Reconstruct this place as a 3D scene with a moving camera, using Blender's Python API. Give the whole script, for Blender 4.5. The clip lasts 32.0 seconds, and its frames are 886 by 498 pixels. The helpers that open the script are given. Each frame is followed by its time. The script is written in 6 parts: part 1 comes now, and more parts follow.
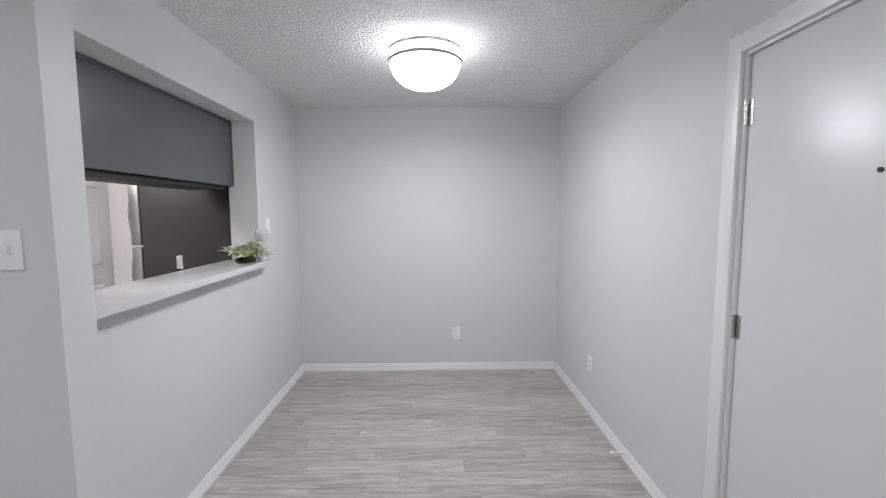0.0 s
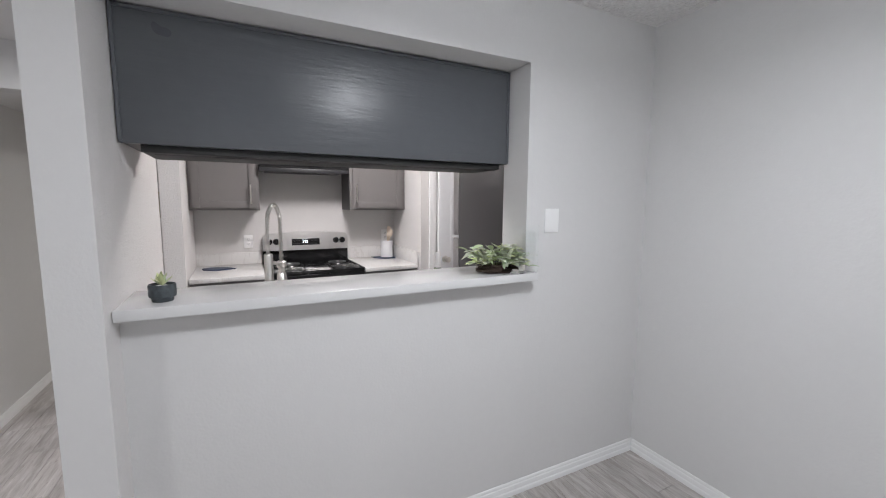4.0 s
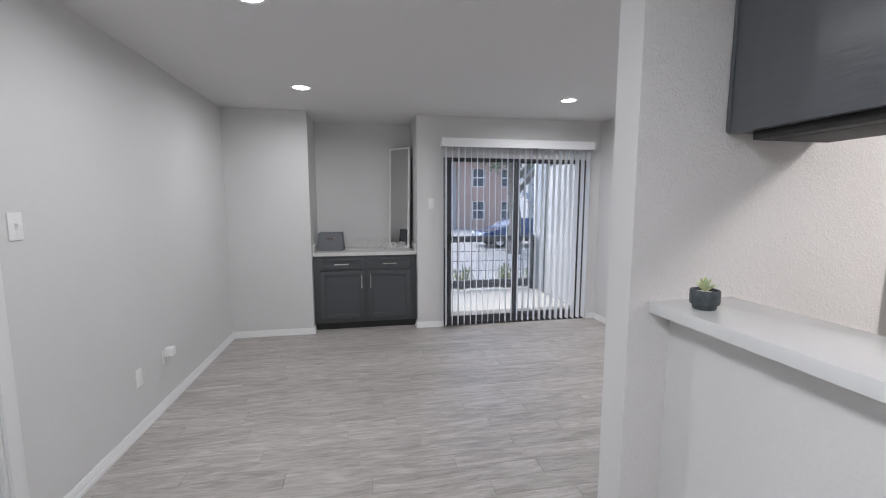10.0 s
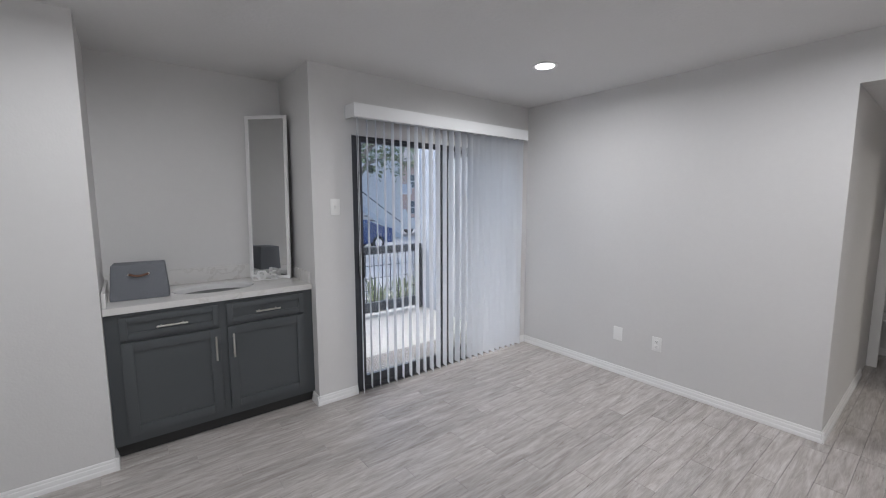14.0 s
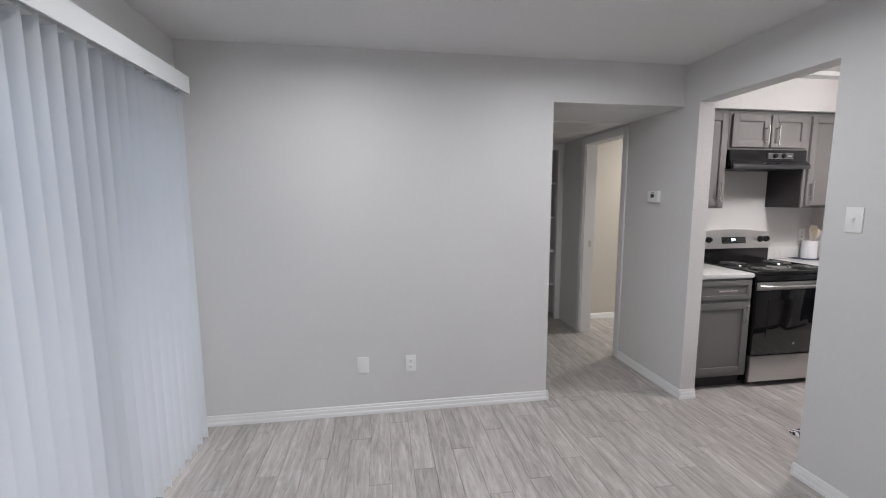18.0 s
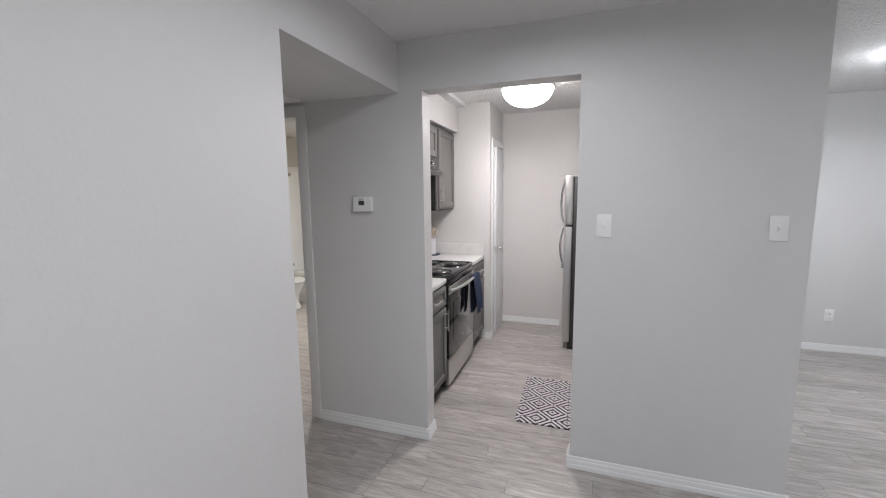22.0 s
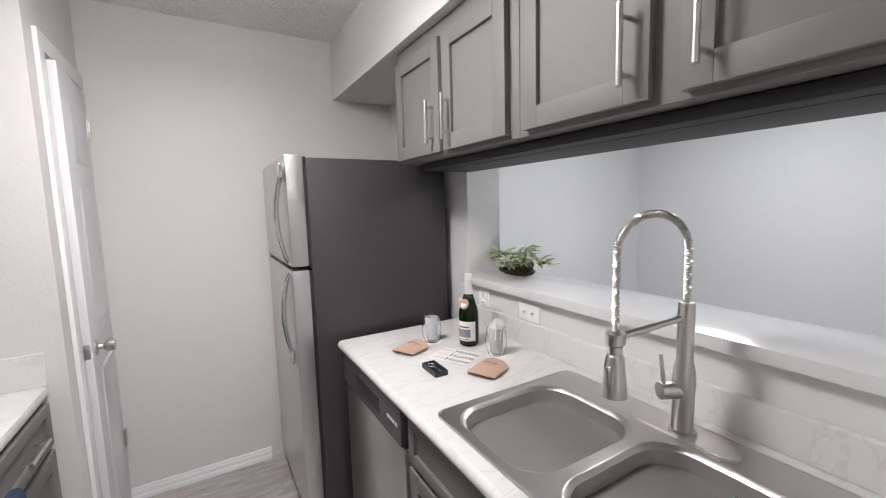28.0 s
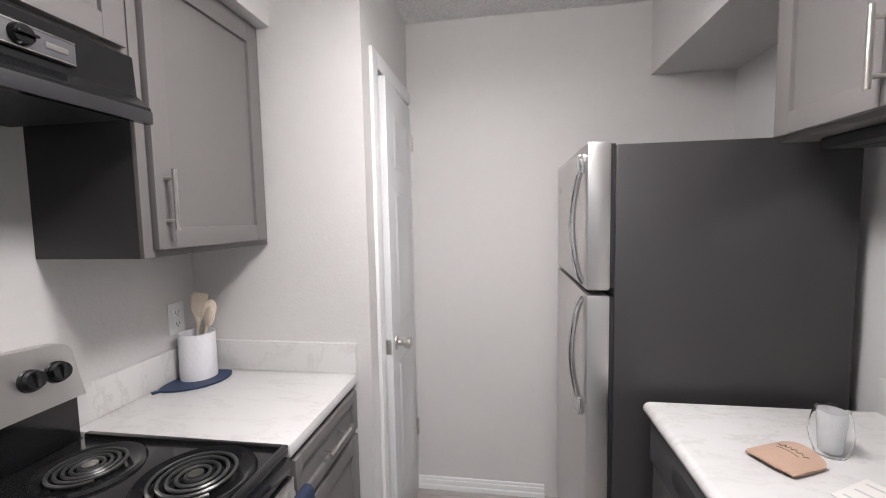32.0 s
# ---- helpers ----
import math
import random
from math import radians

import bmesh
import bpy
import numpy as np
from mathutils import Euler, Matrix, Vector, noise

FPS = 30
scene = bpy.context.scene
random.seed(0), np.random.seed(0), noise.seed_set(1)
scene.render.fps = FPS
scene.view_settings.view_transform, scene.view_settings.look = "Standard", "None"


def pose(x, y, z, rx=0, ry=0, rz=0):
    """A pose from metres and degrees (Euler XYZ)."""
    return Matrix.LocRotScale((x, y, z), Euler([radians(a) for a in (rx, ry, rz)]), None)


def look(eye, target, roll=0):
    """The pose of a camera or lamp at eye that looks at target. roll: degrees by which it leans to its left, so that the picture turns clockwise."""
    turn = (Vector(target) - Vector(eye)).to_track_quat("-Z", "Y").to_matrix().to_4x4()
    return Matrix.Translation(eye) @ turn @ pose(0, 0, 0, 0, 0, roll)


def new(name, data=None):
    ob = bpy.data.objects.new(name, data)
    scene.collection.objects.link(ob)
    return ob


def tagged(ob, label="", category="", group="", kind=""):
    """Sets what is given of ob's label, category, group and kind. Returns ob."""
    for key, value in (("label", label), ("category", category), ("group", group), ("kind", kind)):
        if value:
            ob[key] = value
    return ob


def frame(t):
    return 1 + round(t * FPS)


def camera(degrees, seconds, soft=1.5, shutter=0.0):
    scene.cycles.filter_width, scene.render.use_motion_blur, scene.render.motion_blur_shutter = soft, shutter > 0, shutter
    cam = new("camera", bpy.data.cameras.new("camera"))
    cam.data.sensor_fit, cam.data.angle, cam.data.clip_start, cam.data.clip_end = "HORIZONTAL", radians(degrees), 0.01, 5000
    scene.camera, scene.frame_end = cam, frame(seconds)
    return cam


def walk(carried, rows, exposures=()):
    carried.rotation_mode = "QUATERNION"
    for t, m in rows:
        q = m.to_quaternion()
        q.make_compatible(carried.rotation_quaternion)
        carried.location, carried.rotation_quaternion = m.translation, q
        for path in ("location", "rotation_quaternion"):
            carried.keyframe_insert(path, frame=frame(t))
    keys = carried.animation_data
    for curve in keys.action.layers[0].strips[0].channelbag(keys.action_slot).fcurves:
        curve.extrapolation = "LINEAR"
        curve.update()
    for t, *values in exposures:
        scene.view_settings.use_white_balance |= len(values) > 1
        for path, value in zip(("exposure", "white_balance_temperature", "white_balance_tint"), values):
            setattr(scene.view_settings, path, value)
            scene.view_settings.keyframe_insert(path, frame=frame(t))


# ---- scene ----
cam = camera(95.2, 32.0, 1.1)
METRES, EYE, TILT, LEAN, TURN = 14.0, 1.5, 0.0, 0.0, 0.7
PATH = [
    (0, (0.321, 2.25, 1.477), (0.282, 0.258, 1.3), -0.2),
    (0.5, (0.192, 2.069, 1.429), (0.384, 0.085, 1.261), -0.4),
    (1, (0.083, 1.878, 1.437), (0.521, -0.066, 1.258), -0.3),
    (1.5, (0.006, 1.679, 1.431), (0.698, -0.189, 1.246), -0.2),
    (2, (0.002, 1.463, 1.435), (0.934, -0.295, 1.241), -0.1),
    (2.5, (0.018, 1.231, 1.468), (1.183, -0.381, 1.258), -0.1),
    (3, (0.01, 1.0, 1.464), (1.397, -0.425, 1.257), -0.0),
    (3.5, (0.027, 0.797, 1.478), (1.622, -0.39, 1.257), 0.3),
    (5.5, (-0.031, -0.012, 1.443), (1.953, 0.078, 1.240), 0.1),
    (6, (-0.019, -0.163, 1.43), (1.938, 0.2, 1.235), 0.1),
    (6.5, (-0.054, -0.313, 1.43), (1.816, 0.371, 1.238), 0.1),
    (7, (-0.054, -0.467, 1.438), (1.676, 0.515, 1.235), 0.0),
    (7.5, (0.029, -0.538, 1.428), (1.587, 0.698, 1.221), -0.1),
    (8, (0.175, -0.559, 1.435), (1.513, 0.913, 1.227), -0.1),
    (8.5, (0.321, -0.553, 1.445), (1.389, 1.124, 1.229), -0.2),
    (9, (0.477, -0.508, 1.451), (1.28, 1.311, 1.232), -0.1),
    (9.5, (0.579, -0.357, 1.446), (1.151, 1.546, 1.22), 0.0),
    (10, (0.623, -0.164, 1.457), (0.99, 1.789, 1.229), 0.0),
    (10.5, (0.632, 0.042, 1.454), (0.824, 2.02, 1.228), -0.2),
    (11, (0.59, 0.276, 1.456), (0.702, 2.26, 1.231), -0.0),
    (11.5, (0.474, 0.541, 1.468), (0.624, 2.522, 1.24), -0.1),
    (12, (0.36, 0.779, 1.474), (0.658, 2.744, 1.247), -0.0),
    (12.5, (0.278, 1.013, 1.469), (0.793, 2.932, 1.243), -0.0),
    (13, (0.222, 1.227, 1.472), (0.98, 3.063, 1.245), -0.1),
    (13.5, (0.162, 1.428, 1.471), (1.161, 3.146, 1.247), -0.0),
    (15.5, (0.144, 2.315, 1.503), (1.902, 3.233, 1.25), -0.3),
    (16, (0.193, 2.505, 1.489), (2.057, 3.186, 1.24), -0.1),
    (16.5, (0.26, 2.678, 1.488), (2.196, 3.115, 1.239), 0.0),
    (17, (0.361, 2.903, 1.467), (2.338, 3.086, 1.228), -0.0),
    (17.5, (0.54, 3.12, 1.461), (2.524, 3.033, 1.222), -0.1),
    (18, (0.725, 3.229, 1.478), (2.688, 2.931, 1.236), -0.2),
    (18.5, (0.916, 3.364, 1.48), (2.829, 2.829, 1.241), -0.2),
    (19, (1.099, 3.441, 1.479), (2.928, 2.668, 1.239), -0.4),
    (19.5, (1.314, 3.466, 1.471), (3.028, 2.463, 1.238), -0.6),
    (20, (1.535, 3.501, 1.492), (3.087, 2.264, 1.252), -0.5),
    (20.5, (1.769, 3.532, 1.51), (3.133, 2.089, 1.269), -0.6),
    (21, (1.973, 3.505, 1.502), (3.112, 1.879, 1.258), -0.8),
    (21.5, (2.192, 3.422, 1.522), (3.093, 1.655, 1.266), -0.8),
    (22, (2.401, 3.303, 1.542), (3.047, 1.428, 1.28), -0.7),
    (22.5, (2.555, 3.167, 1.537), (2.965, 1.226, 1.281), -0.6),
    (23, (2.672, 2.974, 1.529), (2.868, 0.999, 1.284), -0.9),
    (23.5, (2.771, 2.774, 1.531), (2.758, 0.79, 1.278), -0.8),
    (24, (2.857, 2.555, 1.521), (2.652, 0.581, 1.276), -0.7),
    (24.5, (2.922, 2.35, 1.525), (2.563, 0.398, 1.278), -0.8),
    (25, (2.991, 2.161, 1.533), (2.482, 0.243, 1.283), -1.0),
    (25.5, (2.99, 1.949, 1.524), (2.353, 0.069, 1.276), -0.9),
    (26, (2.989, 1.722, 1.525), (2.216, -0.107, 1.285), -0.8),
    (26.5, (2.976, 1.522, 1.517), (2.087, -0.254, 1.284), -0.8),
    (28.5, (2.819, 0.819, 1.492), (1.813, -0.896, 1.273), -1.6),
    (29, (2.789, 0.628, 1.513), (1.925, -1.162, 1.289), -1.4),
    (29.5, (2.768, 0.458, 1.513), (2.097, -1.413, 1.3), -1.5),
    (30, (2.774, 0.325, 1.512), (2.312, -1.611, 1.315), -1.4),
    (30.5, (2.79, 0.273, 1.512), (2.564, -1.706, 1.325), -1.5),
    (31, (2.806, 0.306, 1.511), (2.795, -1.687, 1.339), -1.4),
    (31.5, (2.807, 0.415, 1.503), (2.98, -1.57, 1.337), -1.4),
    (32, (2.819, 0.567, 1.489), (3.12, -1.404, 1.333), -1.1),
]
walk(cam, [(t, look(eye, target, roll)) for t, eye, target, roll in PATH], [(0, 1.62, 6270, 10.0), (32, 1.62, 6270, 10.0)])
CEIL = 2.42
VANE = -24

# ---- light and sky ----
world = bpy.data.worlds.new("sky")
scene.world = world
world.use_nodes = True
wn = world.node_tree.nodes
sky = wn.new("ShaderNodeTexSky")
sky.sky_type = "NISHITA"
sky.sun_disc = False
sky.sun_elevation, sky.sun_rotation = radians(58), radians(325)
sky.air_density, sky.dust_density = 1.0, 3.0
world.node_tree.links.new(sky.outputs[0], wn["Background"].inputs[0])
wn["Background"].inputs[1].default_value = 0.115


def lamp(name, kind, m, power, colour=(1, 1, 1), size=0.2, shape="DISK", size_y=0.2):
    d = bpy.data.lights.new(name, kind)
    d.energy, d.color = power, colour
    if kind == "AREA":
        d.shape, d.size = shape, size
        if shape == "RECTANGLE":
            d.size_y = size_y
    ob = new(name, d)
    ob.matrix_world = m
    return ob


sun = lamp("sun", "SUN", look((0, 0, 0), (0.304, -0.434, -0.848)), 0.4, (1.0, 0.985, 0.96))
sun.data.angle = radians(35)
# recessed lights of the living room
DOWNLIGHTS = [(0.10, 1.98), (0.104, 3.525), (2.525, 1.99), (2.525, 3.512)]
for lx, ly in DOWNLIGHTS:
    lamp("downlight_lamp", "AREA", pose(lx, ly, CEIL - 0.012), 3.0, (1.0, 0.985, 0.98), 0.13).data.spread = radians(171)
NOOK_LAMP, KITCHEN_LAMP = (0.372, -0.155), (2.845, -0.11)
lamp("nook_lamp", "AREA", pose(*NOOK_LAMP, CEIL - 0.242), 5.6, (0.98, 0.985, 1.0), 0.36)
lamp("kitchen_lamp", "AREA", pose(*KITCHEN_LAMP, 2.475 - 0.242), 6.5, (1.0, 0.925, 0.90), 0.36)
lamp("bath_lamp", "AREA", pose(5.0, -0.5, 2.35), 11, (1.0, 0.94, 0.86), 0.3)


# ---- materials ----
def material(name, colour, rough=0.6, metal=0.0, grain=0.0, scale=60.0, bump=0.0, bump_scale=120.0, tint=0.0, blotch=1.5, coat=0.0, emit=0.0, rnd=0.0, rough_var=0.0, bump_dist=0.002):
    """Colour with fine grain, large blotches, relief and uneven gloss."""
    m = bpy.data.materials.new(name)
    m.use_nodes = True
    nt = m.node_tree
    b = nt.nodes["Principled BSDF"]
    b.inputs["Base Color"].default_value = (*colour, 1)
    b.inputs["Roughness"].default_value = rough
    b.inputs["Metallic"].default_value = metal
    b.inputs["Coat Weight"].default_value = coat
    if emit:
        b.inputs["Emission Color"].default_value = (*colour, 1)
        b.inputs["Emission Strength"].default_value = emit
    co = nt.nodes.new("ShaderNodeTexCoord")
    where = co.outputs["Object"]
    if grain or tint:
        n1 = nt.nodes.new("ShaderNodeTexNoise")
        n1.inputs["Scale"].default_value, n1.inputs["Detail"].default_value = scale, 4
        n2 = nt.nodes.new("ShaderNodeTexNoise")
        n2.inputs["Scale"].default_value, n2.inputs["Detail"].default_value = blotch, 3
        for n in (n1, n2):
            nt.links.new(where, n.inputs["Vector"])
        a = nt.nodes.new("ShaderNodeMath")
        a.operation = "MULTIPLY_ADD"
        a.inputs[1].default_value, a.inputs[2].default_value = 2 * grain, 1 - grain
        nt.links.new(n1.outputs["Fac"], a.inputs[0])
        c = nt.nodes.new("ShaderNodeMath")
        c.operation = "MULTIPLY_ADD"
        c.inputs[1].default_value, c.inputs[2].default_value = 2 * tint, 1 - tint
        nt.links.new(n2.outputs["Fac"], c.inputs[0])
        p = nt.nodes.new("ShaderNodeMath")
        p.operation = "MULTIPLY"
        nt.links.new(a.outputs[0], p.inputs[0])
        nt.links.new(c.outputs[0], p.inputs[1])
        last = p.outputs[0]
        if rnd:
            oi = nt.nodes.new("ShaderNodeObjectInfo")
            r = nt.nodes.new("ShaderNodeMath")
            r.operation = "MULTIPLY_ADD"
            r.inputs[1].default_value, r.inputs[2].default_value = 2 * rnd, 1 - rnd
            nt.links.new(oi.outputs["Random"], r.inputs[0])
            q = nt.nodes.new("ShaderNodeMath")
            q.operation = "MULTIPLY"
            nt.links.new(last, q.inputs[0])
            nt.links.new(r.outputs[0], q.inputs[1])
            last = q.outputs[0]
        v = nt.nodes.new("ShaderNodeVectorMath")
        v.operation = "SCALE"
        v.inputs[0].default_value = colour
        nt.links.new(last, v.inputs["Scale"])
        nt.links.new(v.outputs[0], b.inputs["Base Color"])
    if rough_var:
        n4 = nt.nodes.new("ShaderNodeTexNoise")
        n4.inputs["Scale"].default_value = 7
        nt.links.new(where, n4.inputs["Vector"])
        e = nt.nodes.new("ShaderNodeMath")
        e.operation = "MULTIPLY_ADD"
        e.inputs[1].default_value, e.inputs[2].default_value = 2 * rough_var, rough - rough_var
        nt.links.new(n4.outputs["Fac"], e.inputs[0])
        nt.links.new(e.outputs[0], b.inputs["Roughness"])
    if bump:
        n3 = nt.nodes.new("ShaderNodeTexNoise")
        n3.inputs["Scale"].default_value, n3.inputs["Detail"].default_value = bump_scale, 3
        nt.links.new(where, n3.inputs["Vector"])
        bp = nt.nodes.new("ShaderNodeBump")
        bp.inputs["Strength"].default_value, bp.inputs["Distance"].default_value = bump, bump_dist
        nt.links.new(n3.outputs["Fac"], bp.inputs["Height"])
        nt.links.new(bp.outputs[0], b.inputs["Normal"])
    return m


def marble(name, vein=0.5, scale=1.0):
    """White laminate with soft grey veins."""
    m = material(name, (0.80, 0.79, 0.78), 0.28, coat=0.2)
    nt = m.node_tree
    b = nt.nodes["Principled BSDF"]
    co = nt.nodes.new("ShaderNodeTexCoord")
    mp = nt.nodes.new("ShaderNodeMapping")
    mp.inputs["Scale"].default_value = (scale * 0.9, scale * 3.0, scale)
    mp.inputs["Rotation"].default_value = (0, 0, 0.6)
    nt.links.new(co.outputs["Object"], mp.inputs[0])
    wrp = nt.nodes.new("ShaderNodeTexNoise")
    wrp.inputs["Scale"].default_value, wrp.inputs["Detail"].default_value = 3.2, 6
    nt.links.new(mp.outputs[0], wrp.inputs["Vector"])
    add = nt.nodes.new("ShaderNodeMixRGB")
    add.inputs[0].default_value = 0.22
    nt.links.new(mp.outputs[0], add.inputs[1])
    nt.links.new(wrp.outputs["Color"], add.inputs[2])
    n = nt.nodes.new("ShaderNodeTexNoise")
    n.inputs["Scale"].default_value, n.inputs["Detail"].default_value, n.inputs["Roughness"].default_value = 5.0, 5, 0.6
    nt.links.new(add.outputs[0], n.inputs["Vector"])
    r = nt.nodes.new("ShaderNodeValToRGB")
    r.color_ramp.elements[0].position, r.color_ramp.elements[1].position = 0.472, 0.528
    r.color_ramp.elements[0].color = r.color_ramp.elements[1].color = (0.68, 0.67, 0.66, 1)
    k = r.color_ramp.elements.new(0.5)
    k.color = (0.68 - 0.42 * vein, 0.66 - 0.42 * vein, 0.64 - 0.42 * vein, 1)
    nt.links.new(n.outputs["Fac"], r.inputs[0])
    soft = nt.nodes.new("ShaderNodeTexNoise")
    soft.inputs["Scale"].default_value = 2.0
    nt.links.new(mp.outputs[0], soft.inputs["Vector"])
    mx = nt.nodes.new("ShaderNodeMixRGB")
    mx.blend_type = "MIX"
    mx.inputs[2].default_value = (0.685, 0.675, 0.665, 1)
    nt.links.new(soft.outputs["Fac"], mx.inputs[0])
    nt.links.new(r.outputs[0], mx.inputs[1])
    nt.links.new(mx.outputs[0], b.inputs["Base Color"])
    return m


def plank_material(name):
    """Pale grey wood-look vinyl: broad figure, fine streaks and dark checks along the plank, each plank of its own shade."""
    m = material(name, (0.4, 0.4, 0.4), 0.40)
    nt = m.node_tree
    b = nt.nodes["Principled BSDF"]
    co = nt.nodes.new("ShaderNodeTexCoord")
    oi = nt.nodes.new("ShaderNodeObjectInfo")
    off = nt.nodes.new("ShaderNodeVectorMath")
    off.operation = "MULTIPLY_ADD"
    off.inputs[1].default_value = (1, 1, 1)
    sc = nt.nodes.new("ShaderNodeMath")
    sc.operation = "MULTIPLY"
    sc.inputs[1].default_value = 37.0
    nt.links.new(oi.outputs["Random"], sc.inputs[0])
    nt.links.new(co.outputs["Object"], off.inputs[0])
    nt.links.new(sc.outputs[0], off.inputs[2])

    def streak(sx, sy, detail, rough, distort, lo, hi, dark, light):
        mp = nt.nodes.new("ShaderNodeMapping")
        mp.inputs["Scale"].default_value = (sx, sy, 1.0)
        nt.links.new(off.outputs[0], mp.inputs[0])
        n = nt.nodes.new("ShaderNodeTexNoise")
        n.inputs["Scale"].default_value = 1.0
        n.inputs["Detail"].default_value, n.inputs["Roughness"].default_value = detail, rough
        n.inputs["Distortion"].default_value = distort
        nt.links.new(mp.outputs[0], n.inputs["Vector"])
        r = nt.nodes.new("ShaderNodeValToRGB")
        e = r.color_ramp.elements
        e[0].position, e[0].color = lo, (*dark, 1)
        e[1].position, e[1].color = hi, (*light, 1)
        nt.links.new(n.outputs["Fac"], r.inputs[0])
        return r.outputs[0]

    def times(a, c):
        v = nt.nodes.new("ShaderNodeVectorMath")
        v.operation = "MULTIPLY"
        nt.links.new(a, v.inputs[0])
        nt.links.new(c, v.inputs[1])
        return v.outputs[0]

    figure = streak(2.4, 19.0, 6, 0.62, 1.8, 0.31, 0.68, (0.335, 0.308, 0.292), (0.545, 0.525, 0.512))
    fine = streak(9.0, 210.0, 4, 0.65, 0.5, 0.30, 0.60, (0.86, 0.85, 0.84), (1.06, 1.06, 1.06))
    checks = streak(6.5, 62.0, 6, 0.72, 1.4, 0.31, 0.40, (0.56, 0.52, 0.48), (1.0, 1.0, 1.0))
    patch = streak(5.0, 26.0, 4, 0.6, 0.8, 0.33, 0.62, (0.84, 0.82, 0.80), (1.04, 1.04, 1.04))
    last = times(times(times(figure, fine), checks), patch)
    mul = nt.nodes.new("ShaderNodeMath")
    mul.operation = "MULTIPLY_ADD"
    mul.inputs[1].default_value, mul.inputs[2].default_value = 0.20, 0.91
    nt.links.new(oi.outputs["Random"], mul.inputs[0])
    v = nt.nodes.new("ShaderNodeVectorMath")
    v.operation = "SCALE"
    nt.links.new(last, v.inputs[0])
    nt.links.new(mul.outputs[0], v.inputs["Scale"])
    nt.links.new(v.outputs[0], b.inputs["Base Color"])
    bp = nt.nodes.new("ShaderNodeBump")
    bp.inputs["Strength"].default_value, bp.inputs["Distance"].default_value = 0.25, 0.001
    nt.links.new(fine, bp.inputs["Height"])
    nt.links.new(bp.outputs[0], b.inputs["Normal"])
    return m


def brushed(name, colour, rough, stretch):
    """Brushed metal whose fine scratches run along one axis."""
    m = material(name, colour, rough, 1.0)
    nt = m.node_tree
    b = nt.nodes["Principled BSDF"]
    co = nt.nodes.new("ShaderNodeTexCoord")
    mp = nt.nodes.new("ShaderNodeMapping")
    mp.inputs["Scale"].default_value = stretch
    nt.links.new(co.outputs["Object"], mp.inputs[0])
    n = nt.nodes.new("ShaderNodeTexNoise")
    n.inputs["Scale"].default_value, n.inputs["Detail"].default_value = 1.0, 4
    nt.links.new(mp.outputs[0], n.inputs["Vector"])
    e = nt.nodes.new("ShaderNodeMath")
    e.operation = "MULTIPLY_ADD"
    e.inputs[1].default_value, e.inputs[2].default_value = 0.16, rough - 0.08
    nt.links.new(n.outputs["Fac"], e.inputs[0])
    nt.links.new(e.outputs[0], b.inputs["Roughness"])
    return m


def translucent(name, colour):
    """Thin vinyl that passes half of the daylight on."""
    m = material(name, colour, 0.45)
    nt = m.node_tree
    tr = nt.nodes.new("ShaderNodeBsdfTranslucent")
    tr.inputs["Color"].default_value = (*colour, 1)
    mx = nt.nodes.new("ShaderNodeMixShader")
    mx.inputs[0].default_value = 0.55
    nt.links.new(nt.nodes["Principled BSDF"].outputs[0], mx.inputs[1])
    nt.links.new(tr.outputs[0], mx.inputs[2])
    nt.links.new(mx.outputs[0], nt.nodes["Material Output"].inputs["Surface"])
    return m


def glass(name, colour=(1, 1, 1), rough=0.0, ior=1.45):
    m = material(name, colour, rough)
    b = m.node_tree.nodes["Principled BSDF"]
    b.inputs["Transmission Weight"].default_value = 1.0
    b.inputs["IOR"].default_value = ior
    return m


def stretch_relief(m, scale):
    """Draw the relief of a material out along one axis, like brush strokes."""
    nt = m.node_tree
    mp = nt.nodes.new("ShaderNodeMapping")
    mp.inputs["Scale"].default_value = scale
    bump_node = next(n for n in nt.nodes if n.bl_idname == "ShaderNodeBump")
    noise = bump_node.inputs["Height"].links[0].from_node
    nt.links.new(noise.inputs["Vector"].links[0].from_socket, mp.inputs[0])
    nt.links.new(mp.outputs[0], noise.inputs["Vector"])


def plateau(m):
    """Turn the relief into sparse flat ridges on a smooth ground, like knockdown plaster."""
    nt = m.node_tree
    bump_node = next(n for n in nt.nodes if n.bl_idname == "ShaderNodeBump")
    noise = bump_node.inputs["Height"].links[0].from_node
    noise.inputs["Detail"].default_value, noise.inputs["Distortion"].default_value = 4, 1.2
    r = nt.nodes.new("ShaderNodeValToRGB")
    r.color_ramp.elements[0].position, r.color_ramp.elements[1].position = 0.48, 0.70
    nt.links.new(noise.outputs["Fac"], r.inputs[0])
    nt.links.new(r.outputs[0], bump_node.inputs["Height"])


M_WALL = material("wall_paint", (0.69, 0.685, 0.682), 0.55, grain=0.02, scale=30, tint=0.035, bump=0.2, bump_scale=95, bump_dist=0.003)
M_WALL_ROUGH = material("textured_wall_paint", (0.67, 0.655, 0.645), 0.5, grain=0.02, scale=30, tint=0.03, bump=0.3, bump_scale=85, bump_dist=0.003)
M_WALLK = material("kitchen_wall_paint", (0.71, 0.69, 0.68), 0.5, grain=0.02, scale=30, tint=0.035, bump=0.15, bump_scale=80, bump_dist=0.003)
M_WALL_JAMB = material("knockdown_wall_paint", (0.71, 0.69, 0.68), 0.5, grain=0.03, scale=50, tint=0.03, bump=0.4, bump_scale=65, bump_dist=0.004)
plateau(M_WALL_JAMB)
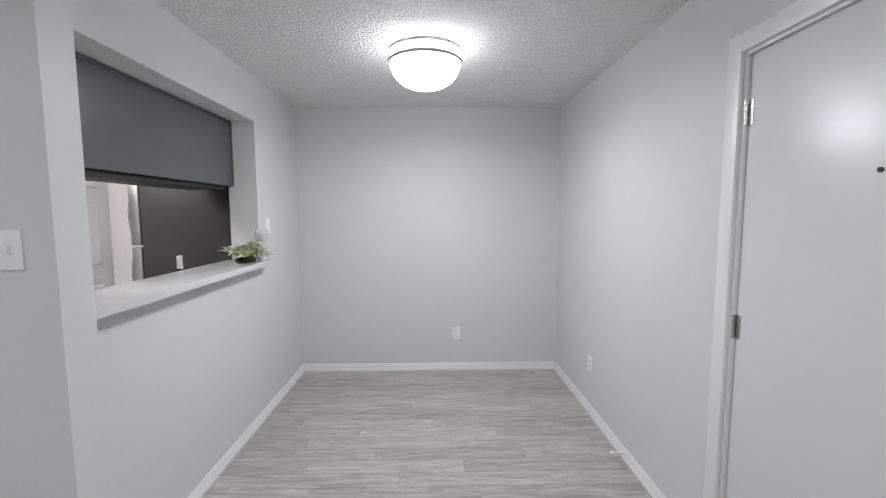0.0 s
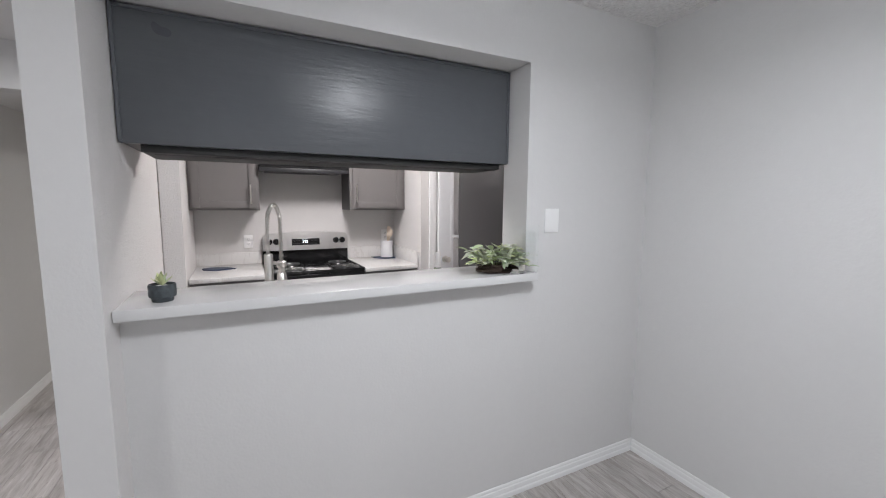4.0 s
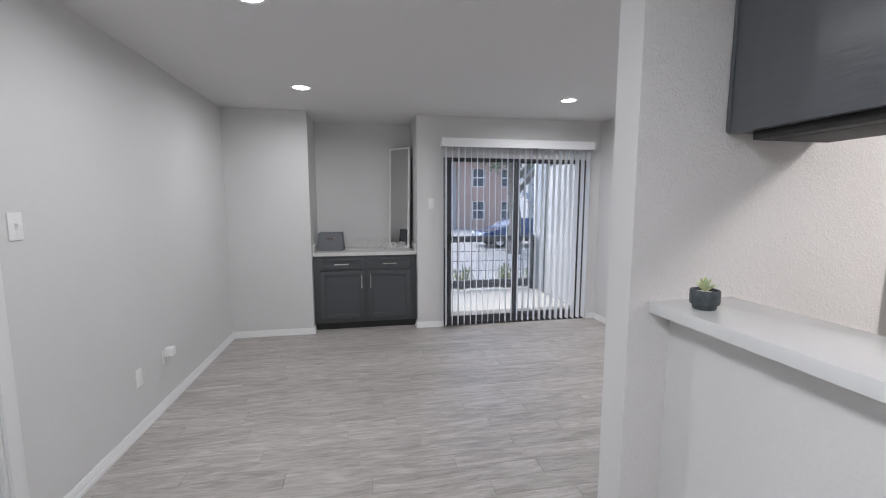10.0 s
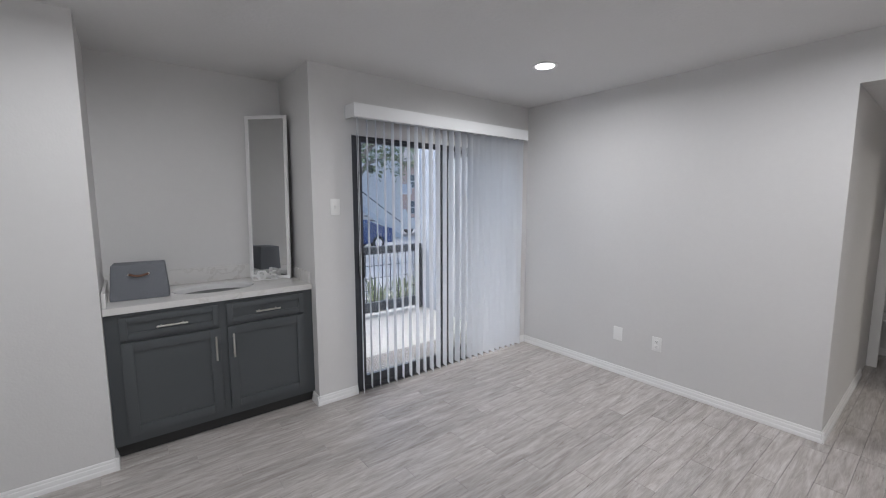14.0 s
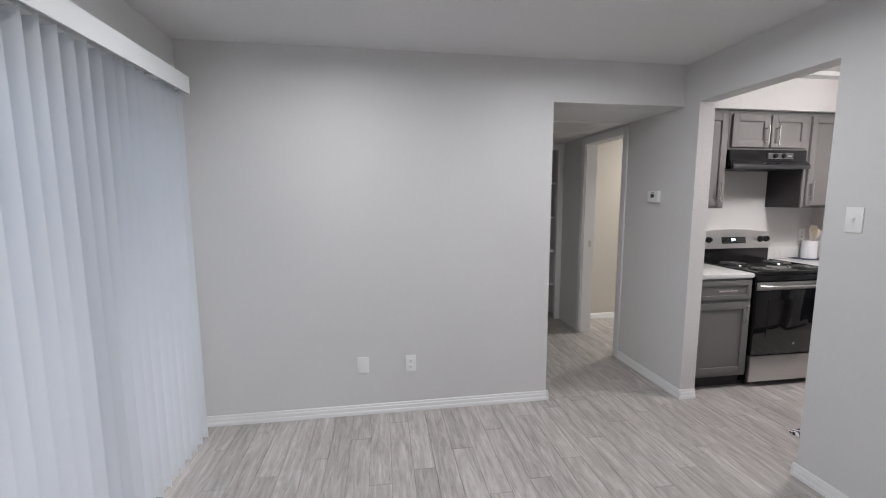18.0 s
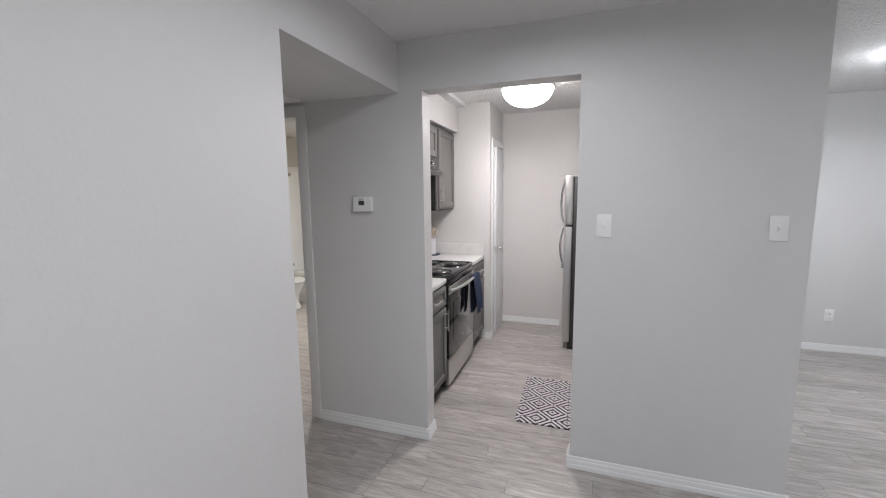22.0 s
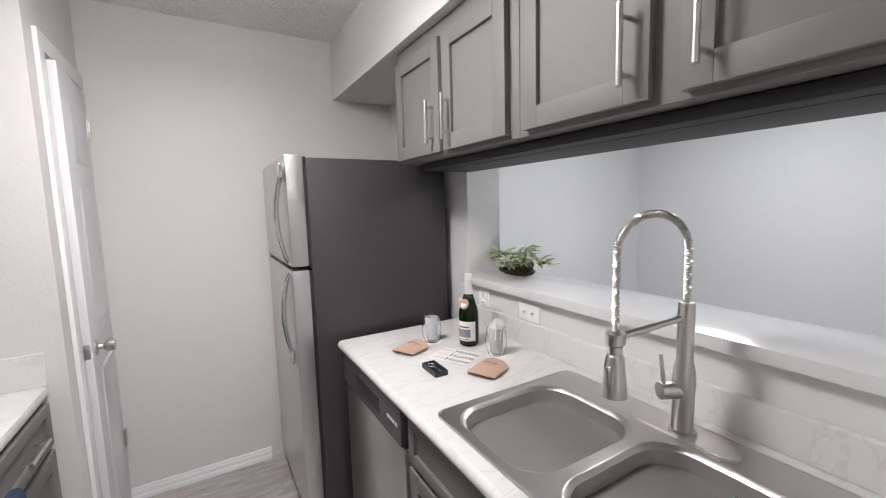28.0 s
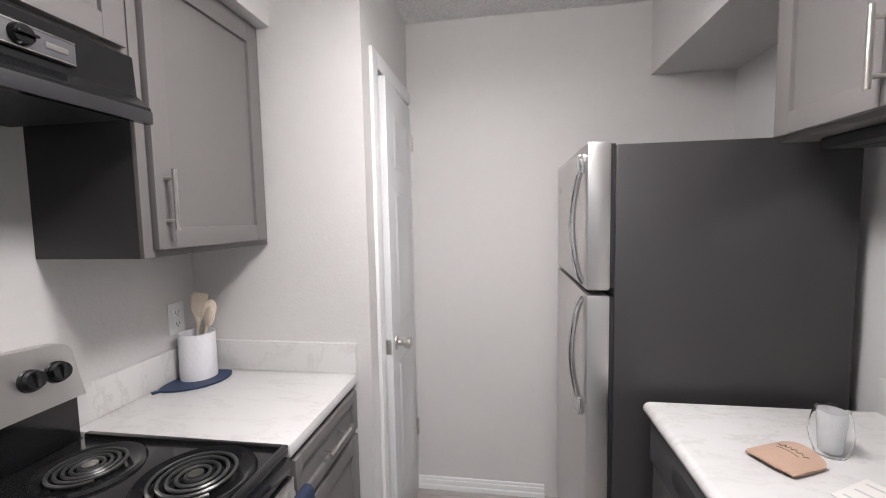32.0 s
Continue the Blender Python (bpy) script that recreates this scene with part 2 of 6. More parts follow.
M_BEIGE = material("bath_wall_paint", (0.61, 0.575, 0.52), 0.55, tint=0.03, bump=0.3, bump_scale=95, bump_dist=0.003)
M_CEIL = material("ceiling_paint", (0.74, 0.735, 0.735), 0.8, grain=0.03, scale=70, tint=0.03, bump=0.4, bump_scale=45, bump_dist=0.004)
M_POPCORN = material("popcorn_ceiling", (0.88, 0.875, 0.87), 0.9, grain=0.20, scale=75, tint=0.03, bump=0.8, bump_scale=62, bump_dist=0.03)
M_TRIM = material("white_trim_paint", (0.82, 0.82, 0.82), 0.35, tint=0.02, grain=0.01)
M_DOORW = material("white_door_paint", (0.72, 0.73, 0.745), 0.30, tint=0.02, grain=0.01, bump=0.08, bump_scale=60)
M_PLASTIC = material("white_plastic", (0.87, 0.87, 0.865), 0.3)
M_PLATE_HOLE = material("dark_slot", (0.03, 0.03, 0.03), 0.6)
M_PLANK = plank_material("grey_wood_plank")
M_GROUT = material("floor_underlay", (0.20, 0.19, 0.18), 0.8, grain=0.1)
M_SLATE = material("slate_gloss_paint", (0.108, 0.115, 0.126), 0.31, grain=0.06, scale=25, tint=0.08, bump=0.38, bump_scale=60, rough_var=0.08, bump_dist=0.003)
stretch_relief(M_SLATE, (1, 0.13, 1))
M_VANITY = material("charcoal_cabinet_paint", (0.072, 0.080, 0.086), 0.38, grain=0.03, tint=0.05, bump=0.08, bump_scale=80)
M_CAB = material("grey_cabinet_paint", (0.165, 0.155, 0.152), 0.58, grain=0.03, tint=0.05, bump=0.08, bump_scale=80)
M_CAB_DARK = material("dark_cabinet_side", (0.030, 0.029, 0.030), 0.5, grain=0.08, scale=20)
M_TOE = material("toe_kick_black", (0.03, 0.03, 0.03), 0.6, grain=0.1)
M_MARBLE = marble("marble_laminate", 0.34)
M_QUARTZ = material("white_quartz", (0.70, 0.70, 0.70), 0.16, grain=0.03, scale=300, tint=0.02, coat=0.2)
M_STEEL = brushed("stainless_steel", (0.62, 0.61, 0.60), 0.34, (2, 2, 220))
M_STEEL_H = brushed("stainless_steel_level", (0.62, 0.61, 0.60), 0.32, (2, 2, 220))
M_SINK = brushed("sink_steel", (0.60, 0.58, 0.56), 0.36, (160, 3, 3))
M_NICKEL = material("brushed_nickel", (0.62, 0.60, 0.57), 0.28, 1.0, grain=0.04, scale=200)
M_BAND = material("dark_nickel_band", (0.50, 0.49, 0.48), 0.36, 1.0, grain=0.04, scale=200)
M_CHROME = material("chrome", (0.72, 0.72, 0.73), 0.10, 1.0)
M_FRIDGE = material("fridge_side_grey", (0.044, 0.042, 0.043), 0.36, grain=0.05, scale=400, tint=0.04, bump=0.15, bump_scale=500)
M_BLACK = material("black_enamel", (0.011, 0.011, 0.012), 0.16, grain=0.05, coat=0.1)
M_BLACKP = material("black_plastic", (0.022, 0.022, 0.024), 0.38, grain=0.06)
M_GREYP = material("dark_grey_plastic", (0.085, 0.085, 0.09), 0.4, grain=0.05)
M_OVEN = material("oven_black_glass", (0.010, 0.010, 0.011), 0.06, coat=0.5)
M_COIL = material("burner_coil", (0.10, 0.10, 0.10), 0.35, 0.7, grain=0.1)
M_DISPLAY = material("display_light", (0.85, 0.95, 1.0), 0.4, emit=1.3)
M_LAMP = material("lamp_diffuser", (0.96, 0.975, 1.0), 0.5, emit=3.7)
M_LAMPK = material("kitchen_lamp_diffuser", (1.0, 0.95, 0.92), 0.5, emit=5.3)
M_LED = material("downlight_diffuser", (1.0, 0.985, 0.97), 0.5, emit=4.0)
M_NAVY = material("navy_cloth", (0.018, 0.028, 0.065), 0.9, grain=0.15, scale=250, tint=0.1, bump=0.5, bump_scale=350)
M_VINYL = material("blind_valance_vinyl", (0.84, 0.85, 0.86), 0.45, tint=0.02)
M_VANE = translucent("blind_vane_vinyl", (0.81, 0.835, 0.87))
M_BRONZE = material("bronze_aluminium", (0.065, 0.068, 0.078), 0.36, 0.2, grain=0.05)
M_PANE = glass("window_glass", (0.97, 0.99, 0.99), 0.0, 1.45)
M_GLASS = glass("clear_glass", (0.99, 1.0, 1.0), 0.0, 1.22)
M_ACRYLIC = glass("clear_acrylic", (0.99, 1.0, 1.0), 0.0, 1.08)
M_MIRROR = material("mirror_glass", (0.82, 0.83, 0.83), 0.01, 1.0)


# ---- building helpers ----
def add_box(bm, x0, x1, y0, y1, z0, z1, bevel=0.0, m=None):
    b = bmesh.new()
    bmesh.ops.create_cube(b, size=1, matrix=Matrix.LocRotScale(((x0 + x1) / 2, (y0 + y1) / 2, (z0 + z1) / 2), None, (abs(x1 - x0), abs(y1 - y0), abs(z1 - z0))))
    if bevel:
        bmesh.ops.bevel(b, geom=b.edges[:], offset=bevel, segments=2, affect="EDGES", profile=0.6)
    if m:
        b.transform(m)
    merge(bm, b)
    return bm


def merge(bm, b):
    d = bpy.data.meshes.new("tmp")
    b.to_mesh(d)
    b.free()
    bm.from_mesh(d)
    bpy.data.meshes.remove(d)


def box(x0, x1, y0, y1, z0, z1, bevel=0.0):
    return add_box(bmesh.new(), x0, x1, y0, y1, z0, z1, bevel)


def add_cyl(bm, p0, p1, r0, r1=None, seg=20, caps=True):
    p0, p1 = Vector(p0), Vector(p1)
    d = p1 - p0
    q = d.to_track_quat("Z", "Y").to_matrix().to_4x4()
    bmesh.ops.create_cone(bm, cap_ends=caps, segments=seg, radius1=r0, radius2=r0 if r1 is None else r1, depth=d.length, matrix=Matrix.Translation((p0 + p1) / 2) @ q)
    return bm


def cyl(p0, p1, r0, r1=None, seg=20):
    return add_cyl(bmesh.new(), p0, p1, r0, r1, seg)


def lathe(profile, seg=32, bm=None, at=(0, 0, 0)):
    """A turned body from (radius, height) pairs."""
    bm = bm or bmesh.new()
    rings = []
    for r, z in profile:
        if r < 1e-5:
            rings.append([bm.verts.new((at[0], at[1], at[2] + z))])
        else:
            rings.append([bm.verts.new((at[0] + r * math.cos(2 * math.pi * i / seg), at[1] + r * math.sin(2 * math.pi * i / seg), at[2] + z)) for i in range(seg)])
    for a, b in zip(rings, rings[1:]):
        for i in range(seg):
            j = (i + 1) % seg
            if len(a) == 1 and len(b) == 1:
                continue
            if len(a) == 1:
                bm.faces.new((a[0], b[j], b[i]))
            elif len(b) == 1:
                bm.faces.new((a[i], a[j], b[0]))
            else:
                bm.faces.new((a[i], a[j], b[j], b[i]))
    return bm


def tube(points, r, seg=12, bm=None, closed=False):
    """A round bar along points; r is one radius or one for each point."""
    bm = bm or bmesh.new()
    pts = [Vector(p) for p in points]
    n = len(pts)
    rr = r if isinstance(r, (list, tuple)) else [r] * n
    up, rings = None, []
    for i, p in enumerate(pts):
        if closed:
            d = (pts[(i + 1) % n] - pts[i - 1]).normalized()
        else:
            d = (pts[min(i + 1, n - 1)] - pts[max(i - 1, 0)]).normalized()
        if up is None:
            up = d.orthogonal().normalized()
        up = (up - d * up.dot(d)).normalized()
        side = d.cross(up)
        rings.append([bm.verts.new(p + rr[i] * (math.cos(2 * math.pi * k / seg) * up + math.sin(2 * math.pi * k / seg) * side)) for k in range(seg)])
    pairs = list(zip(rings, rings[1:])) + ([(rings[-1], rings[0])] if closed else [])
    for a, b in pairs:
        for k in range(seg):
            j = (k + 1) % seg
            bm.faces.new((a[k], a[j], b[j], b[k]))
    if not closed:
        bm.faces.new(rings[0][::-1])
        bm.faces.new(rings[-1])
    return bm


def prism(outline, h0, h1, axis="z"):
    """A solid from a flat outline: (a, b) pairs, thick from h0 to h1 along axis."""
    bm = bmesh.new()
    put = {"z": lambda a, b, h: (a, b, h), "x": lambda a, b, h: (h, a, b), "y": lambda a, b, h: (a, h, b)}[axis]
    lo = [bm.verts.new(put(a, b, h0)) for a, b in outline]
    hi = [bm.verts.new(put(a, b, h1)) for a, b in outline]
    n = len(outline)
    bm.faces.new(lo)
    bm.faces.new(hi)
    for i in range(n):
        j = (i + 1) % n
        bm.faces.new((lo[i], lo[j], hi[j], hi[i]))
    return bm


def finish(bm, name, mat, smooth=True):
    bmesh.ops.recalc_face_normals(bm, faces=bm.faces[:])
    d = bpy.data.meshes.new(name)
    bm.to_mesh(d)
    bm.free()
    d.materials.append(mat)
    if smooth:
        for p in d.polygons:
            p.use_smooth = True
        d.set_sharp_from_angle(angle=radians(35))
    return d


def part(name, bm, mat, parent=None, label=""):
    ob = new(name, finish(bm, name, mat))
    if parent:
        ob.parent = parent
    if label:
        tagged(ob, label)
    return ob


def thing(name, m, label, category, group="", kind=""):
    ob = new(name)
    ob.empty_display_size = 0.1
    ob.matrix_world = m
    return tagged(ob, label, category, group, kind)


def solid(name, bm, mat, label, category, group="", kind="", m=None):
    ob = part(name, bm, mat)
    if m:
        ob.matrix_world = m
    return tagged(ob, label, category, group, kind)


def structure(name, bm, mat, label, category):
    return solid(name, bm, mat, label, category, kind="structure")


def boxes(*items):
    bm = bmesh.new()
    for it in items:
        add_box(bm, *it)
    return bm


# ---- the shell ----
WEST, PASS, PASSK, NOOKS, KS, KN0, KN1 = -0.818, 1.566, 1.760, -1.468, -1.528, 0.940, 1.06
KD0, KD1, KDH = 2.428, 3.290, 2.140
KCEIL = 2.475
EAST, NORTH, KE, PANW, PANN = 3.438, 4.418, 4.03, 3.312, -0.845
STUB = 1.421
BD0, BD1 = 4.155, 4.84
OP0, OP1, OPZ0, OPZ1 = -0.632, KN0, 1.111, 2.113
HALLN, HALLZ, HALLE = 2.048, 2.137, 5.85
SL0, SL1, SLH = 1.49, 3.30, 1.968
T = CEIL + 0.15

structure("wall_west", boxes((WEST - 0.13, WEST, NOOKS - 0.13, 0.735, 0, T), (WEST - 0.13, WEST, 1.645, NORTH + 0.15, 0, T), (WEST - 0.13, WEST, 0.735, 1.645, 2.06, T)), M_WALL, "pale greige painted wall with a door opening", "wall")
structure("wall_nook_south", boxes((WEST, PASS, NOOKS - 0.13, NOOKS, 0, T)), M_WALL, "pale greige painted end wall of the dining nook", "wall")
structure("wall_pass_through", boxes((PASS, PASSK, KS, OP0, 0, T), (PASS, PASSK, OP0, OP1, 0, OPZ0), (PASS, PASSK, OP0, OP1, OPZ1, T)), M_WALL, "greige partition wall with a pass-through opening", "wall")
wkn = structure("wall_kitchen_north", boxes((STUB, KD0, KN0, KN1, 0, T), (KD0, KD1, KN0, KN1, KDH, T), (KD1, BD0, KN0, KN1, 0, T), (BD0, BD1, KN0, KN1, 2.05, T), (BD1, 6.0, KN0, KN1, 0, T)), M_WALL, "greige partition wall with the open kitchen doorway", "wall")
wkn.data.materials.append(M_WALL_JAMB)
for pg in wkn.data.polygons:
    pg.material_index = 1 if (abs(pg.normal.x) > 0.5 and 2.0 < pg.center.x < 3.5) or (pg.normal.y < -0.5 and pg.center.x > 1.8) else 0
structure("wall_east", boxes((EAST, EAST + 0.13, HALLN, NORTH + 0.15, 0, T), (EAST, EAST + 0.13, KN1, HALLN, HALLZ, T)), M_WALL, "greige living room wall beside the hall opening", "wall")
structure("wall_north", boxes((WEST, 0.02, NORTH, NORTH + 0.15, 0, T), (1.185, SL0, NORTH, NORTH + 0.15, 0, T), (SL0, SL1, NORTH, NORTH + 0.15, SLH, T), (SL1, EAST, NORTH, NORTH + 0.15, 0, T)), M_WALL, "greige wall with a sliding door and a vanity alcove", "wall")
structure("wall_alcove", boxes((-0.08, 0.02, NORTH + 0.15, 5.17, 0, T), (1.185, 1.285, NORTH + 0.15, 5.17, 0, T), (0.02, 1.185, 5.05, 5.17, 0, T)), M_WALL, "greige walls round the vanity alcove", "wall")
structure("wall_kitchen_south", boxes((PASSK, 4.6, KS - 0.13, KS, 0, T)), M_WALLK, "greige painted end wall of the kitchen", "wall")
structure("wall_kitchen_east", boxes((KE, KE + 0.14, KS, KN0, 0, T)), M_WALL_ROUGH, "greige textured kitchen wall behind the range", "wall")
structure("wall_pantry", boxes((PANW, KE, PANN - 0.09, PANN, 0, T), (PANW, PANW + 0.09, KS, PANN - 0.09, 2.065, T), (PANW, PANW + 0.09, -0.985, PANN - 0.09, 0, 2.065), (PANW, PANW + 0.09, KS, -1.515, 0, 2.065)), M_WALL_ROUGH, "textured wall of the pantry closet", "wall")
structure("wall_hall_north", boxes((EAST + 0.13, 6.0, HALLN, HALLN + 0.13, 0, T)), M_WALL, "greige hall wall", "wall")
structure("wall_hall_east", boxes((HALLE, HALLE + 0.13, KN1, HALLN, 0, T)), M_WALL, "back wall of the hall shelf closet", "wall")
structure("wall_bath", boxes((5.30, 5.42, -0.12, KN0, 0, T), (5.42, 7.0, -0.12, -0.02, 0, T), (6.6, 6.7, -2.4, -0.12, 0, T), (4.18, 6.6, -2.4, -2.3, 0, T)), M_BEIGE, "warm beige bathroom walls", "wall")
structure("ceiling_living", boxes((WEST - 0.13, EAST + 0.13, 0.98, 5.17, CEIL, CEIL + 0.1)), M_CEIL, "smooth pale ceiling of the living room", "ceiling")
structure("ceiling_nook", boxes((WEST - 0.13, PASS + 0.1, NOOKS - 0.13, 0.98, CEIL, CEIL + 0.1)), M_POPCORN, "white popcorn-textured ceiling", "ceiling")
structure("ceiling_kitchen", boxes((PASSK - 0.1, 4.6, KS - 0.13, 0.98, KCEIL, KCEIL + 0.09)), M_POPCORN, "white popcorn-textured kitchen ceiling", "ceiling")
structure("ceiling_hall", boxes((EAST + 0.13, HALLE + 0.13, KN1, HALLN, HALLZ, HALLZ + 0.08), (EAST + 0.13, 7.0, -2.4, KN1, CEIL + 0.02, CEIL + 0.1)), M_CEIL, "lowered hall ceiling", "ceiling")
structure("soffit_west", boxes((PASSK, 2.128, KS, KN0, 2.141, KCEIL)), M_WALL_ROUGH, "boxed soffit above the wall cabinets", "soffit")
structure("soffit_east", boxes((3.655, KE, PANN, KN0, 2.187, KCEIL)), M_WALL_ROUGH, "boxed soffit above the range cabinets", "soffit")


# ---- trim ----
def baseboard(x0, y0, x1, y1, nx, ny):
    """A stepped skirting along a wall line; (nx, ny) points into the room."""
    d = Vector((x1 - x0, y1 - y0, 0))
    ln = d.length
    outline = [(0, 0), (0.016, 0), (0.016, 0.020), (0.0145, 0.024), (0.0115, 0.027), (0.0105, 0.048), (0.0095, 0.051), (0.0070, 0.053), (0.0070, 0.060), (0.0055, 0.066), (0.003, 0.069), (0, 0.069)]
    bm = prism(outline, 0, ln, "x")
    d.normalize()
    m = Matrix(((d.x, nx, 0, x0), (d.y, ny, 0, y0), (0, 0, 1, 0), (0, 0, 0, 1)))
    bm.transform(m)
    return structure("baseboard", bm, M_TRIM, "white painted stepped baseboard along the wall", "baseboard")


G = 0.001
baseboard(WEST + G, NOOKS, WEST + G, 0.66, 1, 0)
baseboard(WEST + G, 1.72, WEST + G, NORTH, 1, 0)
baseboard(WEST + 0.016, NOOKS + G, PASS - 0.016, NOOKS + G, 0, 1)
baseboard(PASS - G, NOOKS, PASS - G, KN0 - 0.016, -1, 0)
baseboard(STUB - 0.016, KN0 - G, PASS, KN0 - G, 0, -1)
baseboard(STUB - G, KN0 - 0.016, STUB - G, KN1 + 0.016, -1, 0)
baseboard(STUB - 0.016, KN1 + G, KD0 + 0.016, KN1 + G, 0, 1)
baseboard(KD0 + G, KN0, KD0 + G, KN1 + 0.016, 1, 0)
baseboard(KD1 - 0.016, KN1 + G, BD0 - 0.07, KN1 + G, 0, 1)
baseboard(KD1 - G, KN0, KD1 - G, KN1 + 0.016, -1, 0)
baseboard(EAST - G, HALLN - 0.016, EAST - G, NORTH, -1, 0)
baseboard(EAST - 0.016, HALLN - G, 5.0, HALLN - G, 0, -1)
baseboard(WEST + 0.016, NORTH - G, 0.036, NORTH - G, 0, -1)
baseboard(0.02 + G, NORTH - 0.016, 0.02 + G, 4.53, 1, 0)
baseboard(1.185 - 0.016, NORTH - G, SL0, NORTH - G, 0, -1)
baseboard(1.185 - G, NORTH - 0.016, 1.185 - G, 4.53, -1, 0)
baseboard(SL1 + 0.02, NORTH - G, EAST, NORTH - G, 0, -1)
baseboard(2.62, KS + G, PANW, KS + G, 0, 1)
baseboard(PANW - 0.016, PANN + G, PANW + 0.05, PANN + G, 0, 1)
baseboard(PANW - G, PANN + 0.016, PANW - G, -0.92, -1, 0)
baseboard(5.30 - G, -0.12, 5.30 - G, KN0, -1, 0)
baseboard(HALLE - G, KN1, HALLE - G, HALLN, -1, 0)


def casing(name, y0, y1, h, w, parent, plane, d, axis="y"):
    """Three flat boards with eased edges round a door opening, standing d proud of the wall."""
    for a0, a1, z0, z1 in ((y0 - w, y0, 0, h + w), (y1, y1 + w, 0, h + w), (y0, y1, h, h + w)):
        if axis == "y":
            part(name, box(min(plane, plane + d), max(plane, plane + d), a0, a1, z0, z1, 0.003), M_TRIM, parent)
        else:
            part(name, box(a0, a1, min(plane, plane + d), max(plane, plane + d), z0, z1, 0.003), M_TRIM, parent)


# front door, shut, in the west wall
fd = thing("door_1", pose(0, 0, 0), "white painted flat front door, shut, in a white frame", "door", kind="structure")
part("door_leaf", box(WEST - 0.058, WEST - 0.014, 0.752, 1.628, 0.008, 2.045, 0.002), M_DOORW, fd, "flat white door leaf")
casing("casing", 0.735, 1.645, 2.06, 0.068, fd, WEST, 0.016)
part("jamb", boxes((WEST - 0.13, WEST, 0.735, 0.749, 0, 2.06), (WEST - 0.13, WEST, 1.631, 1.645, 0, 2.06), (WEST - 0.13, WEST, 0.749, 1.631, 2.047, 2.06)), M_TRIM, fd)
for hz in (0.24, 1.04, 1.84):
    hb = boxes((WEST - 0.014, WEST - 0.011, 0.751, 0.775, hz - 0.045, hz + 0.045), (WEST - 0.014, WEST - 0.003, 0.735, 0.749, hz - 0.045, hz + 0.045))
    for k in range(5):
        add_cyl(hb, (WEST - 0.004, 0.751, hz - 0.045 + 0.018 * k), (WEST - 0.004, 0.751, hz - 0.029 + 0.018 * k), 0.0065, seg=12)
    part("hinge", hb, M_NICKEL, fd, "satin nickel butt hinge")
part("peephole", cyl((WEST - 0.016, 1.215, 1.585), (WEST - 0.008, 1.215, 1.585), 0.0065, seg=16), M_BLACKP, fd, "small dark peephole")
kb = cyl((WEST - 0.014, 1.56, 0.90), (WEST - 0.004, 1.56, 0.90), 0.032, seg=24)
add_cyl(kb, (WEST - 0.004, 1.56, 0.90), (WEST + 0.045, 1.56, 0.90), 0.012)
add_box(kb, WEST + 0.035, WEST + 0.055, 1.46, 1.575, 0.888, 0.912, 0.006)
part("door_lever", kb, M_NICKEL, fd, "satin nickel lever handle")
db = cyl((WEST - 0.014, 1.56, 1.06), (WEST + 0.004, 1.56, 1.06), 0.030, seg=24)
add_box(db, WEST + 0.004, WEST + 0.022, 1.545, 1.575, 1.054, 1.066, 0.003)
part("deadbolt", db, M_NICKEL, fd, "satin nickel deadbolt")


def plate(name, x, y, z, rz, label, kind="switch", w=0.072, h=0.116):
    """A wall plate whose face looks along local -y."""
    t = thing(name, pose(x, y, z, 0, 0, rz), label, "wall plate" if kind in ("blank", "cable") else kind)
    part("plate", box(-w / 2, w / 2, -0.006, 0, -h / 2, h / 2, 0.0025), M_PLASTIC, t)
    n = max(1, round((w - 0.025) / 0.046))
    for i in range(n):
        cx = (i - (n - 1) / 2) * 0.046
        if kind == "switch":
            part("toggle", box(cx - 0.005, cx + 0.005, -0.017, -0.005, -0.002, 0.013, 0.002), M_PLASTIC, t)
            part("toggle_frame", box(cx - 0.006, cx + 0.006, -0.0085, -0.005, -0.014, 0.015, 0.001), M_TRIM, t)
        if kind == "outlet":
            for s in (-0.021, 0.021):
                rec = part("receptacle", box(cx - 0.017, cx + 0.017, -0.009, -0.005, s - 0.014, s + 0.014, 0.003), M_PLASTIC, t)
                part("slots", boxes((cx - 0.008, cx - 0.0055, -0.0096, -0.0088, s - 0.003, s + 0.007), (cx + 0.0055, cx + 0.008, -0.0096, -0.0088, s - 0.002, s + 0.007), (cx - 0.0025, cx + 0.0025, -0.0096, -0.0088, s - 0.011, s - 0.006)), M_PLATE_HOLE, rec)
        if kind == "cable":
            part("jack", cyl((cx, -0.005, 0), (cx, -0.014, 0), 0.005, seg=12), M_NICKEL, t)
        for s in (-0.030, 0.030) if kind == "switch" else (-0.042, 0.042) if kind == "blank" else (0.0,):
            if kind != "cable":
                part("screw", cyl((cx, -0.005, s), (cx, -0.0075, s), 0.003, seg=10), M_PLASTIC, t)
    return t


plate("light_switch", 2.294, KN1, 1.378, 180, "white toggle switch beside the kitchen doorway")
plate("light_switch", 1.549, KN1, 1.375, 180, "white toggle switch near the wall's end")
plate("light_switch", WEST, 1.817, 1.358, 90, "white toggle switch beside the front door")
plate("light_switch", 1.348, NORTH, 1.446, 0, "white toggle switch beside the sliding door")
plate("blank_plate", PASS, -0.785, 1.39, -90, "plain white blank wall plate beside the pass-through", "blank", 0.085)
plate("cable_plate", EAST, 3.374, 0.352, -90, "white blank wall plate above the baseboard", "blank", 0.078)
plate("wall_outlet", EAST, 3.048, 0.347, -90, "white duplex wall outlet above the baseboard", "outlet")
plate("wall_outlet", 0.126, NOOKS, 0.355, 180, "white duplex wall outlet above the baseboard", "outlet")
plate("wall_outlet", WEST, -0.62, 0.372, 90, "white duplex wall outlet above the baseboard", "outlet")
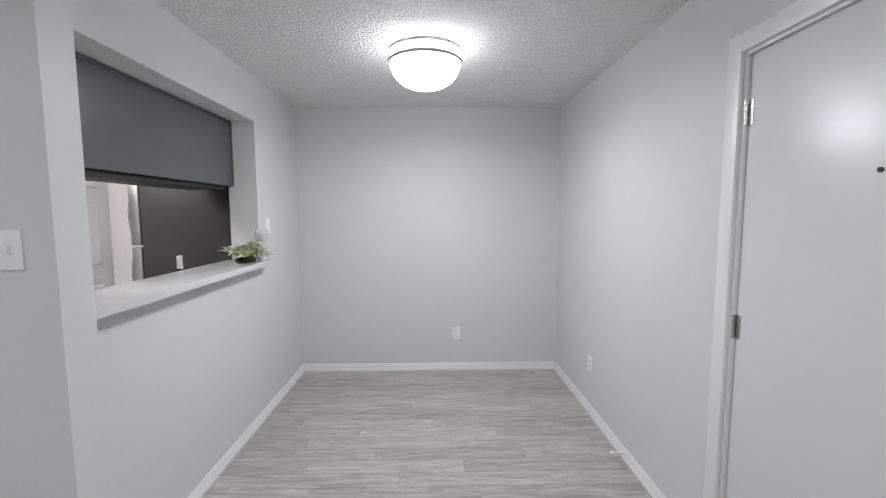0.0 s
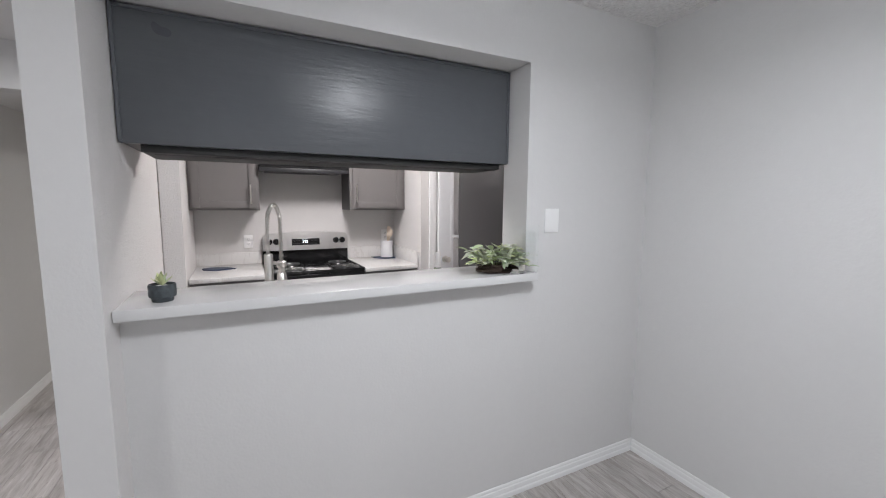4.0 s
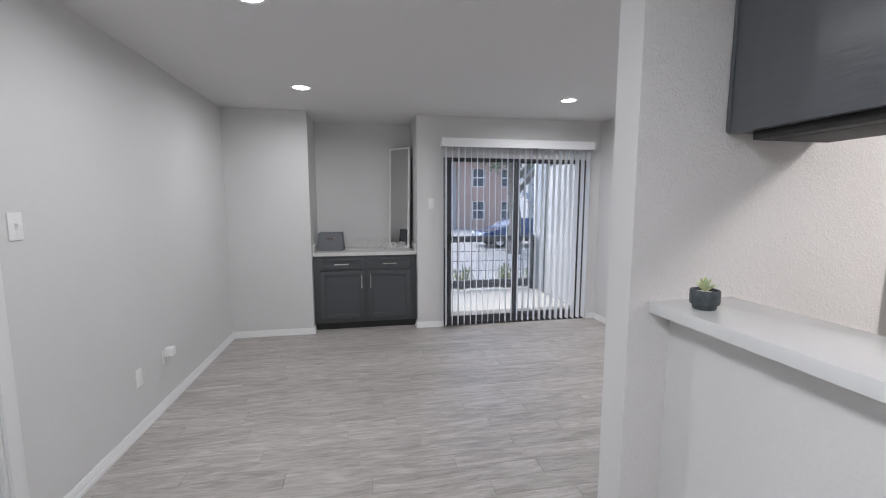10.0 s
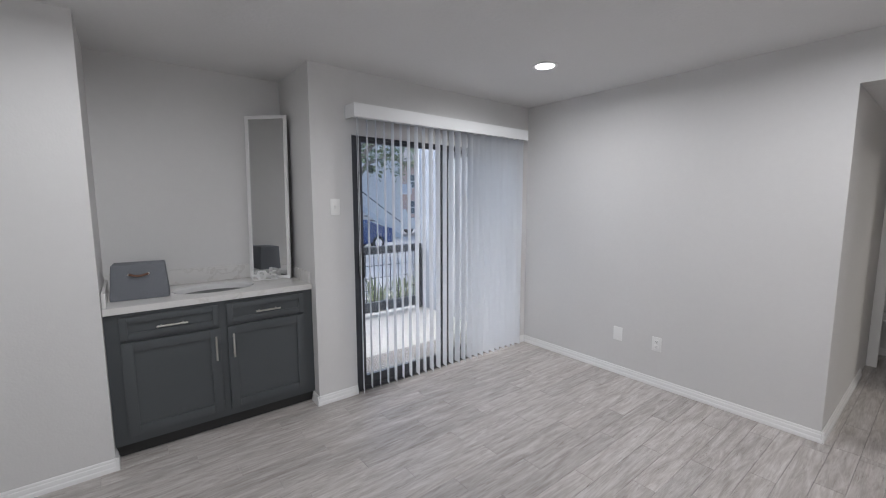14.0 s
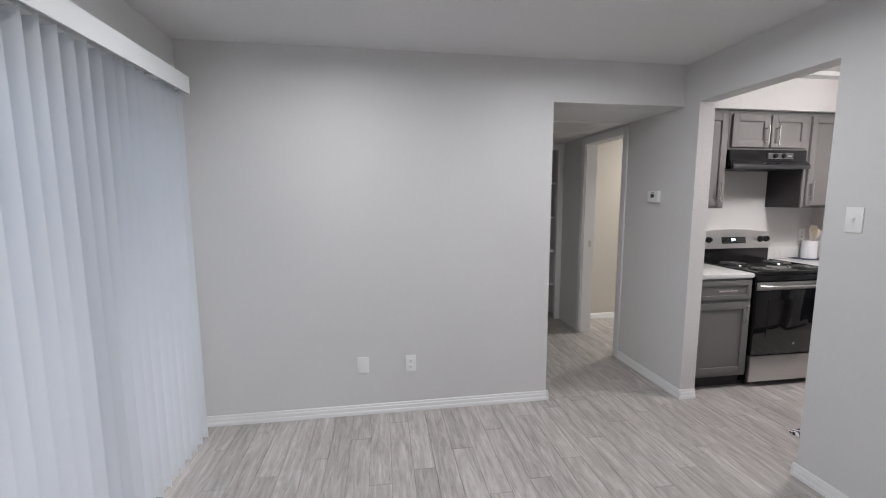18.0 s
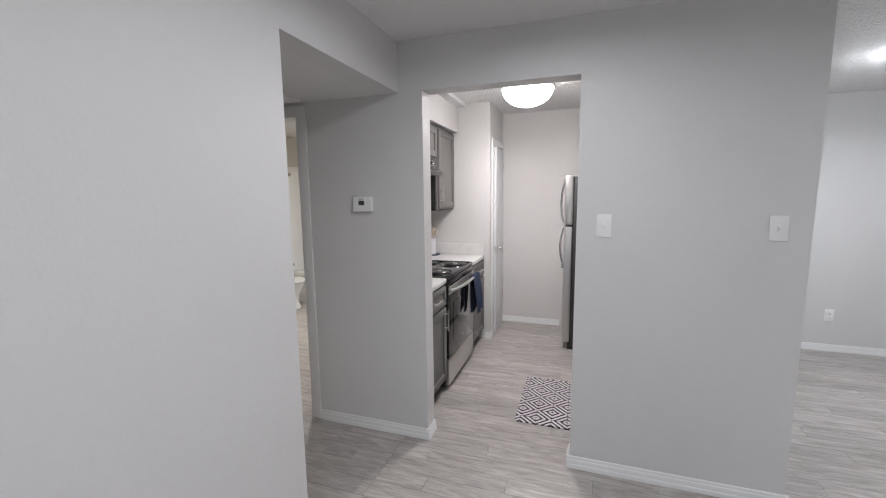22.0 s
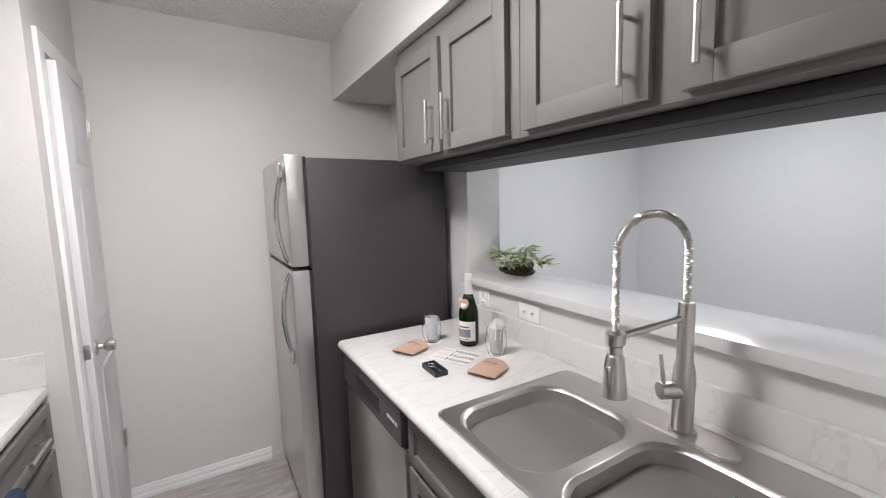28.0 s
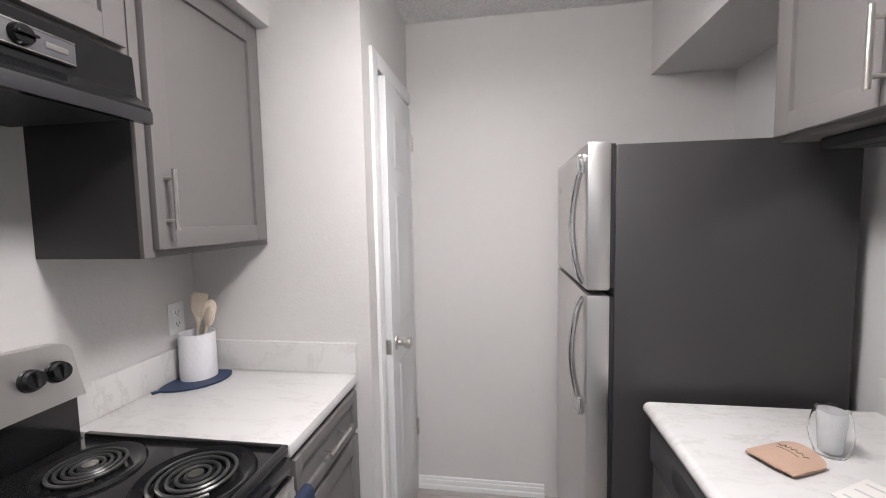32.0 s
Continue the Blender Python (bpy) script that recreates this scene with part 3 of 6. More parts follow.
plate("cable_plate", WEST, 2.603, 0.355, 90, "white blank wall plate above the baseboard", "blank")
wo = plate("wall_outlet", WEST, 2.94, 0.357, 90, "white duplex wall outlet with a plug in it", "outlet")
plate("wall_outlet", KE, 0.53, 1.115, -90, "white duplex outlet above the kitchen counter", "outlet")
plate("wall_outlet", KE, -0.745, 1.135, -90, "white duplex outlet above the kitchen counter", "outlet")
plate("light_switch", 5.30, 0.77, 1.30, -90, "wide white switch plate on the beige wall", "switch", 0.165)

# ---- cabinets: local x along the width, y into the depth, front at y = 0 ----
def bar_handle(ln, parent, x, z, upright=True, y=0.0):
    """A round bar pull on two posts."""
    h = ln / 2
    if upright:
        bm = cyl((x, y - 0.030, z - h), (x, y - 0.030, z + h), 0.006, seg=14)
        for s in (-h * 0.7, h * 0.7):
            add_cyl(bm, (x, y, z + s), (x, y - 0.030, z + s), 0.0045, seg=10)
    else:
        bm = cyl((x - h, y - 0.030, z), (x + h, y - 0.030, z), 0.006, seg=14)
        for s in (-h * 0.7, h * 0.7):
            add_cyl(bm, (x + s, y, z), (x + s, y - 0.030, z), 0.0045, seg=10)
    return part("handle", bm, M_NICKEL, parent, "brushed nickel bar handle")


def shaker(name, x0, x1, z0, z1, mat, parent, rail=0.055, t=0.020):
    """A shaker front: two stiles and two rails round a recessed panel."""
    f = part(name, box(x0 + rail - 0.004, x1 - rail + 0.004, -t + 0.011, -0.002, z0 + rail - 0.004, z1 - rail + 0.004), mat, parent)
    for a, b, c, d, n in ((x0, x0 + rail, z0, z1, "stile"), (x1 - rail, x1, z0, z1, "stile"), (x0 + rail, x1 - rail, z1 - rail, z1, "rail"), (x0 + rail, x1 - rail, z0, z0 + rail, "rail")):
        part(n, box(a, b, -t, 0, c, d, 0.002), mat, f)
    return f


def cabinet(name, m, w, d, z0, z1, fronts, mat, label, category="cabinet", toe=0.0, group="", side=None):
    """fronts: (kind, x0, x1, z0, z1, handle x, handle z, upright)."""
    t = thing(name, m, label, category, group)
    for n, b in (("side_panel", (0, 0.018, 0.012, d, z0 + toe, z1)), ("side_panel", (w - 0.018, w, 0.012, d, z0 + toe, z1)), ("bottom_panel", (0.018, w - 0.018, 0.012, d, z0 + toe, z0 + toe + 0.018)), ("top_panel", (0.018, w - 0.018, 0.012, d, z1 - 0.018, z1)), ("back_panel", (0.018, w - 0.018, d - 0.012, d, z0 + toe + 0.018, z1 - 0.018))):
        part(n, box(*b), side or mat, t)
    part("face_frame", box(0, w, -0.001, 0.012, z0 + toe, z1, 0.001), mat, t)
    if toe:
        part("toe_kick", box(0, w, 0.05, 0.065, z0, z0 + toe), M_TOE, t, "black toe kick")
    for kind, x0, x1, a, b, hx, hz, up in fronts:
        f = shaker("drawer_front" if kind == "drawer" else "cabinet_door", x0, x1, a, b, mat, t, 0.035 if kind == "drawer" else 0.055)
        f.location.y = -0.0015
        if hx is not None:
            bar_handle(0.155, f, hx, hz, up, -0.020)
    return t


GAP = 0.004
# vanity in the alcove
VX0, VX1, VF = 0.0215, 1.1835, 4.50
vw = VX1 - VX0
vm = vw / 2
cabinet("vanity_cabinet", pose(VX0, VF, 0), vw, 0.53, 0, 0.858, [
    ("drawer", 0.065, vm - 0.022, 0.706, 0.835, 0.065 + (vm - 0.087) / 2, 0.766, False),
    ("drawer", vm + 0.022, vw - 0.065, 0.706, 0.835, vw - 0.065 - (vm - 0.087) / 2, 0.766, False),
    ("door", 0.065, vm - 0.022, 0.135, 0.686, vm - 0.05, 0.566, True),
    ("door", vm + 0.022, vw - 0.065, 0.135, 0.686, vm + 0.05, 0.566, True)], M_VANITY, "charcoal grey shaker vanity cabinet with two doors and drawers", "vanity", 0.085)

# kitchen, east run: local x runs south
def east(y, x):
    return pose(x, y, 0, 0, 0, -90)


def westrun(y, x):
    return pose(x, y, 0, 0, 0, 90)


BX = 3.385
cabinet("base_cabinet", east(KN0 - 0.004, BX), 0.508, KE - BX - 0.002, 0, 0.875, [
    ("drawer", 0.02, 0.49, 0.715, 0.86, 0.255, 0.79, False), ("door", 0.02, 0.49, 0.125, 0.695, 0.445, 0.60, True)], M_CAB, "grey shaker base cabinet beside the range", toe=0.10, group="kitchen base cabinets")
cabinet("base_cabinet", east(-0.355, BX), 0.486, KE - BX - 0.002, 0, 0.875, [
    ("drawer", 0.02, 0.462, 0.715, 0.86, 0.24, 0.79, False), ("door", 0.02, 0.462, 0.125, 0.695, 0.06, 0.60, True)], M_CAB, "grey shaker base cabinet between range and pantry", toe=0.10, group="kitchen base cabinets")
UX, UZ1 = 3.705, 2.184
ud = KE - UX - 0.002
cabinet("wall_cabinet", east(KN0 - 0.004, UX), 0.500, ud, 1.40, UZ1, [("door", 0.02, 0.48, 1.42, 2.155, 0.435, 1.53, True)], M_CAB, "grey shaker wall cabinet beside the range hood", group="kitchen wall cabinets", side=M_CAB)
cabinet("wall_cabinet", east(0.432, UX), 0.740, ud, 1.875, UZ1, [("door", 0.02, 0.362, 1.895, 2.155, 0.325, 1.99, True), ("door", 0.380, 0.72, 1.895, 2.155, 0.423, 1.99, True)], M_CAB, "short grey wall cabinet above the range hood", group="kitchen wall cabinets", side=M_CAB)
# every panel behind this face frame near-black, the front grey like its neighbours
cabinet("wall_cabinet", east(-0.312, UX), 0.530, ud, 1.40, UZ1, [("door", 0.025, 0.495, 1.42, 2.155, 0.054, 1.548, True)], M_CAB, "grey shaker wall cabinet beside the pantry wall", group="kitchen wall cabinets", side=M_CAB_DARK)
# kitchen, west run: local x runs north
RX = 2.355
cabinet("sink_cabinet", westrun(-0.085, RX), 0.49, RX - PASSK - 0.004, 0, 0.875, [
    ("drawer", 0.02, 0.475, 0.715, 0.86, None, None, False), ("door", 0.02, 0.475, 0.125, 0.695, 0.425, 0.60, True)], M_CAB, "grey shaker sink cabinet beside the dishwasher", toe=0.10, group="kitchen base cabinets")
cabinet("sink_cabinet", westrun(0.407, RX), 0.529, RX - PASSK - 0.004, 0, 0.875, [
    ("drawer", 0.015, 0.505, 0.715, 0.86, None, None, False), ("door", 0.015, 0.505, 0.125, 0.695, 0.06, 0.60, True)], M_CAB, "grey shaker sink cabinet beside the doorway", toe=0.10, group="kitchen base cabinets")
WX = 2.086
wd = WX - PASSK - 0.004
cabinet("wall_cabinet", westrun(-0.664, WX), 0.784, wd, 1.671, 2.139, [("door", 0.01, 0.375, 1.684, 2.082, 0.33, 1.793, True), ("door", 0.40, 0.745, 1.684, 2.082, 0.445, 1.793, True)], M_CAB, "grey two-door wall cabinet above the pass-through", group="kitchen wall cabinets", side=M_CAB)
cabinet("wall_cabinet", westrun(0.122, WX), 0.814, wd, 1.671, 2.139, [("door", 0.028, 0.388, 1.684, 2.082, 0.345, 1.793, True), ("door", 0.448, 0.79, 1.684, 2.082, 0.49, 1.793, True)], M_CAB, "grey two-door wall cabinet above the sink", group="kitchen wall cabinets", side=M_CAB)
bp0, bp1, bpy0, bpy1, bpz0, bpz1 = PASSK - 0.035, PASSK - 0.002, OP0 + 0.004, KN0 - 0.003, 1.667, 2.109
bpn = thing("cabinet_back_panel", pose(0, 0, 0), "slate blue gloss-painted panel closing the cabinets' back", "panel")
part("board", box(bp0, bp1, bpy0, bpy1, bpz0, bpz1, 0.003), M_SLATE, bpn)
for q in ((bpy0, bpy0 + 0.012, bpz0 + 0.004, bpz1 - 0.001), (bpy1 - 0.012, bpy1, bpz0 + 0.004, bpz1 - 0.001), (bpy0 + 0.012, bpy1 - 0.012, bpz1 - 0.013, bpz1 - 0.001)):
    part("edge_bead", box(bp0 - 0.007, bp0 + 0.001, *q, 0.003), M_SLATE, bpn, "narrow painted edge bead")
# unlit dark bar run back to the panel; lens and end caps invented
ul = thing("under_cabinet_bar", pose(0, 0, 0), "long black bar under the wall cabinets", "light")
bar = part("housing", box(PASSK + 0.001, 2.030, -0.60, 0.88, 1.640, 1.670, 0.011), M_TOE, ul)
part("lens", box(1.80, 1.98, -0.57, 0.85, 1.6385, 1.642, 0.001), M_TOE, bar, "dark strip under the bar")
for ye in (-0.604, 0.876):
    part("end_cap", box(PASSK + 0.003, 2.028, ye, ye + 0.008, 1.643, 1.669, 0.003), M_TOE, bar)

# worktops
def slab_ring(x0, x1, y0, y1, z0, z1, hole):
    """A slab with a rectangular hole."""
    bm = bmesh.new()
    hx0, hx1, hy0, hy1 = hole
    rows = []
    for z in (z0, z1):
        rows.append([bm.verts.new((x, y, z)) for x, y in ((x0, y0), (x1, y0), (x1, y1), (x0, y1), (hx0, hy0), (hx1, hy0), (hx1, hy1), (hx0, hy1))])
    lo, hi = rows
    for i in range(4):
        j = (i + 1) % 4
        for r in (lo, hi):
            bm.faces.new((r[i], r[j], r[4 + j], r[4 + i]))
        bm.faces.new((lo[i], lo[j], hi[j], hi[i]))
        bm.faces.new((lo[4 + i], lo[4 + j], hi[4 + j], hi[4 + i]))
    return bm


def worktop(name, x0, x1, y0, y1, z0, z1, mat, label, hole=None, nose=0.012):
    bm = slab_ring(x0, x1, y0, y1, z0, z1, hole) if hole else box(x0, x1, y0, y1, z0, z1, nose)
    return solid(name, bm, mat, label, "countertop")


SINK = (1.825, 2.352, 0.060, 0.825)
wt = worktop("countertop", PASSK + 0.002, 2.385, -0.708, KN0 - 0.002, 0.877, 0.915, M_MARBLE, "white marble-look laminate countertop with the sink", (SINK[0] + 0.02, SINK[1] - 0.02, SINK[2] + 0.02, SINK[3] - 0.02))
part("backsplash", box(PASSK + 0.002, PASSK + 0.022, -0.708, KN0 - 0.002, 0.9155, 1.015, 0.003), M_MARBLE, wt)
part("front_nosing", cyl((2.384, -0.708, 0.896), (2.384, KN0 - 0.002, 0.896), 0.0188, seg=20), M_MARBLE, wt)
wt = worktop("countertop", 3.365, KE - 0.002, 0.424, KN0 - 0.002, 0.877, 0.915, M_MARBLE, "short white marble-look countertop beside the range")
part("backsplash", box(KE - 0.022, KE - 0.002, 0.424, KN0 - 0.002, 0.9155, 1.02, 0.003), M_MARBLE, wt)
wt = worktop("countertop", 3.365, KE - 0.002, PANN + 0.002, -0.352, 0.877, 0.915, M_MARBLE, "white marble-look countertop beside the pantry")
part("backsplash", box(KE - 0.022, KE - 0.002, PANN + 0.022, -0.352, 0.9155, 1.03, 0.003), M_MARBLE, wt)
part("side_splash", box(3.365, KE - 0.002, PANN + 0.002, PANN + 0.021, 0.9155, 1.03, 0.003), M_MARBLE, wt)
wt = worktop("vanity_countertop", 0.0215, 1.1835, 4.478, 5.048, 0.860, 0.8975, M_MARBLE, "white marble vanity top with a moulded basin", (0.36, 0.86, 4.60, 4.94))
part("backsplash", box(0.024, 1.181, 5.026, 5.046, 0.898, 1.005, 0.003), M_MARBLE, wt)
part("side_splash", box(0.022, 0.040, 4.50, 5.025, 0.898, 0.982, 0.003), M_MARBLE, wt)
part("side_splash", box(1.165, 1.183, 4.50, 5.025, 0.898, 0.982, 0.003), M_MARBLE, wt)
bm = bmesh.new()
for ring, (f, z) in enumerate(((1.0, 0.898), (0.93, 0.890), (0.85, 0.835), (0.5, 0.795), (0.1, 0.790))):
    for i in range(40):
        a = 2 * math.pi * i / 40
        bm.verts.new((0.61 + 0.25 * f * math.cos(a), 4.77 + 0.17 * f * math.sin(a), z))
bm.verts.ensure_lookup_table()
for k in range(4):
    for i in range(40):
        bm.faces.new([bm.verts[j] for j in (k * 40 + i, k * 40 + (i + 1) % 40, (k + 1) * 40 + (i + 1) % 40, (k + 1) * 40 + i)])
bm.faces.new([bm.verts[160 + i] for i in range(40)])
part("basin", bm, M_QUARTZ, wt)
bm = bmesh.new()
outer = [(0.36, 4.60), (0.86, 4.60), (0.86, 4.94), (0.36, 4.94)]
inner = [(0.61 + 0.25 * math.cos(2 * math.pi * i / 40), 4.77 + 0.17 * math.sin(2 * math.pi * i / 40)) for i in range(40)]
for i in range(40):
    a0, a1 = inner[i], inner[(i + 1) % 40]
    def edge(p):
        vx, vy = p[0] - 0.61, p[1] - 4.77
        s = min(0.25 / abs(vx) if abs(vx) > 1e-6 else 9, 0.17 / abs(vy) if abs(vy) > 1e-6 else 9)
        return (0.61 + vx * s * 1.0, 4.77 + vy * s * 1.0)
    b0, b1 = edge(a0), edge(a1)
    pts = []
    for q in (a0, b0, b1, a1):
        if not pts or (Vector(q) - Vector(pts[-1])).length > 1e-4:
            pts.append(q)
    if len(pts) > 2 and (Vector(pts[0]) - Vector(pts[-1])).length < 1e-4:
        pts.pop()
    if len(pts) > 2:
        bm.faces.new([bm.verts.new((*q, 0.8973)) for q in pts])
part("basin_rim", bm, M_MARBLE, wt)

structure("pass_through_sill", box(1.489, 1.794, -0.651, KN0 - 0.002, OPZ0 + 0.003, OPZ0 + 0.040, 0.003), M_QUARTZ, "thick white quartz ledge of the pass-through", "sill")

# ---- refrigerator ----
fr = thing("refrigerator", pose(0, 0, 0), "stainless top-freezer refrigerator with dark grey sides", "refrigerator")
FY0, FY1, FB, FXF = -1.478, -0.767, 1.805, 2.476
part("body", box(FB, FXF, FY0, FY1, 0.03, 1.704, 0.006), M_FRIDGE, fr, "dark grey textured cabinet")
for z0, z1, nm in ((1.246, 1.716, "freezer_door"), (0.075, 1.231, "fridge_door")):
    d = part(nm, box(FXF + 0.012, FXF + 0.085, FY0, FY1, z0, z1, 0.010), M_STEEL, fr, "stainless steel door")
    part("gasket", box(FXF, FXF + 0.012, FY0 + 0.01, FY1 - 0.008, z0 + 0.008, z1 - 0.008), M_BLACKP, d)
    za, zb = (1.263, 1.652) if z0 > 1 else (0.845, 1.216)
    pts = [(FXF + 0.085 + 0.038 * math.sin(math.pi * min(1, max(0, k / 16))) ** 0.5 * (0.75 + 0.25 * math.sin(math.pi * k / 16)), FY1 - 0.055, za + (zb - za) * k / 16) for k in range(17)]
    hb = tube(pts, 0.011, 12)
    part("handle", hb, M_CHROME, d, "curved metallic bar handle")
    fz = za if z0 < 1 else zb
    part("handle_foot", box(FXF + 0.083, FXF + 0.105, FY1 - 0.075, FY1 - 0.035, fz - 0.03, fz + 0.03, 0.006), M_CHROME, d)
part("hinge_cap", box(FXF - 0.04, FXF + 0.06, FY0 + 0.01, FY0 + 0.07, 1.7045, 1.734, 0.006), M_GREYP, fr)
part("toe_grille", box(FXF - 0.03, FXF + 0.03, FY0 + 0.01, FY1 - 0.01, 0.0, 0.07), M_BLACKP, fr, "black toe grille")
part("badge", cyl((FXF + 0.084, FY1 - 0.60, 1.60), (FXF + 0.087, FY1 - 0.60, 1.60), 0.014, seg=20), M_CHROME, fr)

# ---- range ----
RY0, RY1, RF = -0.347, 0.417, 3.36
rg = thing("range", pose(0, 0, 0), "freestanding electric coil range in stainless and black", "stove")
part("body", box(RF + 0.03, KE - 0.012, RY0 + 0.002, RY1 - 0.002, 0.03, 0.895, 0.004), M_BLACK, rg, "black enamel sides")
for ly in (RY0 + 0.06, RY1 - 0.06):
    for lx in (RF + 0.09, KE - 0.08):
        part("foot", cyl((lx, ly, 0), (lx, ly, 0.032), 0.016), M_BLACKP, rg)
ct = bmesh.new()
add_box(ct, RF + 0.005, KE - 0.075, RY0, RY1, 0.893, 0.914, 0.006)
cook_rim = [(RF + 0.005, RY0, RF + 0.02, RY1), (RF + 0.02, RY0, KE - 0.075, RY0 + 0.015), (RF + 0.02, RY1 - 0.015, KE - 0.075, RY1)]
cook = part("cooktop", ct, M_BLACK, rg, "glossy black enamel cooktop")
for a0, b0, a1, b1 in cook_rim:
    part("cooktop_rim", box(a0, a1, b0, b1, 0.912, 0.922, 0.003), M_BLACK, cook)
for bx, by, br in ((3.490, 0.215, 0.084), (3.508, -0.205, 0.100), (3.785, 0.215, 0.100), (3.785, -0.205, 0.084)):
    pan = part("drip_pan", lathe([(br + 0.027, 0.915), (br + 0.022, 0.9225), (br + 0.013, 0.921), (br + 0.005, 0.916), (br * 0.6, 0.9145), (0.02, 0.9145), (0, 0.9145)], 40, at=(bx, by, 0)), M_BLACK, cook, "black drip pan")
    turns = 4.4
    pts = []
    for k in range(150):
        a = 2 * math.pi * turns * k / 149
        r = 0.018 + (br - 0.022) * k / 149
        pts.append((bx + r * math.cos(a), by + r * math.sin(a), 0.924))
    part("coil", tube(pts, 0.0042, 6), M_COIL, cook, "spiral heating coil")
    part("coil_cap", cyl((bx, by, 0.916), (bx, by, 0.9285), 0.016, seg=18), M_NICKEL, cook)
# raised control panel with a curved top
op = [(RY0, 0.90), (RY1, 0.90)] + [(RY1 + (RY0 - RY1) * k / 14, 1.155 + 0.028 * math.sin(math.pi * k / 14)) for k in range(15)]
bk = prism([(y, z) for y, z in op if z < 1.05] + [(RY1, 1.03), (RY0, 1.03)], 3.985, KE - 0.012, "x")
part("backguard", bk, M_BLACK, rg, "black lower backguard")
cp = bmesh.new()
n = 48
ring0, ring1 = [], []
for k in range(n + 1):
    y = (RY0 + RY1) / 2 + (RY1 - RY0) / 2 * math.cos(math.pi * k / n)
    near = max(0.0, 1 - min(y - RY0, RY1 - y) / 0.035)
    zt = 1.172 + 0.024 * math.sin(math.pi * (y - RY0) / (RY1 - RY0)) - 0.035 * (1 - math.sqrt(max(0.0, 1 - near * near)))
    ring0.append((y, zt))
face_f = [cp.verts.new((3.955, y, 1.028)) for y, z in ring0]
face_t = [cp.verts.new((3.985, y, z)) for y, z in ring0]
back_b = [cp.verts.new((KE - 0.012, y, 1.028)) for y, z in ring0]
back_t = [cp.verts.new((KE - 0.012, y, z)) for y, z in ring0]
for k in range(n):
    cp.faces.new((face_f[k], face_f[k + 1], face_t[k + 1], face_t[k]))
    cp.faces.new((face_t[k], face_t[k + 1], back_t[k + 1], back_t[k]))
    cp.faces.new((back_b[k], back_b[k + 1], face_f[k + 1], face_f[k]))
    cp.faces.new((back_t[k], back_t[k + 1], back_b[k + 1], back_b[k]))
for k in (0, n):
    cp.faces.new((face_f[k], face_t[k], back_t[k], back_b[k]))
cpo = part("control_panel", cp, M_STEEL_H, rg, "brushed stainless control panel with a curved top")
tilt = math.atan2(0.030, 0.13)
def on_panel(y, z, off=0.0):
    return (3.955 + (z - 1.028) * 0.030 / 0.14 - off, y, z)
for ky in (RY1 - 0.055, RY1 - 0.115, RY0 + 0.115, RY0 + 0.055):
    p0, p1 = Vector(on_panel(ky, 1.108)), Vector(on_panel(ky, 1.108, 0.024))
    p1.z += 0.005
    kn = cyl(p0, p0 + (p1 - p0) * 0.45, 0.029, 0.027, 24)
    add_cyl(kn, p0 + (p1 - p0) * 0.45, p1, 0.025, 0.022, 24)
    add_box(kn, p1.x - 0.006, p1.x + 0.004, ky - 0.0045, ky + 0.0045, p1.z - 0.018, p1.z + 0.018, 0.002)
    part("knob", kn, M_BLACK, cpo, "round black control knob")
dp = box(-0.003, 0.0, -0.125, 0.125, -0.030, 0.030, 0.001)
dp.transform(Matrix.Translation(on_panel(0.045, 1.10, 0.001)) @ Matrix.Rotation(math.atan2(0.030, 0.14), 4, "Y"))
disp = part("display", dp, M_BLACK, cpo, "black clock display")
sg = bmesh.new()
for i, cy in enumerate((0.018, 0.002, -0.014)):
    for a, b, c, d in ((cy - 0.005, cy + 0.005, 0.010, 0.012), (cy - 0.005, cy + 0.005, -0.001, 0.001), (cy - 0.005, cy + 0.005, -0.012, -0.010), (cy - 0.0055, cy - 0.0035, -0.010, 0.010), (cy + 0.0035, cy + 0.0055, 0.0, 0.010)):
        add_box(sg, -0.0042, -0.0032, a, b, c, d)
sg.transform(Matrix.Translation(on_panel(0.050, 1.105, 0.001)) @ Matrix.Rotation(math.atan2(0.030, 0.14), 4, "Y"))
part("digits", sg, M_DISPLAY, disp, "lit clock digits")
bt = bmesh.new()
for i in range(6):
    for j in range(2):
        add_box(bt, -0.0040, -0.0032, 0.085 - 0.034 * i - 0.008 if i > 3 else 0.115 - 0.02 * i, (0.085 - 0.034 * i - 0.008 if i > 3 else 0.115 - 0.02 * i) + 0.009, -0.02 + 0.03 * j, -0.016 + 0.03 * j)
bt.transform(Matrix.Translation(on_panel(0.045, 1.10, 0.001)) @ Matrix.Rotation(math.atan2(0.030, 0.14), 4, "Y"))
part("button_marks", bt, M_GREYP, disp)
od = part("oven_door", box(RF - 0.005, RF + 0.03, RY0 + 0.006, RY1 - 0.006, 0.265, 0.845, 0.008), M_OVEN, rg, "black glass oven door")
part("door_band", box(RF - 0.009, RF - 0.004, RY0 + 0.006, RY1 - 0.006, 0.780, 0.842, 0.002), M_STEEL_H, od, "stainless band")
part("oven_window", box(RF - 0.0075, RF - 0.0045, RY0 + 0.12, RY1 - 0.12, 0.40, 0.70, 0.001), M_OVEN, od)
hp = [(RF - 0.012 - 0.048 * math.sin(math.pi * k / 20) ** 0.35, RY0 + 0.03 + (RY1 - RY0 - 0.06) * k / 20, 0.812) for k in range(21)]
part("oven_handle", tube(hp, 0.012, 12), M_STEEL_H, od, "bowed stainless oven handle")
part("vent_trim", box(RF - 0.002, RF + 0.03, RY0 + 0.004, RY1 - 0.004, 0.852, 0.892, 0.004), M_BLACK, rg)
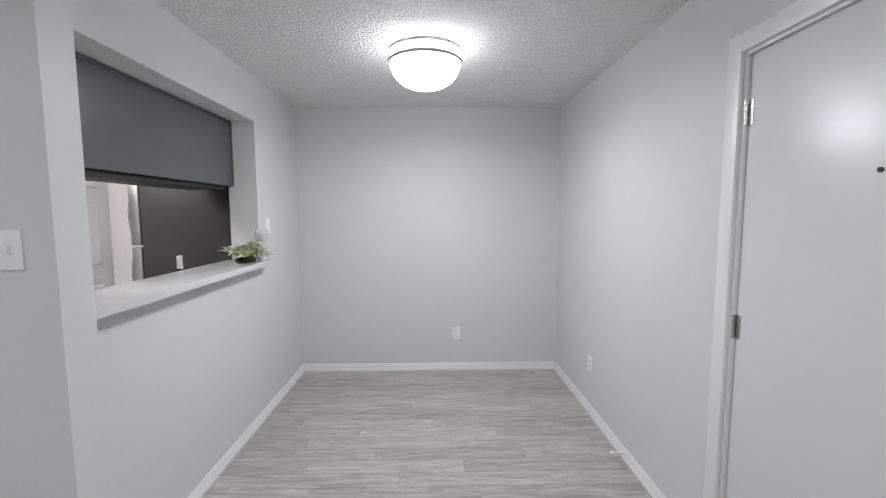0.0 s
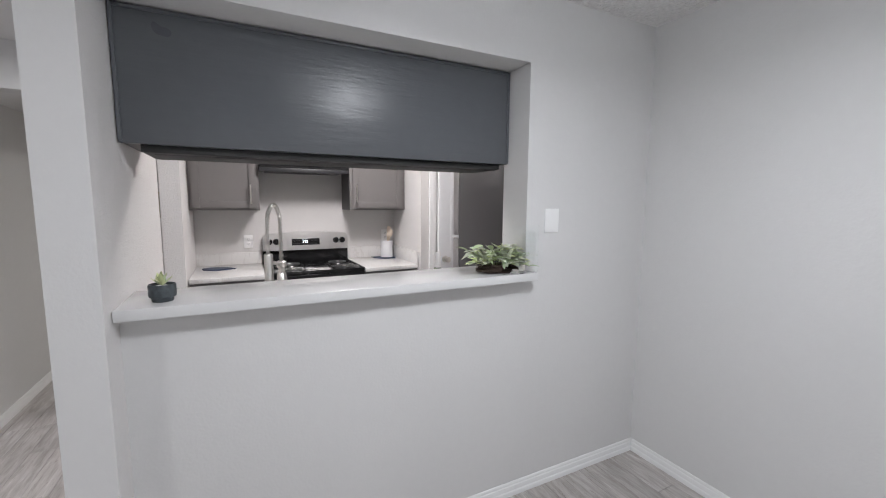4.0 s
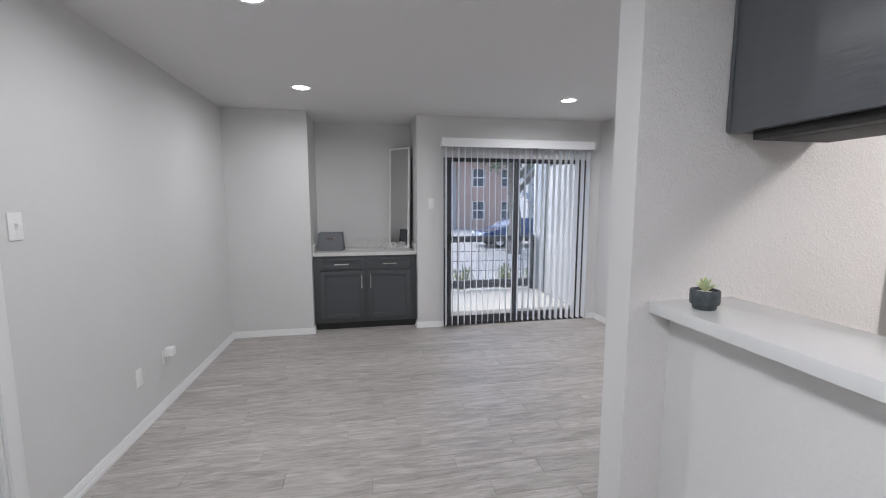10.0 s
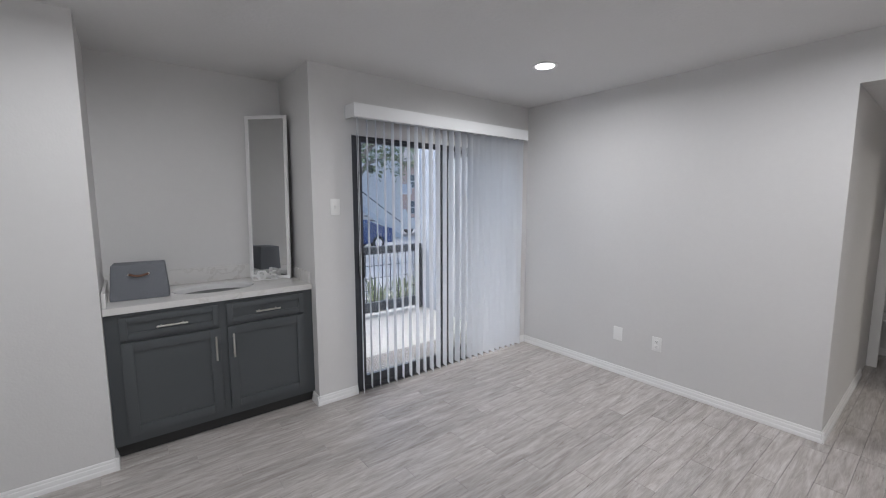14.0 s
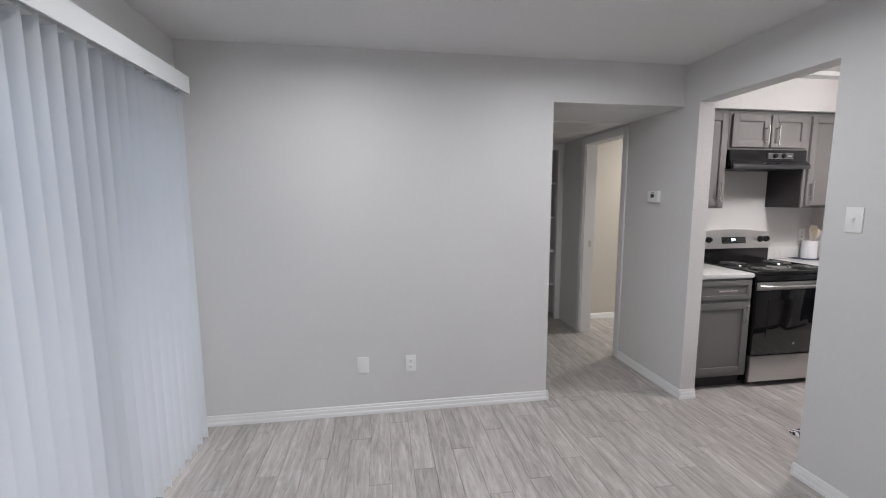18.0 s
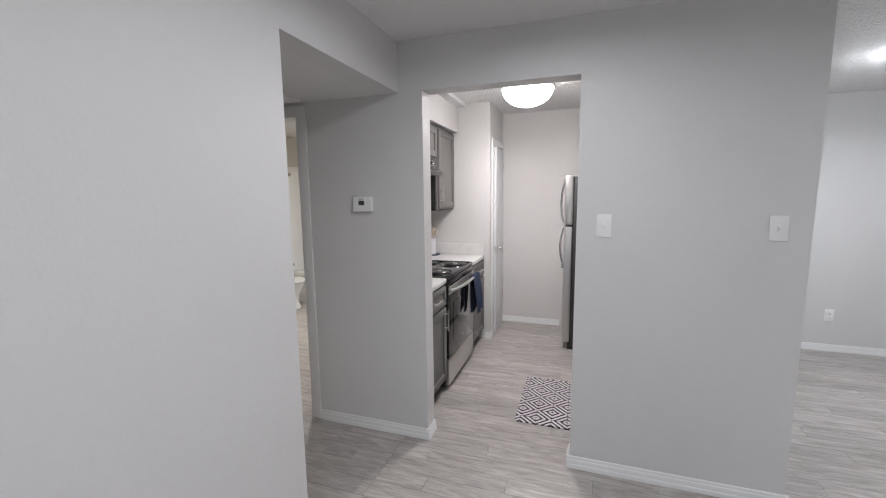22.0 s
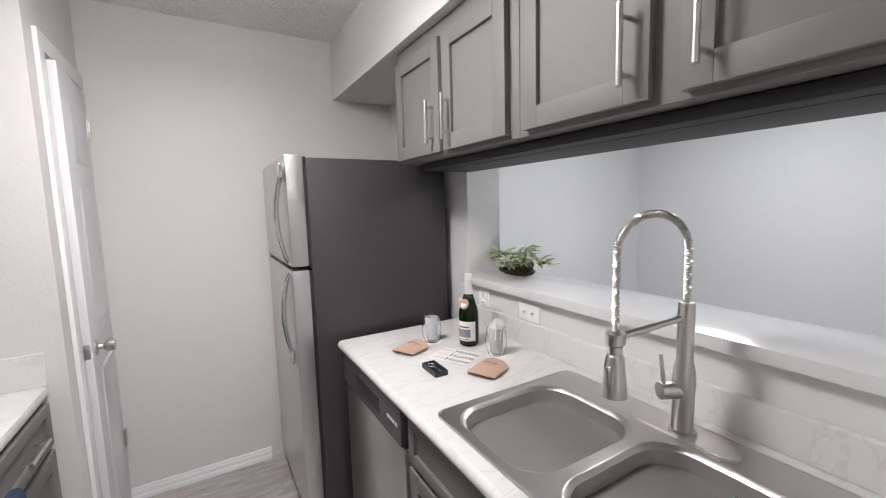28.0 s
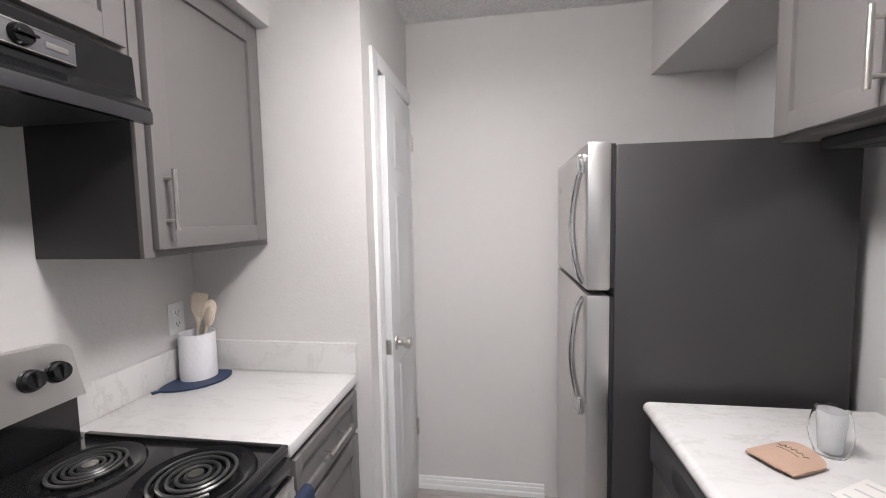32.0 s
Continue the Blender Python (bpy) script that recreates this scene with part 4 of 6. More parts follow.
part("badge", cyl((RF - 0.0055, 0.035, 0.345), (RF - 0.0035, 0.035, 0.345), 0.011), M_CHROME, od)
part("storage_drawer", box(RF - 0.003, RF + 0.03, RY0 + 0.006, RY1 - 0.006, 0.045, 0.255, 0.006), M_STEEL_H, rg, "stainless storage drawer")

# ---- range hood ----
hd = thing("range_hood", pose(0, 0, 0), "black under-cabinet range hood with a slim lip", "range hood")
ol = [(KE - 0.003, 1.735), (KE - 0.003, 1.874), (3.675, 1.874), (3.67, 1.785), (3.635, 1.755), (3.635, 1.718), (3.65, 1.718), (3.66, 1.735)]
part("shell", prism(ol, -0.290, 0.432, "y"), M_BLACK, hd, "glossy black shell")
hsp = part("switch_panel", box(3.662, 3.672, -0.15, 0.09, 1.802, 1.848, 0.001), M_GREYP, hd, "dark grey switch panel")
for za in (1.803, 1.845):
    part("panel_edge", box(3.6605, 3.6625, -0.149, 0.089, za, za + 0.002), M_NICKEL, hsp)
for sy in (-0.055, 0.025):
    part("rocker", lathe([(0.0, 0.016), (0.017, 0.014), (0.020, 0.006), (0.020, 0.0)], 24), M_BLACK, hd, "glossy black rotary switch").matrix_local = pose(3.664, sy, 1.825, 0, -90, 0)
    part("rocker_grip", box(3.640, 3.652, sy - 0.017, sy + 0.017, 1.8225, 1.8275, 0.002), M_BLACK, hd)
part("label_bar", box(3.6605, 3.663, -0.135, -0.095, 1.819, 1.830), M_NICKEL, hd)
part("lip_trim", box(3.631, 3.636, -0.290, 0.432, 1.718, 1.748, 0.001), M_BLACKP, hd)
part("filter", box(3.64, 3.98, -0.25, 0.38, 1.722, 1.734), M_BLACKP, hd)

# ---- dishwasher ----
dw = thing("dishwasher", pose(0, 0, 0), "stainless dishwasher with a dark control strip", "dishwasher")
part("tub", box(PASSK + 0.05, 2.34, -0.692, -0.092, 0.10, 0.873), M_BLACKP, dw)
part("door_panel", box(2.342, 2.378, -0.690, -0.094, 0.115, 0.735, 0.005), M_STEEL_H, dw, "stainless door")
cpd = part("control_strip", box(2.342, 2.388, -0.690, -0.094, 0.742, 0.868, 0.006), M_GREYP, dw, "dark grey control strip")
part("pocket_handle", box(2.381, 2.3895, -0.52, -0.27, 0.775, 0.835, 0.003), M_BLACKP, cpd, "recessed pocket handle")
part("label_marks", boxes(*[(2.3875, 2.389, -0.20 + 0.022 * i, -0.186 + 0.022 * i, 0.80, 0.812) for i in range(4)]), M_PLASTIC, cpd)
part("toe_panel", box(2.30, 2.32, -0.690, -0.094, 0.0, 0.10), M_TOE, dw)

# ---- sink and faucet ----
sk = thing("kitchen_sink", pose(0, 0, 0), "stainless double-bowl drop-in kitchen sink", "sink")
sx0, sx1, sy0, sy1 = SINK
rim = bmesh.new()
bowls = ((1.940, 2.325, 0.088, 0.425), (1.940, 2.325, 0.452, 0.797))
zr0, zr1 = 0.9155, 0.921


def rounded(x0, x1, y0, y1, r, n=7):
    pts = []
    for cx, cy, a0 in ((x1 - r, y1 - r, 0), (x0 + r, y1 - r, 90), (x0 + r, y0 + r, 180), (x1 - r, y0 + r, 270)):
        for k in range(n):
            a = radians(a0 + 90 * k / (n - 1))
            pts.append((cx + r * math.cos(a), cy + r * math.sin(a)))
    return pts


def bowl(x0, x1, y0, y1, z, depth, r):
    bm = bmesh.new()
    rows = []
    flat = [(x0, y0), (x1, y1)]
    for grow, dz, rr in ((0.0, 0.0, r), (0.004, -0.001, r), (0.012, -0.010, r), (0.020, -depth + 0.05, r), (0.032, -depth + 0.018, r), (0.06, -depth, r * 0.9)):
        rows.append([bm.verts.new((px, py, z + dz)) for px, py in rounded(x0 + grow, x1 - grow, y0 + grow, y1 - grow, rr)])
    for a, b in zip(rows, rows[1:]):
        for i in range(len(a)):
            j = (i + 1) % len(a)
            bm.faces.new((a[i], a[j], b[j], b[i]))
    bm.faces.new(rows[-1])
    return bm


loops = [rounded(sx0, sx1, sy0, sy1, 0.032)] + [rounded(x0, x1, y0, y1, 0.088) for x0, x1, y0, y1 in bowls]
eds = []
for lp in loops:
    vs = [rim.verts.new((px, py, zr1)) for px, py in lp]
    eds += [rim.edges.new((vs[i], vs[(i + 1) % len(vs)])) for i in range(len(vs))]
bmesh.ops.triangle_fill(rim, use_beauty=True, edges=eds)
part("rim", rim, M_SINK, sk, "flat brushed steel rim")
part("rim_bead", tube([(px, py, 0.9185) for px, py in rounded(sx0 + 0.003, sx1 - 0.003, sy0 + 0.003, sy1 - 0.003, 0.030)], 0.0042, 8, closed=True), M_SINK, sk)
for x0, x1, y0, y1 in bowls:
    bo = part("bowl", bowl(x0, x1, y0, y1, zr1, 0.175, 0.088), M_SINK, sk, "deep rounded bowl")
    part("drain", lathe([(0.042, 0.7475), (0.040, 0.750), (0.030, 0.7485), (0.0, 0.7485)], 24, at=((x0 + x1) / 2, (y0 + y1) / 2, 0)), M_CHROME, bo)
FX, FYY = 1.898, 0.486
fa = thing("kitchen_faucet", pose(0, 0, 0), "brushed nickel spring pull-down kitchen faucet", "faucet")
dk = rounded(FX - 0.030, FX + 0.030, FYY - 0.125, FYY + 0.125, 0.029)
part("deck_plate", prism(dk, 0.9215, 0.928), M_NICKEL, fa, "oval deck plate")
part("column", lathe([(0.031, 0.928), (0.031, 0.934), (0.024, 0.938), (0.024, 1.03), (0.026, 1.05), (0.024, 1.085), (0.0185, 1.11), (0.0185, 1.245), (0.016, 1.25), (0.0, 1.25)], 28, at=(FX, FYY, 0)), M_NICKEL, fa)
lv = cyl((FX, FYY, 1.035), (FX + 0.052, FYY - 0.028, 1.035), 0.021, seg=24)
part("valve", lv, M_NICKEL, fa)
part("lever", cyl((FX + 0.045, FYY - 0.022, 1.05), (FX + 0.052, FYY - 0.028, 1.125), 0.0055, 0.0045, 12), M_NICKEL, fa)
HX, HY = FX + 0.170, FYY - 0.065
arc = []
for k in range(33):
    a = math.pi * k / 32
    f = (1 - math.cos(a)) / 2
    arc.append((FX + (HX - FX) * f, FYY + (HY - FYY) * f, 1.372 + 0.088 * math.sin(a)))
path = [(FX, FYY, 1.25 + 0.125 * k / 6) for k in range(6)] + arc + [(HX, HY, 1.375 - 0.19 * k / 8) for k in range(1, 9)]
part("hose", tube(path, 0.0065, 10), M_STEEL, fa, "grey hose inside the spring")
dense = []
for a, b in zip(path, path[1:]):
    ln = (Vector(b) - Vector(a)).length
    st = max(1, round(ln / 0.001))
    for k in range(st):
        dense.append(Vector(a).lerp(Vector(b), k / st))
sp, up = [], Vector((0, 0, 1)).orthogonal()
sideax = Vector((HX - FX, HY - FYY, 0)).normalized().cross(Vector((0, 0, 1)))
for i, p in enumerate(dense):
    d = (dense[min(i + 1, len(dense) - 1)] - dense[max(i - 1, 0)]).normalized()
    q = d.cross(sideax).normalized()
    a = 2 * math.pi * i * 0.001 / 0.0062
    sp.append(p + 0.0086 * (math.cos(a) * q + math.sin(a) * sideax))
part("spring", tube(sp, 0.0017, 5), M_NICKEL, fa, "coiled nickel spring")
part("spray_head", lathe([(0.0, 1.195), (0.015, 1.195), (0.022, 1.19), (0.022, 1.165), (0.016, 1.16), (0.016, 1.14), (0.020, 1.135), (0.028, 1.055), (0.029, 1.04), (0.0, 1.04)], 28, at=(HX, HY, 0)), M_NICKEL, fa)
part("spray_button", box(HX + 0.018, HX + 0.030, HY - 0.006, HY + 0.006, 1.07, 1.115, 0.003), M_NICKEL, fa)
arm = cyl((FX, FYY, 1.215), (HX, HY, 1.178), 0.008)
part("holder_arm", arm, M_NICKEL, fa)

# ---- ceiling lamps ----
def flush_lamp(x, y, top, glow, label):
    t = thing("ceiling_lamp", pose(x, y, top), label, "ceiling light", "flush ceiling lamps")
    part("base", lathe([(0, 0), (0.17, 0), (0.17, -0.022), (0, -0.022)], 48), M_PLASTIC, t)
    bowl_r = [(0.192, -0.018), (0.200, -0.03), (0.200, -0.10)]
    bowl_r += [(0.200 * math.cos(radians(a)), -0.10 - 0.135 * math.sin(radians(a))) for a in range(12, 90, 12)] + [(0, -0.235)]
    part("diffuser", lathe(bowl_r, 56), glow, t, "glowing white diffuser bowl")
    for z in (-0.032, -0.092):
        part("band", lathe([(0.207, z - 0.009), (0.214, z - 0.009), (0.214, z + 0.009), (0.207, z + 0.009), (0.207, z - 0.009)], 64), M_BAND, t, "brushed nickel ring")
    for k in range(3):
        a = math.radians(90 + 120 * k)
        part("strut", cyl((0.212 * math.cos(a), 0.212 * math.sin(a), -0.03), (0.212 * math.cos(a), 0.212 * math.sin(a), -0.094), 0.0035, seg=8), M_BAND, t)
    return t


flush_lamp(*NOOK_LAMP, CEIL, M_LAMP, "lit round flush lamp with double nickel bands")
flush_lamp(*KITCHEN_LAMP, KCEIL, M_LAMPK, "lit round flush kitchen lamp with double nickel bands")
for lx, ly in DOWNLIGHTS:
    t = thing("downlight", pose(lx, ly, CEIL), "lit recessed round downlight with a white rim", "ceiling light", "living room downlights")
    part("trim_ring", lathe([(0.088, 0), (0.088, -0.004), (0.078, -0.008), (0.066, -0.006), (0.064, 0)], 40), M_PLASTIC, t)
    part("lens", lathe([(0.064, -0.002), (0.0, -0.003)], 40), M_LED, t, "glowing lens")

# ---- sliding door and blinds ----
sd = thing("window_1", pose(0, 0, 0), "bronze aluminium sliding glass door to the patio", "sliding door", kind="structure")
sm = (SL0 + SL1) / 2
fy0, fy1 = NORTH + 0.02, NORTH + 0.14
for b in ((SL0, SL0 + 0.045, fy0, fy1, 0.0, SLH), (SL1 - 0.045, SL1, fy0, fy1, 0.0, SLH), (SL0 + 0.045, SL1 - 0.045, fy0, fy1, SLH - 0.020, SLH), (SL0 + 0.045, SL1 - 0.045, fy0, fy1, 0.0, 0.035)):
    part("frame_member", box(*b, 0.002), M_BRONZE, sd)
def sash(name, x0, x1, y, h0=0.037, h1=SLH - 0.021):
    s = part(name, boxes((x0, x0 + 0.05, y, y + 0.035, h0, h1), (x1 - 0.05, x1, y, y + 0.035, h0, h1), (x0 + 0.05, x1 - 0.05, y, y + 0.035, h0, h0 + 0.07), (x0 + 0.05, x1 - 0.05, y, y + 0.035, h1 - 0.022, h1)), M_BRONZE, sd, "dark aluminium sash")
    g = part("pane", box(x0 + 0.05, x1 - 0.05, y + 0.014, y + 0.020, h0 + 0.07, h1 - 0.022), M_PANE, s, "clear glass pane")
    g.visible_shadow = False
    return s


s1 = sash("sliding_sash", SL0 + 0.046, sm + 0.03, NORTH + 0.035)
sash("fixed_sash", sm - 0.03, SL1 - 0.046, NORTH + 0.085)
part("pull_handle", box(SL0 + 0.052, SL0 + 0.085, NORTH - 0.002, NORTH + 0.034, 0.90, 1.10, 0.006), M_BLACKP, s1, "black pull handle")
vb = thing("vertical_blinds", pose(0, 0, 0), "white vinyl vertical blinds turned open under a valance", "blinds")
part("valance", boxes((1.446, 3.272, 4.276, 4.284, 2.071, 2.163), (1.446, 1.454, 4.284, NORTH - 0.002, 2.071, 2.163), (3.264, 3.272, 4.284, NORTH - 0.002, 2.071, 2.163), (1.454, 3.264, 4.284, NORTH - 0.002, 2.155, 2.163)), M_VINYL, vb, "white vinyl valance")
part("head_rail", box(1.465, 3.255, 4.330, 4.370, 2.078, 2.113, 0.003), M_VINYL, vb)
NV = 25
for k in range(NV):
    vx = 1.508 + (3.240 - 1.508) * k / (NV - 1)
    bm = bmesh.new()
    cols = []
    for i in range(7):
        u = (i / 6 - 0.5) * 0.089
        c = 0.006 * (1 - (2 * u / 0.089) ** 2)
        cols.append([bm.verts.new((c, u, 0.035)), bm.verts.new((c, u, 2.079))])
    for a, b in zip(cols, cols[1:]):
        bm.faces.new((a[0], b[0], b[1], a[1]))
    v = part("vane", bm, M_VANE, vb)
    v.matrix_local = pose(vx, 4.352, 0, 0, 0, VANE + 26 * k / (NV - 1) + 3 * math.sin(k * 2.1))
part("wand", cyl((1.487, 4.318, 0.95), (1.487, 4.318, 2.08), 0.005, seg=10), M_GLASS, vb, "clear tilt wand")

# ---- outside the sliding door ----
M_CONC = material("patio_concrete", (0.46, 0.455, 0.44), 0.8, grain=0.1, scale=40, tint=0.12, bump=0.3)
M_ASPH = material("asphalt", (0.36, 0.36, 0.365), 0.85, grain=0.2, scale=30, tint=0.15, blotch=0.3)
M_GRAVEL = material("stone_bed", (0.36, 0.33, 0.30), 0.9, grain=0.5, scale=12, tint=0.2)
M_KERB = material("kerb_concrete", (0.5, 0.49, 0.47), 0.8, grain=0.1, tint=0.1)
M_BRICK = material("orange_brick", (0.50, 0.375, 0.33), 0.85, grain=0.25, scale=8, tint=0.12, blotch=0.6)
M_SIDING = material("pale_siding", (0.62, 0.63, 0.65), 0.7, grain=0.04, scale=3, tint=0.06)
M_SIDING2 = material("blue_grey_siding", (0.50, 0.53, 0.58), 0.7, grain=0.05, scale=3, tint=0.06)
M_ROOF = material("roof_shingle", (0.26, 0.25, 0.25), 0.9, grain=0.3, scale=6)
M_DARKWIN = material("dark_window", (0.12, 0.14, 0.16), 0.1)
M_BARK = material("bark", (0.24, 0.215, 0.20), 0.95, grain=0.4, scale=9, tint=0.2)
M_TREE = material("tree_leaves", (0.12, 0.16, 0.085), 0.7, grain=0.3, scale=5, tint=0.3, blotch=0.8)
M_GRASS = material("grass_blades", (0.20, 0.23, 0.12), 0.8, grain=0.3, scale=6)
M_CARB = material("blue_car_paint", (0.025, 0.06, 0.19), 0.2, 0.3, coat=0.8)
M_CARW = material("white_car_paint", (0.70, 0.71, 0.72), 0.25, coat=0.8)
M_TYRE = material("tyre_rubber", (0.02, 0.02, 0.02), 0.8)
M_RAILP = material("railing_paint", (0.07, 0.078, 0.09), 0.5, grain=0.08)
GZ = -0.75
structure("ground", box(-150, 150, 9.4, 300, GZ - 0.5, GZ), M_ASPH, "grey asphalt of the car park running to the distance", "ground")
bed = bmesh.new()
vs = [bed.verts.new(p) for p in ((-20, 6.52, -0.16), (30, 6.52, -0.16), (30, 9.42, GZ + 0.04), (-20, 9.42, GZ + 0.04), (-20, 6.52, -1.2), (30, 6.52, -1.2), (30, 9.42, -1.2), (-20, 9.42, -1.2))]
for q in ((0, 1, 2, 3), (4, 5, 6, 7), (0, 1, 5, 4), (1, 2, 6, 5), (2, 3, 7, 6), (3, 0, 4, 7)):
    bed.faces.new([vs[i] for i in q])
structure("garden_bed", bed, M_GRAVEL, "sloping stony garden bed below the patio", "ground")
structure("kerb", box(-20, 30, 9.4, 9.58, GZ - 0.2, GZ + 0.15, 0.02), M_KERB, "pale concrete kerb beside the car park", "kerb")
structure("patio_slab", box(-1.5, 5.5, NORTH + 0.15, 6.50, -0.3, -0.03, 0.004), M_CONC, "pale concrete patio slab", "patio")
structure("wall_patio", boxes((3.50, 3.64, NORTH + 0.15, 6.42, -0.03, 2.7), (-1.6, -1.46, NORTH + 0.15, 6.42, -0.03, 2.7)), M_SIDING2, "blue-grey sided end walls of the patio", "wall")
structure("patio_post", box(3.48, 3.66, 6.421, 6.50, -0.03, 2.62, 0.006), M_TRIM, "white square patio post", "post")
sdoor = thing("door_3", pose(0, 0, 0), "grey storage door with a dark frame beside the patio", "door", kind="structure")
part("door_leaf", box(3.475, 3.498, 5.05, 5.95, -0.02, 2.03, 0.003), M_SIDING, sdoor)
for b in ((3.465, 3.499, 4.98, 5.05, -0.029, 2.10), (3.465, 3.499, 5.95, 6.02, -0.029, 2.10), (3.465, 3.499, 5.05, 5.95, 2.03, 2.10)):
    part("casing", box(*b, 0.003), M_RAILP, sdoor)
ra = thing("patio_railing", pose(0, 0, 0), "dark painted patio railing with thin grid bars", "railing")
part("top_rail", box(-1.44, 3.47, 6.36, 6.44, 0.80, 0.90, 0.005), M_RAILP, ra)
part("bottom_rail", box(-1.44, 3.47, 6.37, 6.43, 0.02, 0.15, 0.005), M_RAILP, ra)
picket = finish(cyl((0, 0, 0.15), (0, 0, 0.80), 0.0065, seg=8), "picket", M_RAILP)
for k in range(40):
    o = new("picket", picket)
    o.parent = ra
    o.location = (-1.40 + 0.125 * k, 6.40, 0)
for z in (0.31, 0.475, 0.64):
    part("cross_bar", cyl((-1.44, 6.40, z), (3.47, 6.40, z), 0.005, seg=8), M_RAILP, ra)
part("post", box(-1.44, -1.36, 6.36, 6.44, -0.03, 0.80), M_RAILP, ra)
part("post", box(3.40, 3.47, 6.36, 6.44, -0.03, 0.80), M_RAILP, ra)
# tufts of long grass
rgx = random.Random(3)
tf = bmesh.new()
for cx, cy in ((3.4, 7.6), (4.1, 7.9), (2.6, 8.1), (1.9, 7.3), (4.9, 8.4), (0.9, 8.0), (5.6, 7.7)):
    for k in range(70):
        a, r_, h = rgx.uniform(0, 6.28), rgx.uniform(0.25, 0.6), rgx.uniform(0.25, 0.65)
        zb = -0.22 - (cy - 6.52) * 0.19
        d = Vector((math.cos(a), math.sin(a), 0))
        s = Vector((-d.y, d.x, 0)) * 0.008
        p0, p1, p2 = Vector((cx, cy, zb)), Vector((cx, cy, zb)) + d * r_ * 0.45 + Vector((0, 0, h)), Vector((cx, cy, zb)) + d * r_ + Vector((0, 0, h * rgx.uniform(0.3, 0.8)))
        q = [tf.verts.new(p) for p in (p0 - s, p0 + s, p1 + s, p1 - s, p2)]
        tf.faces.new((q[0], q[1], q[2], q[3]))
        tf.faces.new((q[3], q[2], q[4]))
solid("grass_tufts", tf, M_GRASS, "long dry ornamental grass tufts in the bed", "grass", kind="stuff")
rk = bmesh.new()
for k in range(260):
    x, y = rgx.uniform(-0.5, 8), rgx.uniform(6.6, 9.3)
    s = rgx.uniform(0.04, 0.13)
    bmesh.ops.create_icosphere(rk, subdivisions=1, radius=s, matrix=Matrix.LocRotScale((x, y, -0.17 - (y - 6.52) * 0.19 + s * 0.2), Euler((rgx.uniform(0, 3), rgx.uniform(0, 3), 0)), (1, rgx.uniform(0.6, 1), rgx.uniform(0.4, 0.8))))
solid("bed_stones", rk, M_KERB, "scattered pale stones in the bed", "stones", kind="stuff")


def car(name, m, paint, profile, glass_prof, w, wheels, label, bed_box=None):
    t = thing(name, m, label, "car")
    b = prism(profile, -w / 2, w / 2, "y")
    bmesh.ops.bevel(b, geom=b.edges[:], offset=0.05, segments=3, affect="EDGES", profile=0.6)
    part("body", b, paint, t)
    g = prism(glass_prof, -w / 2 - 0.012 + 0.03, w / 2 + 0.012 - 0.03, "y")
    bmesh.ops.bevel(g, geom=g.edges[:], offset=0.02, segments=2, affect="EDGES")
    part("side_glass", g, M_DARKWIN, t, "dark window glass")
    for wx in wheels:
        for sy in (-1, 1):
            y = sy * (w / 2 - 0.10)
            ty = part("wheel", cyl((wx, y - 0.11, 0.32), (wx, y + 0.11, 0.32), 0.32, seg=28), M_TYRE, t, "black tyre")
            part("rim", cyl((wx, y - 0.115, 0.32), (wx, y + 0.115, 0.32), 0.20, seg=20), M_CHROME, ty)
    ends = [p[0] for p in profile]
    for sy in (-0.6, 0.6):
        part("headlight", box(max(ends) - 0.02, max(ends) + 0.012, sy - 0.16, sy + 0.16, 0.62, 0.74, 0.01), M_PLASTIC, t)
        part("tail_light", box(min(ends) - 0.012, min(ends) + 0.02, sy - 0.14, sy + 0.14, 0.70, 0.85, 0.01), M_LEATHER2, t)
    return t


M_LEATHER2 = material("red_lens", (0.35, 0.02, 0.02), 0.2)
sedan = [(-2.2, 0.30), (2.2, 0.30), (2.25, 0.55), (2.1, 0.76), (1.2, 0.92), (0.55, 1.36), (0.2, 1.44), (-0.8, 1.43), (-1.5, 1.08), (-2.15, 1.0), (-2.25, 0.6)]
sedan_g = [(1.05, 0.95), (0.52, 1.31), (0.18, 1.38), (-0.78, 1.37), (-1.3, 1.06), (-1.25, 0.97)]
car("parked_car", pose(8.3, 19.6, GZ, 0, 0, 182), M_CARB, sedan, sedan_g, 1.78, (-1.35, 1.35), "dark blue sedan parked beyond the patio")
pick = [(-2.7, 0.45), (2.7, 0.45), (2.75, 0.8), (2.6, 1.10), (1.45, 1.18), (0.85, 1.78), (-0.55, 1.80), (-0.75, 1.18), (-2.7, 1.18), (-2.75, 0.7)]
pick_g = [(1.25, 1.22), (0.80, 1.68), (-0.50, 1.70), (-0.60, 1.22)]
car("pickup_truck", pose(14.6, 25.6, GZ, 0, 0, 176), M_CARW, pick, pick_g, 1.95, (-1.75, 1.75), "white pickup truck parked in the distance")


def window_on(parent, x, y, z, w, h):
    f = part("window", box(x - w / 2, x + w / 2, y - 0.06, y - 0.001, z, z + h, 0.01), M_TRIM, parent, "white framed window")
    for k in (0, 1):
        part("pane", box(x - w / 2 + 0.07, x + w / 2 - 0.07, y - 0.075, y - 0.061, z + 0.06 + k * h / 2, z + h / 2 - 0.03 + k * h / 2), M_DARKWIN, f)


